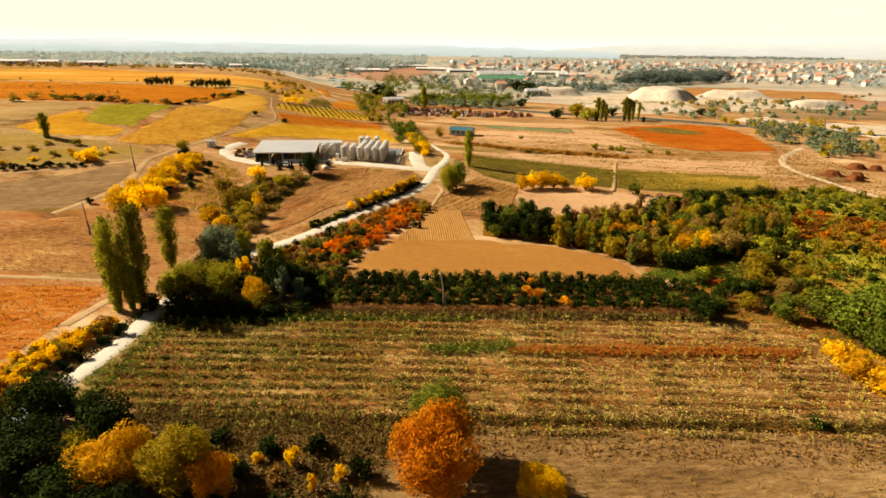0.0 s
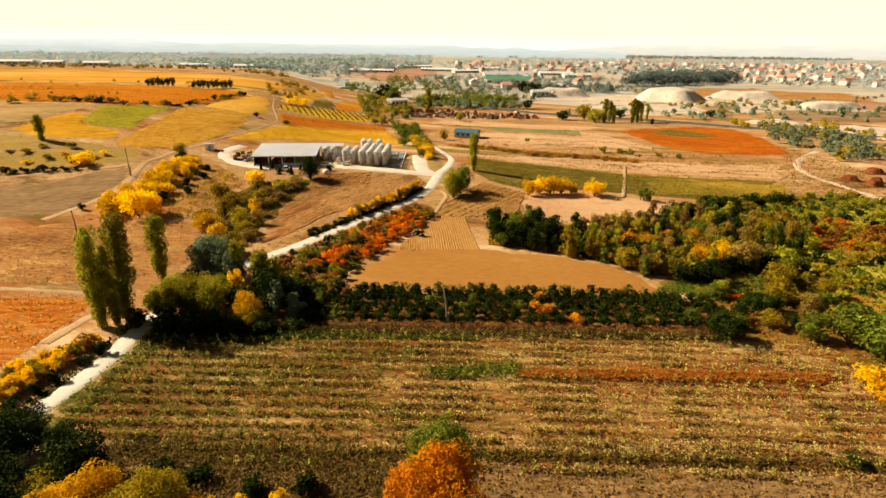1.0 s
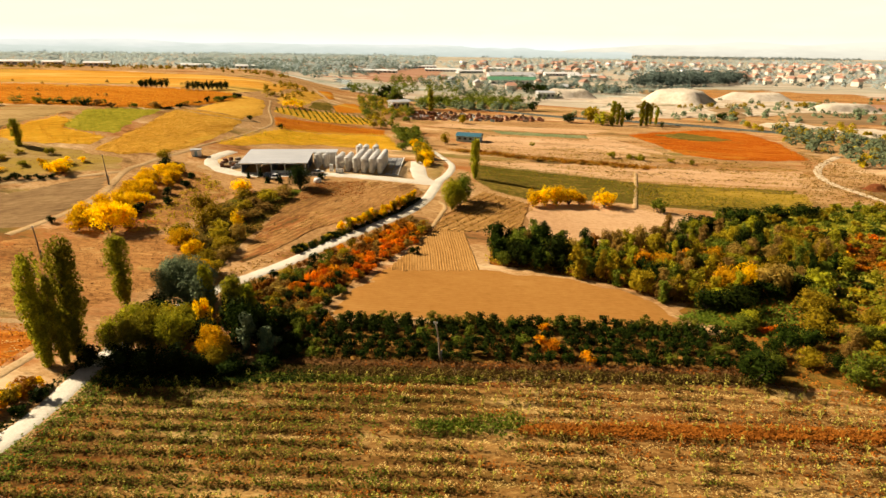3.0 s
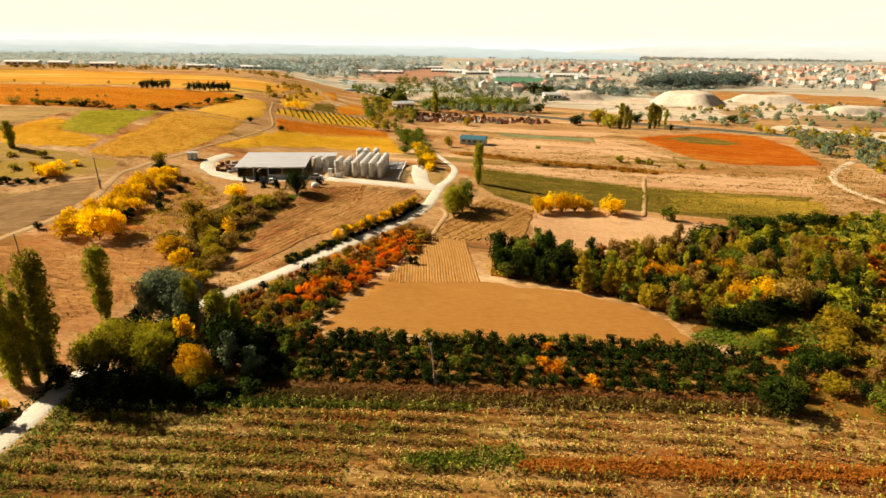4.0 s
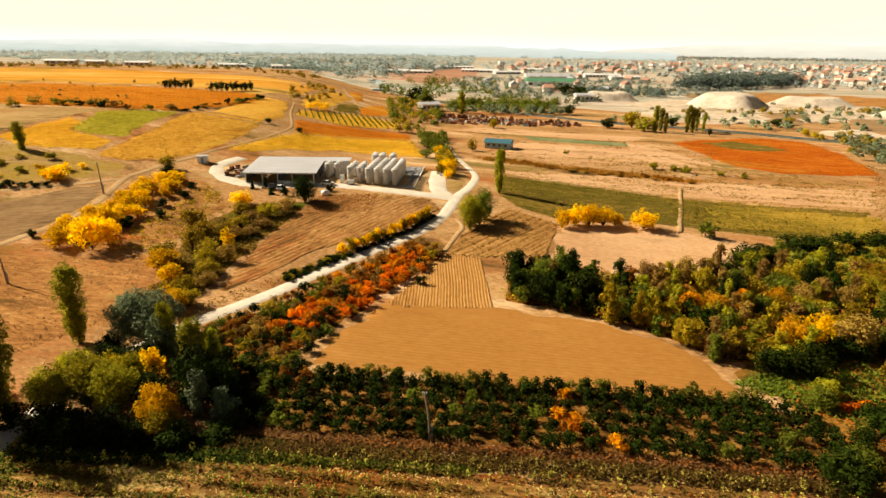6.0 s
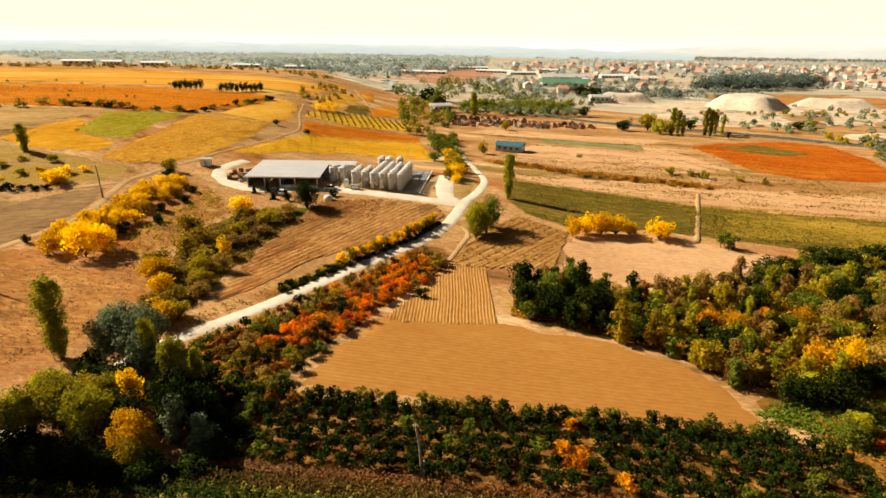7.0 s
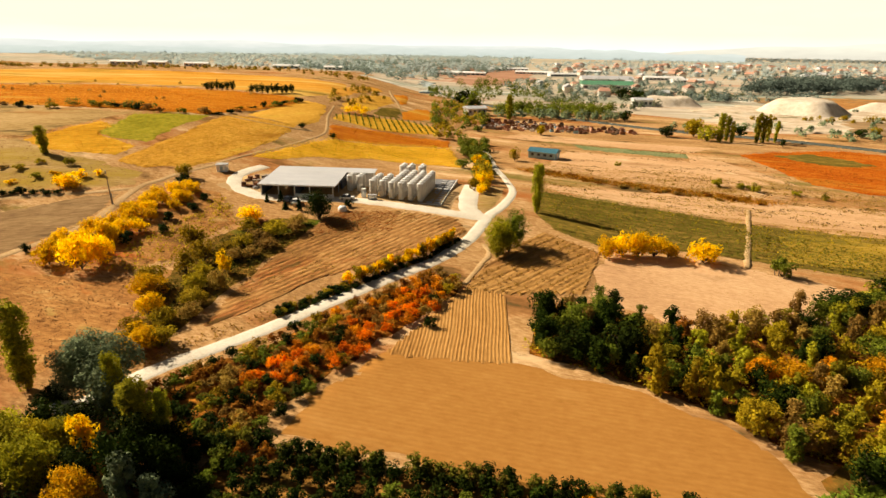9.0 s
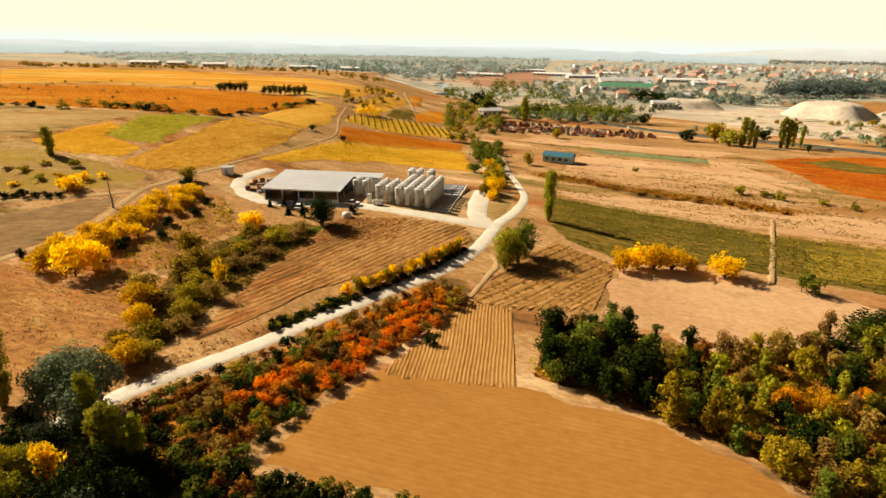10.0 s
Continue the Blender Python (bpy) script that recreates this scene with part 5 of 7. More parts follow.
for x, y in scatter([(50, 97), (62, 96), (72, 104), (78, 112), (66, 108), (54, 106)], 12, R, 3.6):
    plant("broad", str(R.choice(["dark", "dark", "green", "umber", "olive"])), x, y, R.uniform(2.6, 4.4), R.uniform(3.4, 5.0), "trees along the field end")

# orchard of dark trees, set in rows
spots = [q for q in rows_in(DARKORCH, 0, 2.6, 2.7, R, 0.2) if q[1] < 107]
for i, (x, y) in enumerate(spots):
    if off_road(x, y, 5) and R.random() < 0.97:
        hot = (math.sin(x * 0.35 + y * 0.2) + math.sin(x * 0.13 - 1.0)) > 1.35
        tone = ("orange" if R.random() < 0.6 else "rust") if hot and R.random() < 0.6 else ("green" if R.random() < 0.10 else "dark")
        plant("orchard", tone, x, y, R.uniform(2.1, 2.8), R.uniform(2.7, 3.2), "dark orchard rows", sink=0.05)
for x in np.arange(-29, 46, 1.45):
    if math.sin(x * 0.42) > -0.93:
        plant("hedge", "vinedark" if R.random() < 0.6 else "dark", x + R.normal(0, 0.3), 108.6 + R.normal(0, 0.35), R.uniform(2.5, 3.2), R.uniform(2.7, 3.4), "hedge behind the orchard")
# rust-coloured orchard beside the road
spots = rows_in(RUSTY, 57, 2.6, 2.3, R, 0.4)
for i, (x, y) in enumerate(spots):
    if not off_road(x, y, 3.2):
        continue
    fire = math.exp(-(((x + 24.5) / 4.5) ** 2 + ((y - 126) / 6) ** 2)) + 0.9 * math.exp(-(((x + 17) / 4) ** 2 + ((y - 137) / 6) ** 2)) + 0.8 * math.exp(-(((x + 11) / 4) ** 2 + ((y - 151) / 9) ** 2))
    q = R.random()
    if q < 1.1 * fire:
        tone = "ember" if R.random() < 0.7 else "orange"
    elif y < 140:
        tone = str(R.choice(["dark", "green", "olive", "umber", "rust"], p=[0.26, 0.20, 0.22, 0.18, 0.14]))
    else:
        tone = str(R.choice(["dark", "olive", "umber", "rust", "orange"], p=[0.12, 0.20, 0.28, 0.28, 0.12]))
    plant("orchard", tone, x, y, R.uniform(1.7, 2.7), R.uniform(2.5, 3.3), "autumn orchard by the road", sink=0.05)
# thicket between the fields
for tone, rows in {
    "amber": [(57.6, 125.7, 6.8, 6.0)],
    "yellow": [(61.9, 126.3, 7.0, 5.6)],
    "umber": [(66.8, 125.0, 7.4, 8.4)],
    "olive": [(28.9, 132.6, 8.0, 5.0), (70.5, 116.0, 5.2, 6.5), (33.5, 130.8, 7.6, 3.6), (35.9, 130.2, 7.6, 4.0), (40.5, 125.0, 6.0, 6.0), (46.5, 122.4, 5.4, 5.0)],
    "orange": [(44.6, 137.2, 5.2, 5.4), (55.0, 140.0, 4.8, 4.2)],
    "green": [(48.6, 128.1, 5.6, 5.7), (43.5, 120.8, 4.8, 4.2), (18.0, 147.0, 6.6, 6.6), (22.5, 152.0, 6.0, 6.0)],
    "dark": [(23.5, 149.1, 7.0, 6.3), (25.7, 140.3, 8.2, 8.0), (12.0, 150.0, 7.0, 6.0), (12.5, 143.0, 6.0, 5.5), (17.0, 139.0, 6.4, 6.5), (20.5, 137.4, 6.0, 5.5)],
}.items():
    for x, y, h, w in rows:
        plant("upright" if w < 5.2 else "broad", tone, x, y, h, w, "trees of the field thicket")
for x, y in scatter(THICKET, 165, R, 2.6):
    f = (x - 10) / 60 + R.normal(0, 0.14)
    if f < 0.35:
        tone = R.choice(["dark", "green", "olive", "umber"], p=[0.40, 0.42, 0.12, 0.06])
    elif f < 0.85:
        tone = R.choice(["olive", "umber", "dark", "rust", "ygreen", "amber", "green"], p=[0.22, 0.30, 0.06, 0.05, 0.18, 0.07, 0.12])
    else:
        tone = R.choice(["olive", "ygreen", "dark", "green", "umber"], p=[0.24, 0.18, 0.20, 0.22, 0.16])
    tall = R.uniform(4.0, 6.8)
    if R.random() < 0.72:
        plant("upright", str(tone), x, y, tall, R.uniform(3.2, 4.8), "trees of the field thicket")
    else:
        plant("broad", str(tone), x, y, tall * 0.85, R.uniform(4.2, 6.0), "trees of the field thicket")
for x, y in scatter(SCRUB, 170, R, 3.0):
    q = R.random()
    tone = "dark" if q < 0.18 else "green" if q < 0.48 else "olive" if q < 0.72 else "ygreen"
    if inside([(86, 150), (93, 172), (106, 168), (140, 150), (128, 116), (100, 132)], x, y):
        tone = "ember" if q < 0.08 else "orange" if q < 0.30 else "rust" if q < 0.85 else "olive"
    plant("shrub", tone, x, y, R.uniform(1.8, 3.2), R.uniform(3.0, 5.0), "scrub rows on the meadow")
for x, y, h, w in [(66.5, 165.8, 5.4, 8.0), (81.8, 176.6, 4.8, 8.5), (88.5, 178.5, 4.2, 8.0), (97, 181, 4.6, 8.5), (106, 183, 4.8, 9), (72, 170, 4.4, 6)]:
    plant("mid", "dark", x, y, h, w, "dark trees at the vineyard end")

# ---- planting: middle distance ----
for x, y, h, w in [(25.6, 184.6, 6.0, 5.4), (29.6, 186.8, 6.6, 7.4), (33.4, 187.6, 7.0, 7.8), (37.2, 188.6, 6.2, 7.2), (40.6, 189.6, 4.4, 5.4), (48.3, 188.2, 6.2, 9.4)]:
    plant("mid", "yellow", x, y, h, w, "yellow trees at the field edge")
for x, y in [(57.7, 109.2), (60.5, 109.3)]:
    plant("bush", "ember", x, y, 1.6, 3.0, "", "low fiery orange bush below the thicket")
plant("bush", "green", 63.9, 184.6, 4.4, 6.0, "", "round green bush at the field edge")
for x, y, h, w in [(0.8, 179.6, 9.0, 7.6), (4.4, 185.0, 9.4, 7.4), (1.0, 176.6, 5.4, 5.0), (3.4, 180.5, 6.6, 5.8)]:
    plant("corner", "ygreen" if y < 181 else "green", x, y, h, w, "trees at the road junction")
plant("poplar", "poplar", 8.5, 211.5, 14.3, 4.3, "", "lone dark poplar near the road junction")
for x, y, h, w in [(-92.8, 150.6, 5.2, 7.6), (-84.2, 150.0, 8.4, 9.4), (-82.8, 153.5, 7.0, 7.6), (-91.1, 154.0, 4.8, 6.5), (-90.3, 163.0, 6.2, 7.6), (-88.8, 168.0, 4.6, 6.2), (-93.9, 177.0, 4.8, 6.6), (-91.6, 181.3, 4.2, 6.0),
                   (-91.8, 187.0, 4.4, 6.2), (-91.4, 193.5, 4.2, 6.2), (-89.1, 196.6, 3.8, 6.2), (-86.1, 170.4, 4.0, 5.6), (-93.5, 171.5, 4.4, 5.5), (-96.5, 166.5, 4.4, 6.0), (-97.0, 159.0, 4.8, 6.2), (-87.5, 158.0, 5.0, 6.0),
                   (-96.0, 186.5, 3.8, 5.0), (-96.5, 191.5, 3.6, 5.0), (-87.0, 190.5, 3.8, 5.0), (-86.5, 185.0, 3.6, 4.5), (-94.0, 183.5, 4.0, 5.4), (-89.0, 190.0, 4.0, 5.4), (-94.5, 196.0, 3.6, 5.0), (-92.5, 199.0, 3.4, 5.0), (-91.0, 174.5, 4.4, 5.8), (-87.8, 177.0, 3.8, 5.0), (-95.5, 179.5, 3.8, 5.0), (-93.0, 159.0, 5.0, 6.0), (-95.8, 155.0, 4.4, 5.5), (-86.8, 163.0, 4.4, 5.5)]:
    plant("gold", "yellow", x, y, h, w * 0.92, "golden trees beside the dirt track", "golden yellow leafy tree branching from the ground")
for x, y, h, w in [(-83.4, 178.1, 2.8, 4.5), (-84.6, 163.8, 3.0, 4.8), (-80.5, 171.0, 2.6, 3.6), (-82, 186, 2.4, 4.0), (-83, 193, 2.4, 3.4)]:
    plant("bush", "dark", x, y, h, w, "dark bushes below golden trees")
for tone, rows in {
    "yellow": [(-62.3, 142.6, 5.4, 8.0), (-57.0, 135.6, 5.6, 6.0), (-51.6, 125.4, 4.8, 7.6), (-62.8, 182.0, 5.0, 7.4), (-54.3, 155.1, 5.6, 4.0)],
    "olive": [(-64.5, 146.0, 5.2, 7.0), (-61.3, 158.6, 6.2, 5.6), (-62.0, 153.1, 6.0, 5.4), (-52.6, 175.6, 4.1, 6.4), (-67.3, 164.4, 6.8, 6.4), (-54.6, 128.5, 4.4, 6.0),
             (-55.7, 147.2, 4.0, 5.6), (-49.0, 127.6, 3.8, 5.6), (-57.1, 168.2, 3.6, 6.0), (-58.0, 163.0, 3.8, 5.5),
             (-60.5, 176.0, 4.0, 6.0), (-52.3, 141.6, 3.8, 6.0), (-57.5, 152.0, 4.2, 5.4), (-53.0, 133.5, 3.6, 5.0)],
    "umber": [(-51.2, 148.5, 4.4, 4.6), (-51.5, 168.6, 2.8, 6.0), (-48.8, 178.0, 3.2, 5.6), (-55.0, 161.0, 3.4, 4.6), (-56.0, 172.5, 3.0, 6.0), (-52.5, 163.5, 2.8, 5.0), (-50.5, 137.5, 3.0, 5.0), (-50.0, 183.0, 3.0, 5.0)],
}.items():
    for x, y, h, w in rows:
        plant("broad" if y < 150 else "mid", tone, x, y, h, w, "hedgerow below the cellar")
for x, y, h, w in [(-65.8, 196.3, 2.6, 1.7), (-62.1, 197.3, 3.6, 2.1), (-58.3, 192.3, 2.2, 2.4), (-53.9, 191.6, 3.4, 2.0), (-56.0, 195.4, 2.7, 1.4), (-52.4, 197.6, 2.0, 1.4)]:
    plant("conifer", "dark", x, y, h, w, "small conifers before the cellar")
plant("corner", "dark", -46.4, 187.0, 8.6, 8.6, "", "broad dark green tree before the wine cellar", sink=0.7)
plant("bush", "dark", -42.1, 197.4, 2.2, 3.0, "", "dark low bush beside the drive")
for i, p in enumerate(curve_of([(-36.2, 142.0), (-30.5, 150.5), (-22.5, 163.0), (-15.0, 174.2), (-10.5, 184.0)], 1.15)):
    tall = 0.3 < i / 44 < 0.95
    plant("bush", ("yellow" if i % 3 else "olive") if tall else ("dark" if i % 3 else "olive"), p.x + R.normal(0, 0.4), p.y, R.uniform(2.2, 3.8) if tall else R.uniform(1.0, 1.8), R.uniform(2.4, 3.6), "roadside bushes")
    # dark-leaved bushes added to make the dark underside of the hedge
    if i % 2 == 0:
        plant("bush", "dark", p.x + 1.3, p.y - 0.9, R.uniform(0.9, 1.6), R.uniform(2.2, 3.0), "roadside bushes")
plant("bush", "dark", -7.3, 143.7, 2.3, 2.6, "", "single dark bush in the furrowed field")
for tone, rows in {
    "green": [(-24.5, 303.2, 5.6, 7.5), (-23.1, 277.1, 4.2, 6.4), (-20, 290, 4, 5), (-22, 312, 4.6, 6), (-19.5, 321, 4.4, 6), (-28, 318, 5, 6.5), (-27, 330, 5, 6.5), (-22, 338, 4.8, 6), (-18, 300, 3.4, 4.5)], "olive": [(-4.2, 303.8, 6.3, 5.5), (-10.6, 250.2, 7.0, 5.5), (-98.7, 207.6, 5.0, 6.0), (-14, 262, 5, 6)],
    "yellow": [(-10.0, 233.0, 6.0, 5.0), (-8.6, 241.0, 5.2, 4.6), (-124.8, 190.8, 4.4, 8.5), (-13, 270, 4.4, 5), (-9, 225, 3.6, 4), (-10.5, 246, 4.5, 4.6), (-11.5, 255, 4.6, 4.6), (-14.5, 278, 4.5, 5.0), (-12.4, 262, 4.0, 4.5), (-8.4, 230, 4.2, 4.2)], "dark": [(-84.8, 293.7, 3.0, 4.0), (-101.1, 297.5, 2.6, 3.3), (-102.7, 154.8, 2.4, 2.6), (-97, 204, 3.0, 5.0), (-12.5, 246, 3.4, 4.4)],
}.items():
    for x, y, h, w in rows:
        plant("mid", tone, x, y, h, w, "trees beside the upper road")
for x, y, h, w in [(-11.5, 228, 4.4, 4.6), (-10.2, 236, 5.0, 5.0), (-12.5, 242, 4.6, 4.8), (-11.0, 250, 4.8, 4.6), (-14.5, 258, 4.6, 5.0), (-15.5, 268, 5.0, 5.4), (-17.0, 276, 4.4, 5.2), (-18.5, 286, 4.6, 5.6)]:
    plant("bush", "yellow" if int(y) % 4 else "olive", x, y, h, w, "bushes beside the upper road")
plant("poplar", "poplar", -152.4, 211.9, 9.5, 4.6, "", "lone poplar on the hillside")
for x, y in [(p.x + R.normal(0, 1.2), p.y + R.normal(0, 2.6)) for p in curve_of([(3, 281), (30, 269), (55, 262), (82, 253)], 1.7)]:
    plant("shrub", str(R.choice(["rust", "rust", "umber"])), x, y, R.uniform(0.9, 2.0), R.uniform(2.6, 4.2), "rusty hedge between dry fields")
for x, y, h, w in [(72.5, 275, 3.6, 5), (84, 271, 3.2, 6), (80, 273, 3.0, 4), (97, 268, 2.6, 4), (104, 263, 2.4, 3.4), (40, 305, 2.2, 3)]:
    plant("bush", "ygreen", x, y, h, w, "bushes along a field edge")
for k in range(6):
    plant("mid", "dark", -191.6 + 2.3 * k, 366 + 1.8 * k, 5.6 + (k * 7 % 3) * 0.5, 4.2, "dark conifers on the ridge")
for k in range(9):
    plant("mid", "dark", -162.5 + 2.0 * k, 366 + 2.3 * k, 5.6 + (k * 7 % 3) * 0.5, 4.2, "dark conifers on the ridge")
for x, y in [(p.x + R.normal(0, 1.5), p.y + R.normal(0, 2)) for p in curve_of([(-262, 276), (-216, 272), (-197, 282), (-166, 281), (-140, 288), (-133, 310), (-127, 358)], 6.0)]:
    plant("shrub", str(R.choice(["green", "olive", "brown", "dark"], p=[0.2, 0.15, 0.2, 0.45])), x, y, R.uniform(1.2, 3.6), R.uniform(3.5, 7), "hedge along the ridge")
for x, y in [(p.x + R.normal(0, 0.4), p.y + R.normal(0, 0.4)) for p in curve_of([(-156, 174), (-146, 178.5), (-135, 182.5), (-124, 186)], 2.4)]:
    plant("shrub", "dark", x, y, R.uniform(1.6, 2.6), R.uniform(2.8, 4.2), "dark hedge on a field terrace")
for x, y in scatter([(-172, 184), (-150, 183), (-122, 190), (-114, 200), (-135, 206), (-160, 204)], 16, R, 4.5):
    plant("shrub", str(R.choice(["yellow", "olive", "ygreen", "umber"])), x, y, R.uniform(1.2, 2.8), R.uniform(2.8, 5.5), "shrubs on the fallow terrace")

# ---- far things ----
for x, y, h, w in [(101.7, 389.6, 16, 5.5), (106.7, 395.3, 14, 4.2), (107.5, 387.8, 12, 3.5), (121.2, 392.4, 16.3, 5.0), (124.8, 393.6, 15, 5.0), (129.1, 398.7, 13, 3.6), (131.8, 395.8, 12, 2.9), (-19.2, 452.7, 16.5, 6.4)]:
    plant("lombardy", "poplar", x, y, h, w, "poplars beside the river")
for x, y, h, w, tone in [(92.1, 407.1, 12, 13, "olive"), (96.0, 391.6, 9, 13, "ygreen"), (119.4, 415.7, 7, 10, "dark"), (76.1, 401.3, 7.4, 10, "dark"), (4.8, 385.7, 6.2, 6.6, "olive"), (131, 381, 5, 3, "dark"), (-52, 505, 14, 18, "green"),
                         (-62, 520, 14, 16, "dark"), (190, 430, 6, 9, "dark"), (205, 445, 6, 8, "olive"), (60, 470, 8, 10, "dark"), (88, 640, 12, 20, "dark"), (77, 650, 13, 18, "dark")]:
    plant("far", tone, x, y, h, w, "trees beside the river")
field("field_far_plain", [(-900, 1000), (-220, 720), (-60, 560), (60, 520), (240, 460), (700, 700), (2600, 1800), (3000, 4200), (-2600, 4200), (-2600, 1700)], M_FARHAZE, "hazy pale plain with fields and settlements", 0.5, 60.0, 8)
field("field_quarry", [(120, 440), (150, 430), (200, 450), (330, 490), (330, 590), (180, 630), (120, 560)], M_QUARRY, "pale gravel workings", 0.7, 10.0, 3)
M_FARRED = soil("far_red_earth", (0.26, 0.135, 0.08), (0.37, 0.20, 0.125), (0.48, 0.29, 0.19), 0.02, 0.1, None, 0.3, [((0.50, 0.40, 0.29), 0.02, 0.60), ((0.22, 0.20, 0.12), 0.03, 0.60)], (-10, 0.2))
M_FARBROWN = soil("far_brown_earth", (0.17, 0.105, 0.05), (0.27, 0.17, 0.085), (0.40, 0.27, 0.14), 0.03, 0.2, None, 0.3, [((0.20, 0.17, 0.07), 0.03, 0.55)], (-10, 0.2))
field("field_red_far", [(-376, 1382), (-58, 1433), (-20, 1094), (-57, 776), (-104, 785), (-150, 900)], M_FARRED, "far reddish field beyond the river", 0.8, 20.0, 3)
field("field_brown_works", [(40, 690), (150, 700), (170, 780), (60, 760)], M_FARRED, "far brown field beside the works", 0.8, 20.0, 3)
field("field_brown_sand", [(218, 522), (252, 506), (215, 448), (190, 451)], M_FARBROWN, "brown grassy plot beside the gravel works", 0.95, 8.0, 2)
field("field_brown_flats", [(267, 489), (314, 486), (420, 470), (380, 410), (266, 415), (234, 420)], M_FARBROWN, "brown plot on the sand flats", 0.95, 8.0, 2)
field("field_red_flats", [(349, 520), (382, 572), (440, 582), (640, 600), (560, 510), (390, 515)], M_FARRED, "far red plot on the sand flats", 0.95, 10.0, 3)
field("field_sand_flats", [(197, 387), (225, 397), (237, 366), (247, 318), (290, 330), (300, 380), (249, 400), (238, 428), (211, 416)], M_QUARRY, "pale sand flats by the river", 0.75, 8.0, 2)
field("field_brown_wood", [(190, 640), (330, 690), (420, 760), (300, 760), (215, 720)], M_FARBROWN, "brown field before the dark wood", 0.9, 15.0, 3)
field("field_red_east", [(215, 620), (420, 560), (470, 700), (300, 760)], M_BROWN, "far brown-red field", 0.9, 20.0, 3)

M_WATER, nt, b = nodes_of("river_water")
b.inputs["Base Color"].default_value = (0.10, 0.11, 0.09, 1)
b.inputs["Roughness"].default_value = 0.12
w_n = nt.nodes.new("ShaderNodeBump")
w_n.inputs["Strength"].default_value = 0.05
nt.links.new(noise_tex(nt, place_vec(nt), 0.6, 3), w_n.inputs["Height"])
nt.links.new(w_n.outputs[0], b.inputs["Normal"])
lane("river", [(-190, 900), (-150, 790), (-128, 720), (-105, 640), (-60, 560), (10, 480), (75, 432), (140, 402), (190, 372), (260, 330)], 5.5, M_WATER, "calm pale river reflecting the sky", 0.9, 0.8)

field("river_reach", [(-182, 851), (-141, 800), (-104, 627), (-122, 614), (-150, 720)], M_WATER, "broad calm reach of the river", 1.2, 12.0, 1.0, "water")


def heap(x, y, w, d, h, seed, mat=M_GRAVEL, label="large pale heap of quarried gravel"):
    rng = np.random.default_rng(seed)
    n = 26
    ph = rng.uniform(0, 6.28, 4)
    vs, fs = [], []
    for j in range(n + 1):
        for i in range(n + 1):
            u, v = 2 * i / n - 1, 2 * j / n - 1
            r = math.hypot(u, v)
            a = math.atan2(v, u)
            k = max(0.0, 1 - r * (1.3 + 0.12 * math.sin(3 * a + ph[0]) + 0.08 * math.sin(5 * a + ph[1])))
            gully = 0.12 * math.sin(13 * a + ph[3]) * min(1.0, 2.2 * k)
            z = h * min(1.0, k * (2.3 + gully)) ** 0.95 * (1 + 0.05 * math.sin(7 * u + ph[2]) + 0.05 * math.sin(6 * v + ph[1])) + rng.normal(0, 0.012) * h - 0.4
            vs.append((u * w / 2, v * d / 2, z))
    for j in range(n):
        for i in range(n):
            q = j * (n + 1) + i
            fs.append((q, q + 1, q + n + 2, q + n + 1))
    ob = new("gravel_mound", mesh_of("gravel_mound", vs, fs, mat, True))
    ob.matrix_basis = pose(x, y, gz(x, y) + 0.5)
    return tagged(ob, label, "gravel heap", "heaps of the gravel works")


heap(210, 566, 88, 74, 11, 1)
heap(300, 604, 92, 60, 7, 2)
heap(112, 600, 70, 45, 8, 3)
heap(325, 510, 80, 45, 6, 4)
for k, (x, y, w) in enumerate([(154, 221, 9), (158, 213, 8), (162, 218, 7), (174, 236, 10), (180, 233, 7)]):
    heap(x, y, w, w * 0.8, 2.0, 20 + k, M_REDEARTH, "small heap of dark red earth beside a track")


def hall(x, y, turn, w, d, h, roofm, label, n=8):
    o = new("industrial_hall")
    o.matrix_basis = pose(x, y, gz(x, y), 0, 0, turn)
    part("wall", boxes((-w / 2, w / 2, -d / 2, d / 2, -0.5, h)), M_WHITE, o)
    bm = bmesh.new()
    a = [bm.verts.new(p) for p in ((-w / 2 - 1, -d / 2 - 1, h), (w / 2 + 1, -d / 2 - 1, h), (w / 2 + 1, 0, h + d * 0.16), (-w / 2 - 1, 0, h + d * 0.16), (w / 2 + 1, d / 2 + 1, h), (-w / 2 - 1, d / 2 + 1, h))]
    bm.faces.new((a[0], a[1], a[2], a[3])), bm.faces.new((a[3], a[2], a[4], a[5])), bm.faces.new((a[1], a[4], a[2])), bm.faces.new((a[0], a[3], a[5])), bm.faces.new((a[0], a[5], a[4], a[1]))
    part("roof", bm, roofm, o)
    for k in range(n):
        u = -w / 2 + w * (k + 0.5) / n
        part("window", boxes((u - w / n * 0.3, u + w / n * 0.3, -d / 2 - 0.15, -d / 2 - 0.01, h * 0.35, h * 0.75)), M_GLASS, o)
    return tagged(o, label, "hall")


hall(72, 800, 8, 62, 26, 6, M_GREENROOF, "long white industrial hall with a green roof")
hall(80, 910, 8, 70, 26, 7, M_ROOF, "long pale industrial hall with a grey roof")
hall(-45, 466, 30, 14, 9, 5, M_ROOF, "white riverside house with a grey roof", 4)
hall(86, 585, 10, 16, 10, 6, M_ROOF, "pale works building with a grey roof", 4)
for k, (x, y, w) in enumerate([(-30, 1150, 70), (-150, 1060, 80), (60, 1250, 70), (180, 1050, 60), (-90, 1300, 80), (205, 990, 50), (20, 1100, 50)]):
    hall(x, y, 6 * k - 10, w, 14, 4.5, M_WHITE, "long low white farm building", 10)
for x, y, w in [(-600, 800, 40), (-570, 830, 26), (-520, 850, 34), (-400, 900, 40), (-330, 920, 30)]:
    hall(x, y, 12, w, 12, 5, M_WHITE, "far white farm building on the rise", 5)


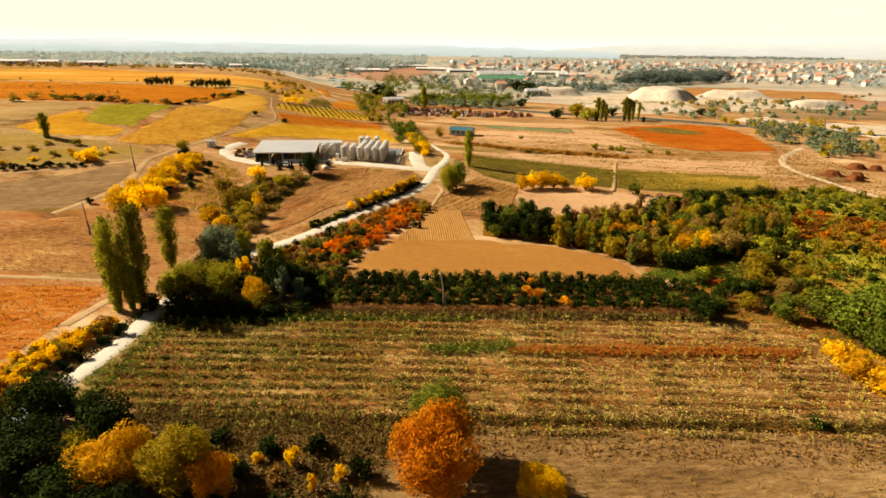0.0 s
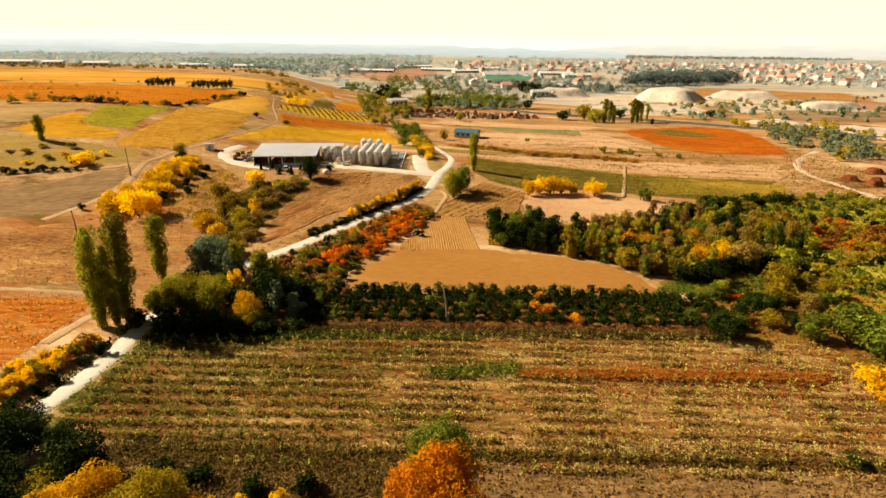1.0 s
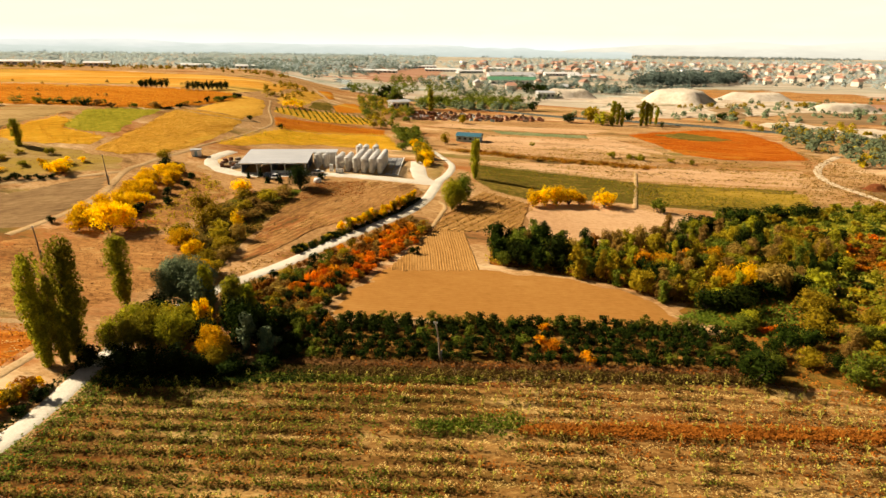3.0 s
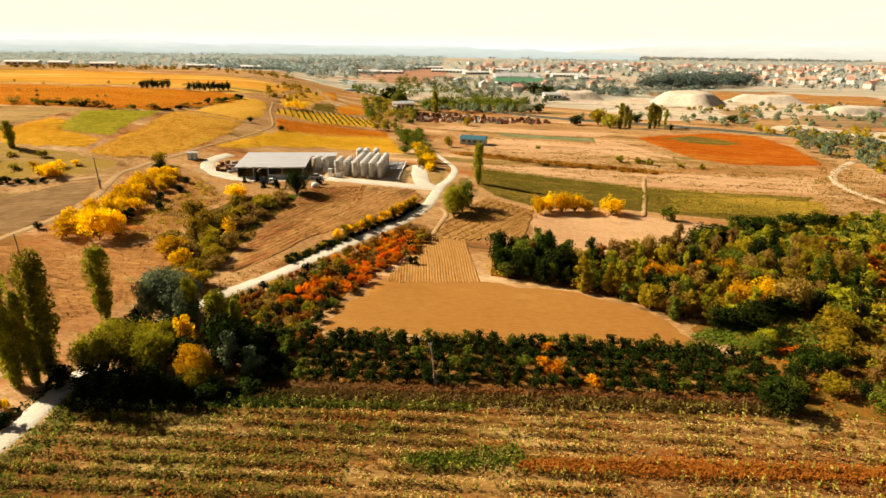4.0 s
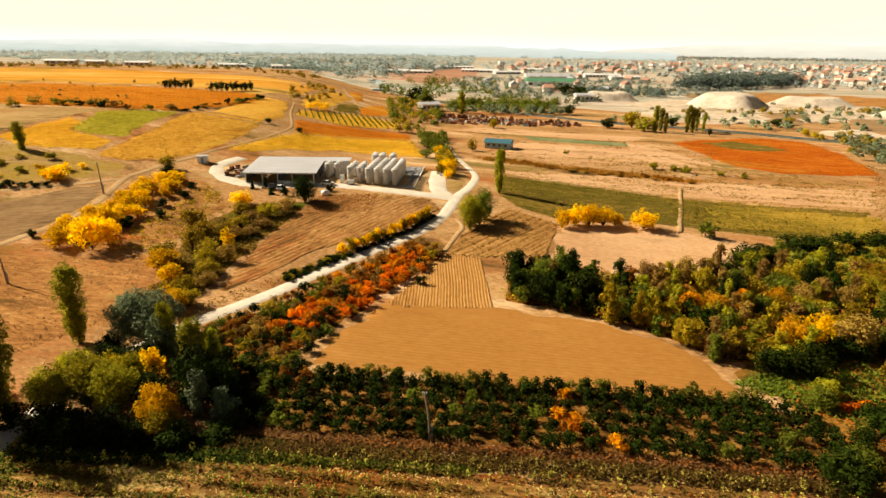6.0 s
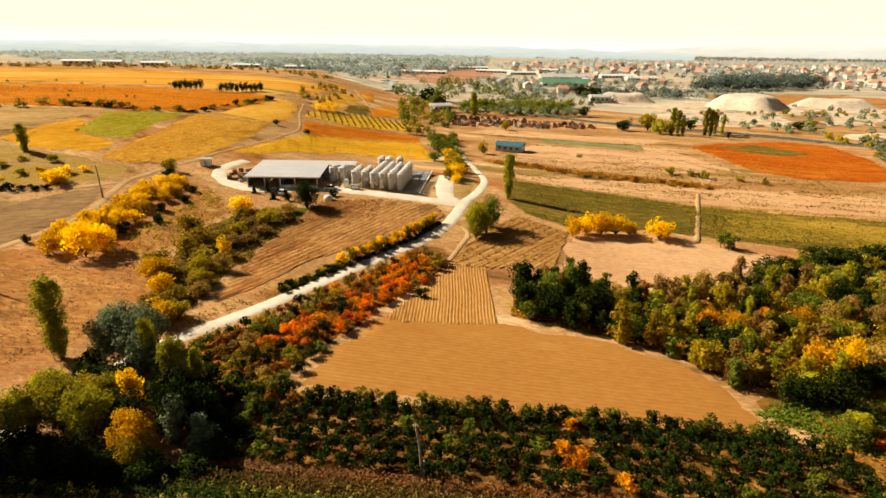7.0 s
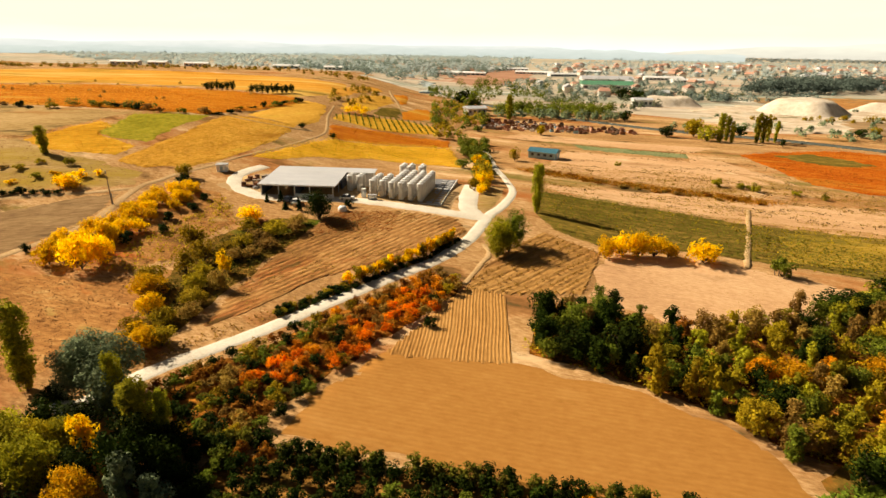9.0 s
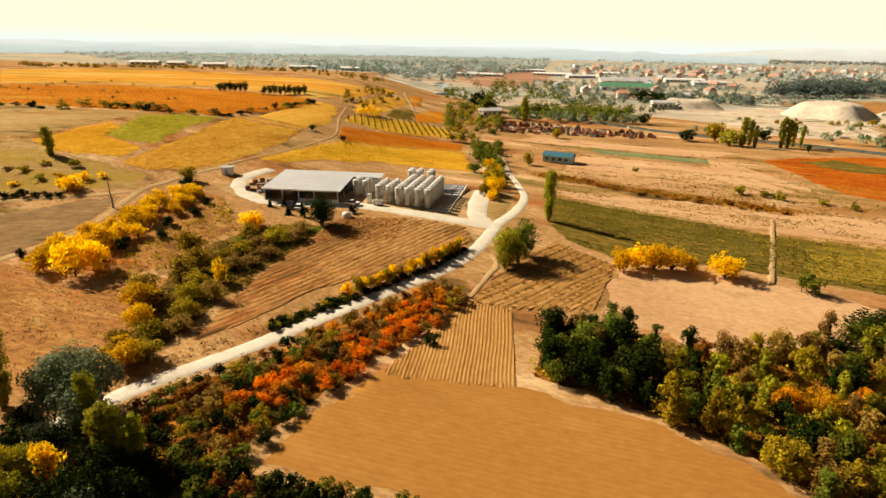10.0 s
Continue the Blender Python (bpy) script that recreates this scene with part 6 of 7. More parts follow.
def house(x, y, turn, s, tile):
    o = new("house")
    o.matrix_basis = pose(x, y, gz(x, y) + 0.3, 0, 0, turn) @ Matrix.Diagonal((s, s, s, 1))
    part("wall", boxes((-5, 5, -4, 4, -0.8, 5.4)), M_HOUSE, o)
    bm = bmesh.new()
    a = [bm.verts.new(p) for p in ((-5.6, -4.7, 5.2), (5.6, -4.7, 5.2), (4.0, 0, 8.0), (-4.0, 0, 8.0), (5.6, 4.7, 5.2), (-5.6, 4.7, 5.2))]
    bm.faces.new((a[0], a[1], a[2], a[3])), bm.faces.new((a[3], a[2], a[4], a[5])), bm.faces.new((a[1], a[4], a[2])), bm.faces.new((a[0], a[3], a[5])), bm.faces.new((a[0], a[5], a[4], a[1]))
    part("roof", bm, tile, o)
    for u in (-3.2, 0, 3.2):
        part("window", boxes((u - 0.6, u + 0.6, -4.06, -4.002, 1.2, 2.6)), M_GLASS, o)
    return tagged(o, "far village house with pale walls and a red tiled roof", "house", "houses of the village")


kin = [house(150, 1250, 10, 1.0, M_TILE), house(180, 1290, 60, 1.1, M_TILE), house(215, 1240, -20, 0.95, M_ROOF)]
tagged(kin[2], "far village house with pale walls and a grey roof")
TOWN = [(-20, 1150), (250, 1050), (420, 800), (640, 700), (1100, 900), (1900, 1700), (2000, 2900), (300, 2600), (-60, 1700)]
for i, (x, y) in enumerate(scatter([(-20, 1150), (250, 1050), (430, 840), (640, 740), (900, 900), (1500, 1500), (1500, 2100), (300, 1900), (-60, 1500)], 280, R, 14.0)):
    src = kin[(i * 7 % 10 > 7) * 2 + (i % 2 if i * 7 % 10 <= 7 else 0)]
    copy_thing(src, pose(x, y, gz(x, y) + 0.3, 0, 0, R.uniform(0, 360)) @ Matrix.Diagonal([R.uniform(0.9, 1.5) / src.scale[0]] * 3 + [1]))
for i, (x, y) in enumerate(scatter([(40, 640), (200, 660), (300, 820), (120, 1000), (-40, 900)], 14, R, 30.0)):
    src = kin[i % 3]
    copy_thing(src, pose(x, y, gz(x, y) + 0.3, 0, 0, R.uniform(0, 360)) @ Matrix.Diagonal([R.uniform(0.9, 1.3) / src.scale[0]] * 3 + [1]))


def far_woods(name, outline, count, hgt, tone, label, rng, size=3.0, per=26, up=0.8):
    """Woods far off: many clumped crowns in one object."""
    pts, nor = [], []
    for x, y in scatter(outline, count, rng):
        h = hgt * rng.uniform(0.6, 1.2)
        d = rng.normal(0, 1, (per, 3))
        d /= np.linalg.norm(d, axis=1, keepdims=True)
        d[:, 2] = np.abs(d[:, 2]) * 1.0
        pts.append(np.array([x, y, gz(x, y) + h * 0.25]) + d * np.array([h * 0.5, h * 0.5, h * 0.75]) * rng.uniform(0.6, 1.05, (per, 1)))
        # clumps turned skyward, which flattens their shading as haze would
        nor.append(d + np.array([0, 0, up]))
    ob = new(name, card_mesh(name, np.concatenate(pts), np.concatenate(nor), size, LEAF[tone], rng))
    return tagged(ob, label, "woods", kind="stuff")


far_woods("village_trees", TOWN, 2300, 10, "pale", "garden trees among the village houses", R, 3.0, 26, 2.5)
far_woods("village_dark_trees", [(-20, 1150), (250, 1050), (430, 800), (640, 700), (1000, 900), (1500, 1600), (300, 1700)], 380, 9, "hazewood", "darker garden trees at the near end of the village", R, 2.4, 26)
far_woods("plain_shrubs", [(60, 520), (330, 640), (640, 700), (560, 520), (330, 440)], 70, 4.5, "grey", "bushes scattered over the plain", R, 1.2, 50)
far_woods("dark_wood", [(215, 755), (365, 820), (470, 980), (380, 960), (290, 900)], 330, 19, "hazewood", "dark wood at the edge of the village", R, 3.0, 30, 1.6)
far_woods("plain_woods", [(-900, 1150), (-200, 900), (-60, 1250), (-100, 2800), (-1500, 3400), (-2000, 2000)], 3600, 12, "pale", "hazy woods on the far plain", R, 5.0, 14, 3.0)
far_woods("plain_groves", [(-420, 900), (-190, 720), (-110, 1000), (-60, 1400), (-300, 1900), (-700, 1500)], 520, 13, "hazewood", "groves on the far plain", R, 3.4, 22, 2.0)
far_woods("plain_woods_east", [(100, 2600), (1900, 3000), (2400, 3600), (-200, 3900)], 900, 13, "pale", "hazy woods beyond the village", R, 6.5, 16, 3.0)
far_woods("ridge_trees", [(-560, 560), (-300, 640), (-160, 540), (-170, 620), (-320, 720), (-640, 640)], 170, 5, "olive", "low trees behind the ridge", R, 1.6, 24)
far_woods("riverside_wood", [(-30, 455), (45, 470), (62, 520), (20, 545), (-30, 520)], 95, 9, "green", "dense riverside wood behind the scrapyard", R, 1.3, 90)
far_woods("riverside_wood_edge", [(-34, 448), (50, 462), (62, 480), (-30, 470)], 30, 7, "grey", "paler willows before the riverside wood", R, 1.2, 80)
far_woods("lower_trees", [(-50, 345), (-30, 330), (-28, 420), (-60, 560), (-110, 700), (-130, 690), (-80, 480), (-62, 400)], 85, 5.5, "green", "trees below the vineyards", R, 1.0, 80)
far_woods("lower_trees_autumn", [(-48, 335), (-32, 320), (-30, 420), (-60, 520), (-90, 520), (-66, 400)], 60, 5, "olive", "autumn trees below the vineyards", R, 0.9, 80)
far_woods("upper_road_trees", [(-34, 336), (-20, 336), (-15, 300), (-9.5, 252), (-14, 250), (-22, 285), (-28, 300)], 40, 5.0, "green", "dense trees beside the upper road", R, 0.7, 110)
far_woods("upper_road_bushes", [(-30, 330), (-20, 330), (-14, 290), (-8, 228), (-11, 226), (-19, 285)], 34, 3.2, "olive", "autumn bushes beside the upper road", R, 0.55, 90)
far_woods("river_scrub", [(174, 300), (176, 262), (186, 252), (240, 290), (262, 400), (186, 400)], 70, 4.5, "olive", "riverside scrub on sandy ground", R, 1.0, 80)
far_woods("river_scrub_grey", [(176, 268), (184, 256), (205, 264), (232, 312), (216, 380), (198, 378), (176, 318)], 110, 5.5, "grey", "grey willow scrub on sandy ground", R, 1.2, 50)
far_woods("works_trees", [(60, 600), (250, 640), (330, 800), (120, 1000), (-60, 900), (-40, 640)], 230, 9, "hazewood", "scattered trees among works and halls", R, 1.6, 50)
far_woods("slope_yellow_trees", [(-104, 356), (-92, 358), (-90, 370), (-102, 372)], 12, 4.5, "yellow", "yellow trees above the trellis rows", R, 0.8, 60)
far_woods("slope_trees", [(-125, 372), (-104, 372), (-98, 440), (-120, 500), (-140, 480)], 42, 4.0, "olive", "low trees on the upper slope", R, 0.9, 50)
far_woods("ridge_bushes", [(-330, 300), (-150, 300), (-135, 360), (-190, 420), (-330, 420)], 26, 2.2, "umber", "scattered low bushes in the ridge vineyards", R, 0.7, 40)
far_woods("scrub_bushes", SCRUB, 150, 2.2, "ygreen", "low scrub on the meadow", R, 0.5, 60)
far_woods("ridge_hedge_trees", [(-210, 274), (-196, 280), (-160, 280), (-160, 286), (-198, 287), (-212, 279)], 12, 3.6, "green", "low trees along the ridge hedge", R, 0.6, 90)
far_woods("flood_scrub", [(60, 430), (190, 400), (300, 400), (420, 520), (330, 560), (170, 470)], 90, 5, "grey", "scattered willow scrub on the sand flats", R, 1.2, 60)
far_woods("mound_bushes", [(150, 500), (240, 500), (340, 540), (330, 580), (250, 530), (160, 530)], 34, 5, "olive", "bushes at the foot of the gravel heaps", R, 1.1, 60)
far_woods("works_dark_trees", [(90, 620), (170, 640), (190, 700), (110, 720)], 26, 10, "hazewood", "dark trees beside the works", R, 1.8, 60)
far_woods("works_groves", [(-20, 560), (60, 520), (150, 640), (260, 720), (200, 760), (40, 720)], 60, 9, "grey", "groves round the gravel works", R, 1.6, 60)
far_woods("river_woods", [(-60, 580), (0, 610), (30, 760), (-80, 900), (-120, 760)], 90, 9, "green", "trees along the far river bank", R, 1.8, 30)

# clutter of the scrapyard by the river
for i, (x, y) in enumerate(scatter([(-32, 392), (60, 400), (58, 418), (-30, 442)], 130, R, 2.6)):
    mat = (M_RUSTY, M_RUSTY, M_WHITE, M_WOOD, M_TILE, M_BLUEW)[int(R.integers(0, 6))]
    w, d, h = R.uniform(1.2, 4.0), R.uniform(1.0, 2.2), R.uniform(0.7, 1.9)
    o = new("scrap_container")
    o.matrix_basis = pose(x, y, gz(x, y), 0, 0, R.uniform(-25, 25))
    part("body", boxes((-w / 2, w / 2, -d / 2, d / 2, 0, h), bevel=0.08), mat, o)
    part("load", boxes((-w * 0.35, w * 0.3, -d * 0.3, d * 0.3, h + 0.003, h + R.uniform(0.3, 0.9)), bevel=0.15), M_RUSTY, o)
    tagged(o, "rusty or painted container with scrap in a yard", "container", "containers in the scrapyard")

# ---- low growth in the fields ----
R2 = np.random.default_rng(23)
def wave_at(x, y, a, b, c):
    return math.sin(x * a + 1.3 * math.sin(y * b)) * math.sin(y * b + c) + 0.5 * math.sin(x * a * 2.7 + y * b * 1.9 + c)


crop_rows = [p for p in rows_in(CROP, 0, 2.4, 0.22, R2, 0.34)]
tufts("crop_thatch", [(p[0], p[1] + 1.15) for p in crop_rows if wave_at(*p, 0.21, 0.9, 1.0) + 0.026 * p[0] > -0.45 and p[1] < 90], 0.15, 4, 0.27, "thatch", "pale straw lying between the crop rows", R2, 0.26, up=3.0, sway=0.25)
tufts("crop_weeds", [p for p in crop_rows if wave_at(*p, 0.36, 1.3, 0.2) - 0.026 * p[0] > -0.40], 0.6, 7, 0.26, "weed", "olive-brown weeds along the crop rows", R2, 0.27, up=1.4, sway=0.35)
tufts("crop_dry_grass", [p for p in rows_in(CROP, 0, 1.2, 0.6, R2, 0.35) if wave_at(*p, 0.5, 0.8, 0.4) > 0.0], 0.35, 5, 0.25, "dry", "dry grass tufts along the crop rows", R2, 0.26, up=2.0, sway=0.3)
tufts("crop_rusty_weeds", [p for p in rows_in(CROP, 0, 1.2, 0.5, R2, 0.3) if wave_at(*p, 0.19, 0.6, 2.4) > 0.48], 0.5, 6, 0.25, "redweed", "rusty weeds between the crop rows", R2, 0.3, up=1.4, sway=0.35)
tufts("crop_plants", [p for p in rows_in(CROP, 0, 2.4, 1.5, R2, 0.42) if wave_at(*p, 0.33, 0.7, 0.7) > -0.75 and R2.random() < 0.85], 1.5, 20, 0.27, "stalk", "upright young plants in rows", R2, 0.17, up=0.1)
tufts("crop_green_plants", [p for p in rows_in(CROP, 0, 2.4, 1.0, R2, 0.4) if wave_at(*p, 0.17, 0.40, 1.9) - 0.018 * p[0] > 0.50], 0.9, 11, 0.27, "grass", "green weeds along the crop rows", R2, 0.26, up=0.5)
tufts("crop_low_green", [p for p in scatter([(-50, 67), (-49, 88), (-20, 90), (-2, 86), (-10, 76), (4, 66), (-20, 60), (-40, 62)], 4000, R2) if wave_at(*p, 0.22, 0.7, 0.9) > -0.25], 0.35, 4, 0.25, "grass", "low green weeds in the crop", R2, 0.3, up=1.6, sway=0.3)
tufts("crop_loose_straw", [p for p in scatter([(0, 60), (8, 78), (22, 90), (64, 90), (66, 70), (60, 59)], 6500, R2) if wave_at(*p, 0.25, 2.6, 0.4) > 0.05], 0.12, 4, 0.28, "straw", "loose pale straw lying in the crop", R2, 0.3, up=3.0, sway=0.2)
tufts("crop_edge_straw", scatter([(8, 63.2), (66, 63.6), (66, 64.8), (8, 64.4)], 1500, R2), 0.12, 4, 0.28, "straw", "pale strip of straw along the crop edge", R2, 0.3, up=3.0, sway=0.2)
tufts("crop_edge_weeds", scatter([(-40, 60.4), (66, 60.8), (66, 62.6), (-40, 62.2)], 2600, R2), 0.6, 5, 0.28, "weed", "dark weeds along the crop edge", R2, 0.35, up=1.2, sway=0.3)
tufts("red_weeds", scatter([(12, 80.3), (29, 81.6), (60, 81.6), (58, 79.6), (29, 79.0), (11, 78.9)], 4200, R2), 0.8, 5, 0.22, "redweed", "strip of rusty red weeds in the crop", R2, 0.3, up=1.2, sway=0.3)
tufts("red_weeds_loose", scatter([(14, 86), (60, 87), (62, 74), (20, 74)], 500, R2), 0.5, 5, 0.26, "redweed", "scattered rusty weeds in the crop", R2, 0.4)
tufts("green_weeds", scatter([(-4, 80), (11, 83.0), (13, 80), (0, 78)], 420, R2), 1.0, 6, 0.26, "grass", "patch of green weeds in the crop", R2, 0.35)
tufts("verge_grass", [(p[0] + R2.uniform(1.9, 6.5), p[1] + R2.uniform(-1, 1)) for p in road_line for _ in range(60) if 62 < p[1] < 95], 0.4, 3, 0.32, "grass", "green grass along the road", R2, up=1.4, sway=0.3)
tufts("verge_grass_west", [(p[0] - R2.uniform(1.8, 3.2), p[1] + R2.uniform(-1, 1)) for p in road_line for _ in range(14) if 62 < p[1] < 95], 0.5, 2, 0.42, "dark", "dark grass beside the hedge", R2)
# dark leaves on this strip stand for the shadow of the thicket
tufts("field_corner_grass", scatter([(-50, 86), (-18, 90), (-18, 94), (-50, 92)], 2600, R2), 0.6, 4, 0.32, "dark", "field corner grass coloured dark for tree shade", R2, up=1.2, sway=0.3)
tufts("field_edge_green", scatter([(-30, 89.4), (6, 90.4), (6, 91.6), (-30, 91.2)], 900, R2), 0.5, 4, 0.28, "grass", "green grass along the field edge", R2)
tufts("field_edge_weeds", scatter([(-26, 91.2), (48, 92), (50, 94), (-26, 93.4)], 2400, R2), 0.8, 5, 0.28, "weed", "dark weeds between field and orchard", R2, 0.35, up=1.2, sway=0.3)
tufts("field_edge_plants", scatter([(-10, 91), (48, 91.6), (48, 93.4), (-10, 92.8)], 160, R2), 1.3, 12, 0.25, "stalk", "upright plants between field and orchard", R2, 0.14, up=0.1)
tufts("field_edge_dry", scatter([(-24, 93.6), (52, 94.2), (52, 95.8), (-24, 95.2)], 2200, R2), 0.9, 4, 0.28, "dry", "dry brown grass at the orchard foot", R2, 0.3, up=1.4, sway=0.3)
tufts("field_edge_rust", scatter([(-12, 93.8), (52, 94.4), (52, 95.6), (-12, 95.0)], 450, R2), 0.9, 4, 0.28, "redweed", "rusty weeds at the orchard foot", R2, 0.3, up=0.4)
tufts("near_weeds", scatter([(-41, 62), (60, 60), (60, 40), (-40, 40)], 1500, R2), 0.4, 8, 0.17, "brown", "dry brown weeds on bare earth", R2, 0.25)
tufts("near_grass", scatter([(-41, 64), (-5, 61), (-8, 44), (-40, 44)], 5200, R2), 0.8, 5, 0.27, "weed", "dark weeds on bare earth", R2, 0.3, up=1.0, sway=0.4)
tufts("near_dry_grass", scatter([(-38, 66), (66, 64), (66, 54), (-38, 56)], 2600, R2), 0.4, 4, 0.3, "dry", "dry grass beside the crop", R2, 0.3, up=1.2)
tufts("brown_grass", scatter([(-110, 140), (-76, 147), (-56, 148), (-58, 122), (-68, 108), (-108, 109)], 2800, R2), 0.22, 3, 0.26, "dry", "dry brown grass tufts", R2, up=1.4, sway=0.35)
tufts("slope_grass", scatter([(-100, 147), (-60, 150), (-66, 182), (-82, 200), (-98, 204)], 1800, R2), 0.25, 3, 0.28, "dry", "dry grass on the slope", R2, up=1.4)
tufts("slope_shrubs", scatter([(-84, 150), (-66, 150), (-66, 182), (-80, 198)], 260, R2), 0.8, 6, 0.42, "olive", "small shrubs on the dry slope", R2, 0.5)
tufts("fallow_shrubs", scatter([(-260, 184), (-176, 224), (-115, 206), (-118, 192), (-200, 152)], 1200, R2), 0.15, 4, 0.5, "dry", "dry tufts on fallow grass", R2, 0.9, up=2.6, sway=0.28)
tufts("rough_weeds", scatter([(49, 97), (52, 116), (64, 124), (90, 134), (96, 96), (68, 80)], 2600, R2), 0.6, 3, 0.34, "redweed", "rusty weeds on the rough meadow", R2, up=1.4, sway=0.3)
tufts("thicket_foot_grass", scatter([(44, 114), (50, 117.5), (62, 118.5), (63, 114), (52, 110.5)], 1200, R2), 0.5, 3, 0.36, "grass", "bright green grass below the trees", R2, up=1.6, sway=0.3)
tufts("rough_grass", scatter([(46, 112), (52, 120), (64, 126), (80, 118), (60, 104)], 1500, R2), 0.7, 3, 0.42, "grass", "bright green grass below the trees", R2)
tufts("vine_red_rows", [p for p in rows_in(REDVINE, 4, 2.4, 0.55, R2, 0.4) if wave_at(*p, 0.23, 0.5, 0.6) > -0.35], 0.9, 6, 0.32, "vorange", "rows of red-orange vines", R2, 0.4, up=0.9, sway=0.45)
tufts("vine_red_gaps", [p for p in rows_in(REDVINE, 4, 2.4, 0.7, R2, 0.5) if wave_at(*p, 0.23, 0.5, 0.6) < -0.1], 0.25, 4, 0.34, "straw", "dry straw where vines are missing", R2, 0.5, up=2.6, sway=0.28)
tufts("vine_green_rows", [p for p in rows_in(GREENVINE, -14, 2.4, 0.8, R2, 0.2) if math.sin(p[0] * 0.06 + p[1] * 0.11) > (-0.9 if p[0] < 62 else 0.3)], 1.2, 5, 0.5, "vinedark", "rows of dark green vines", R2, 0.3, up=2.6, sway=0.28)
tufts("vine_green_tips", [p for p in rows_in(GREENVINE, -14, 2.4, 1.0, R2, 0.3) if R2.random() < (0.12 if p[0] < 62 else 0.75)], 1.3, 3, 0.45, "olive", "yellowing tips of the vine rows", R2, 0.3)
tufts("vine_yellow_rows", rows_in(YELLOWVINE, 20, 2.3, 0.9, R2, 0.2), 1.5, 8, 0.36, "vgold", "rows of golden vines behind the cellar", R2, 0.3, up=2.6, sway=0.28)
tufts("vine_yellow_leaves", [p for p in rows_in(YELLOWVINE, 20, 2.3, 1.1, R2, 0.3) if wave_at(*p, 0.09, 0.2, 0.4) > -0.1], 1.6, 5, 0.34, "olive", "yellow-green leaves in the golden vines", R2, 0.35, up=0.8)
tufts("vine_red_band", rows_in(REDBAND, 20, 2.4, 1.0, R2, 0.2), 1.3, 4, 0.55, "vred", "rows of red-brown vines", R2, 0.3, up=2.6, sway=0.28)
tufts("trellis_rows", rows_in(VINEROWS, 112, 3.4, 0.9, R2, 0.12), 1.6, 4, 0.6, "green", "separate trellised vine rows", R2, 0.2)
tufts("vine_orange_small", rows_in(ORANGESMALL, 30, 2.4, 1.0, R2, 0.3), 1.2, 8, 0.38, "vamber", "rows of orange vines on the hillside", R2, 0.3, up=2.6, sway=0.28)
tufts("vine_green_hill", rows_in(GREENHILL, 30, 2.4, 1.0, R2, 0.3), 1.1, 8, 0.36, "vgreen", "rows of yellow-green vines on the hillside", R2, 0.3, up=2.6, sway=0.28)
tufts("vine_orange_ridge", rows_in(ORANGEBIG, 8, 3.0, 1.8, R2, 0.3), 1.2, 3, 0.8, "vorange", "rows of orange vines on the ridge", R2, 0.4, up=2.6, sway=0.28)
tufts("vine_red_field", [p for p in rows_in(REDFIELD, -30, 2.6, 1.4, R2, 0.3) if not inside([(114, 350), (136, 363), (150, 350), (156, 335), (137, 327), (123, 335)], *p)], 0.8, 3, 0.7, "vred", "rows of deep red crop", R2, 0.4, up=2.6, sway=0.28)
tufts("gold_grass", scatter(GOLDHILL, 5200, R2), 0.5, 3, 0.34, "vgold", "golden dry grass tufts", R2, up=2.6, sway=0.28)
tufts("stubble_heaps", [p for p in rows_in(STUBBLE, 55, 2.5, 1.9, R2, 0.22) if R2.random() < 0.8], 0.75, 26, 0.26, "brown", "dry brown plant heaps in rows", R2, 0.25)
tufts("stubble_straw", rows_in(STUBBLE, 55, 1.25, 0.8, R2, 0.2), 0.3, 3, 0.26, "dry", "dry straw between the plant heaps", R2, 0.3, up=1.5)
tufts("till_stubble", [p for p in rows_in(TILL, 62, 1.3, 0.5, R2, 0.3) if wave_at(*p, 0.2, 0.23, 0.5) > -0.2], 0.3, 4, 0.24, "dry", "dry stubble on the tilled field", R2, 0.2, up=1.4, sway=0.35)
tufts("till_weeds", [p for p in rows_in(TILL, 62, 1.5, 0.9, R2, 0.3) if wave_at(*p, 0.3, 0.31, 1.5) > 0.2], 0.4, 6, 0.24, "umber", "brown weeds on the tilled field", R2, 0.25, up=0.8, sway=0.4)
tufts("till_red_weeds", scatter([(-46, 192), (-28, 197), (-26, 184), (-44, 178)], 420, R2), 0.4, 5, 0.26, "redweed", "reddish weeds at the top of the tilled field", R2, 0.3, up=0.9)
tufts("red_vine_band", scatter([(86, 150), (93, 172), (106, 168), (140, 150), (128, 116), (100, 132)], 2400, R2), 1.0, 5, 0.4, "rust", "band of rusty vines across the meadow", R2, 0.5, up=0.9)
tufts("meadow_grass", scatter(SCRUB, 5200, R2), 0.6, 2, 0.5, "grass", "tall green meadow grass", R2)
tufts("thicket_undergrowth", scatter(THICKET, 2600, R2), 1.4, 3, 0.45, "olive", "undergrowth of the thicket", R2)
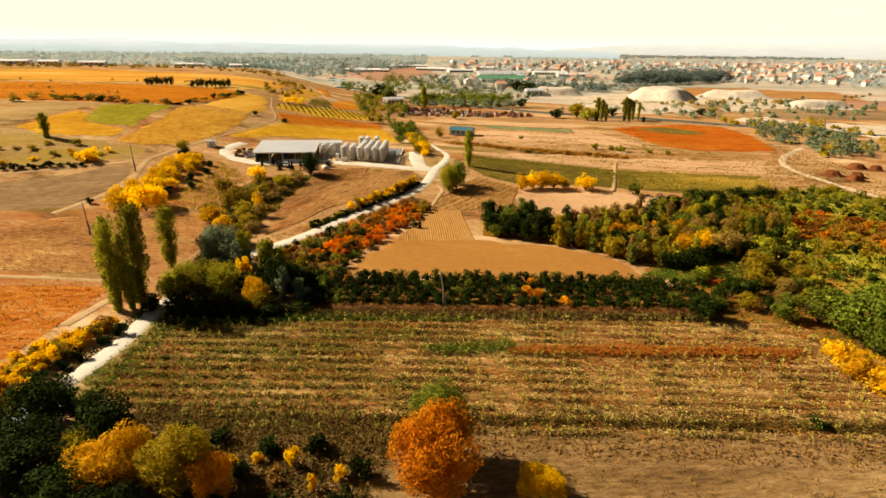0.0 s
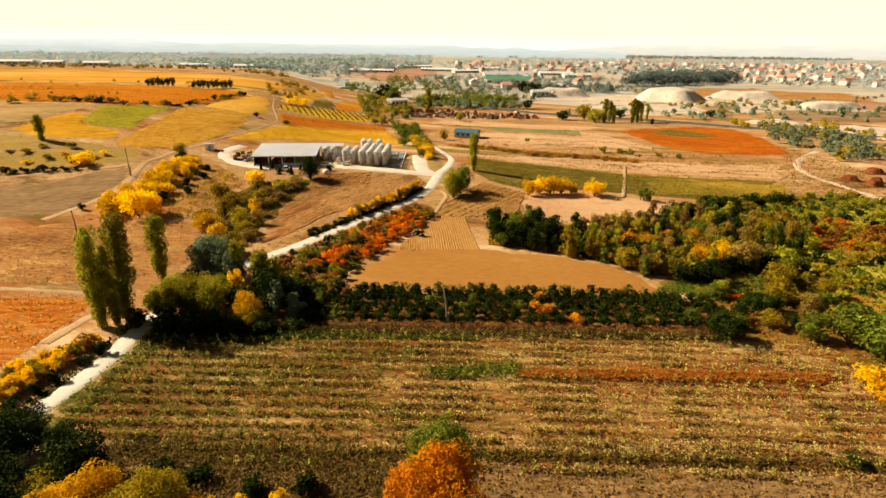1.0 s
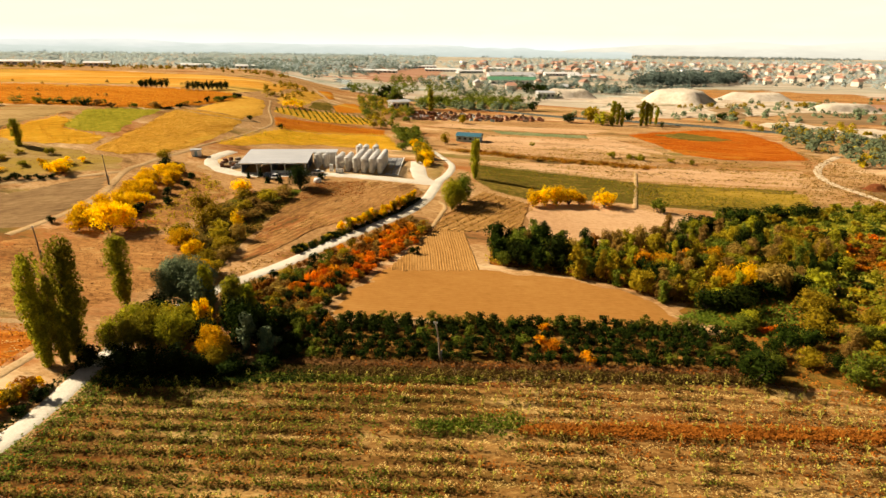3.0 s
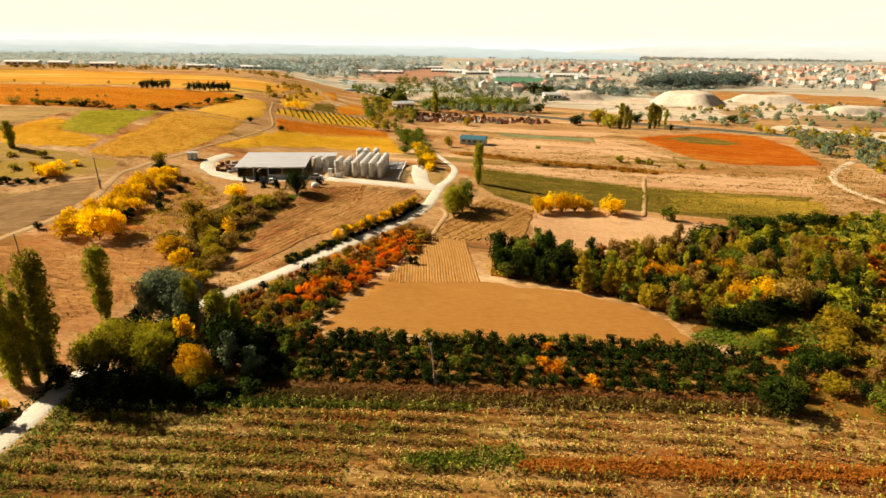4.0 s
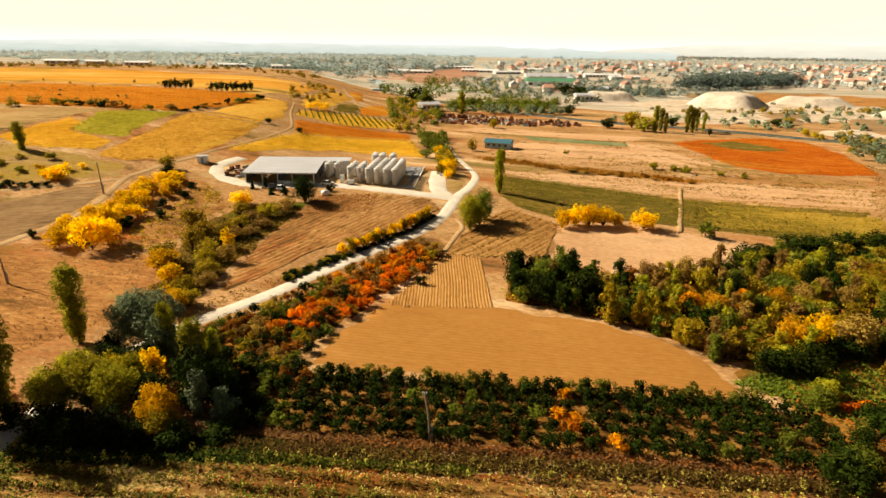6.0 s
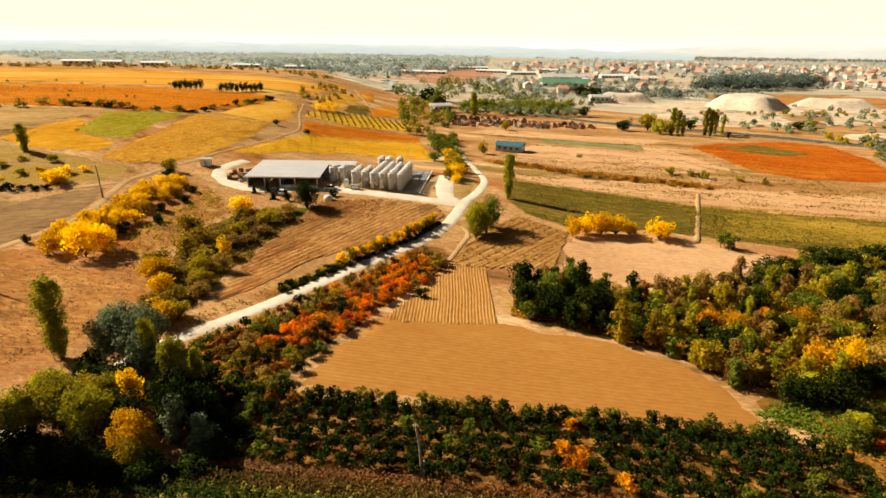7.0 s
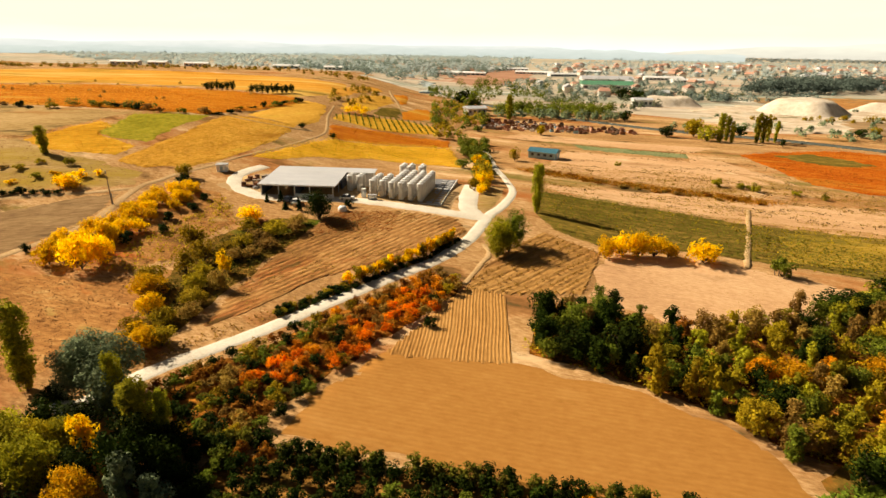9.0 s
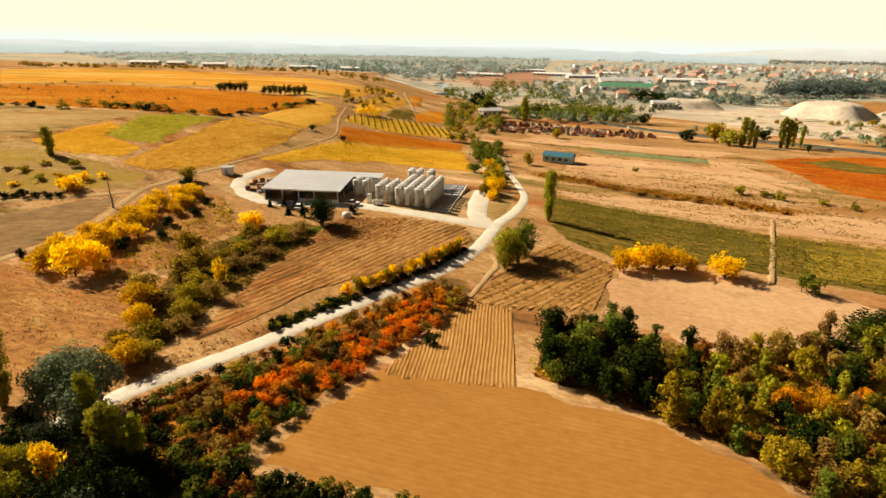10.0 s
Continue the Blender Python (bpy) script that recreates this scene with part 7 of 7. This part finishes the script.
tufts("land_grass", scatter([(8, 268), (60, 258), (120, 245), (150, 262), (100, 282), (20, 300)], 2600, R2), 0.4, 2, 0.5, "dry", "dry pale grass between fields", R2, up=2.6, sway=0.28)
tufts("road_bank_grass", [(p[0] - R2.uniform(2.4, 6), p[1] + R2.uniform(-1, 2)) for p in road_line for _ in range(10) if 118 < p[1] < 190], 0.5, 2, 0.38, "brown", "dry grass on the road bank", R2)
tufts("bank_brambles", scatter([(-66, 170), (-58, 184), (-46, 185), (-48, 168), (-50, 150), (-50, 130), (-55, 126), (-61, 140), (-64, 152)], 1100, R2), 0.8, 4, 0.34, "vinedark", "brambles on the rough bank", R2, 0.5)
tufts("bank_shade_shrubs", scatter([(-62, 170), (-56, 182), (-50, 170), (-51, 150), (-54, 135), (-60, 150)], 260, R2), 1.3, 5, 0.36, "dark", "dark shrubs on the rough bank", R2, 0.5)
tufts("rust_hedge", [(p.x + R2.normal(0, 2.0), p.y + R2.normal(0, 2.2)) for p in curve_of([(0, 283), (30, 269), (55, 262), (84, 253)], 0.5) for _ in range(9)], 1.0, 4, 0.42, "rust", "low rusty weeds along a field edge", R2, 0.4, up=0.8)
tufts("land_weeds", [p for p in scatter([(8, 246), (66, 232), (130, 224), (148, 252), (100, 285), (60, 300), (10, 305)], 7000, R2) if wave_at(*p, 0.10, 0.42, 0.3) > 0.0], 0.35, 4, 0.34, "umber", "brown weeds on dry grassland", R2, 0.4, up=0.9)
tufts("land_dark_weeds", [p for p in scatter([(8, 250), (66, 234), (130, 226), (148, 252), (100, 340), (60, 360), (-4, 380), (4, 300)], 3600, R2) if wave_at(*p, 0.07, 0.30, 1.3) > 0.35], 0.5, 4, 0.38, "weed", "dark weeds on dry grassland", R2, 0.5, up=0.9)
tufts("east_weeds", scatter([(110, 190), (128, 222), (146, 250), (170, 300), (176, 262), (165, 200), (150, 176)], 1500, R2), 0.5, 4, 0.4, "umber", "dry weeds beside the winding track", R2, 0.5, up=0.9)
tufts("pale_field_weeds", scatter(PALE, 420, R2), 0.15, 4, 0.24, "dry", "few dry tufts on the pale field", R2, 0.3, up=1.4)
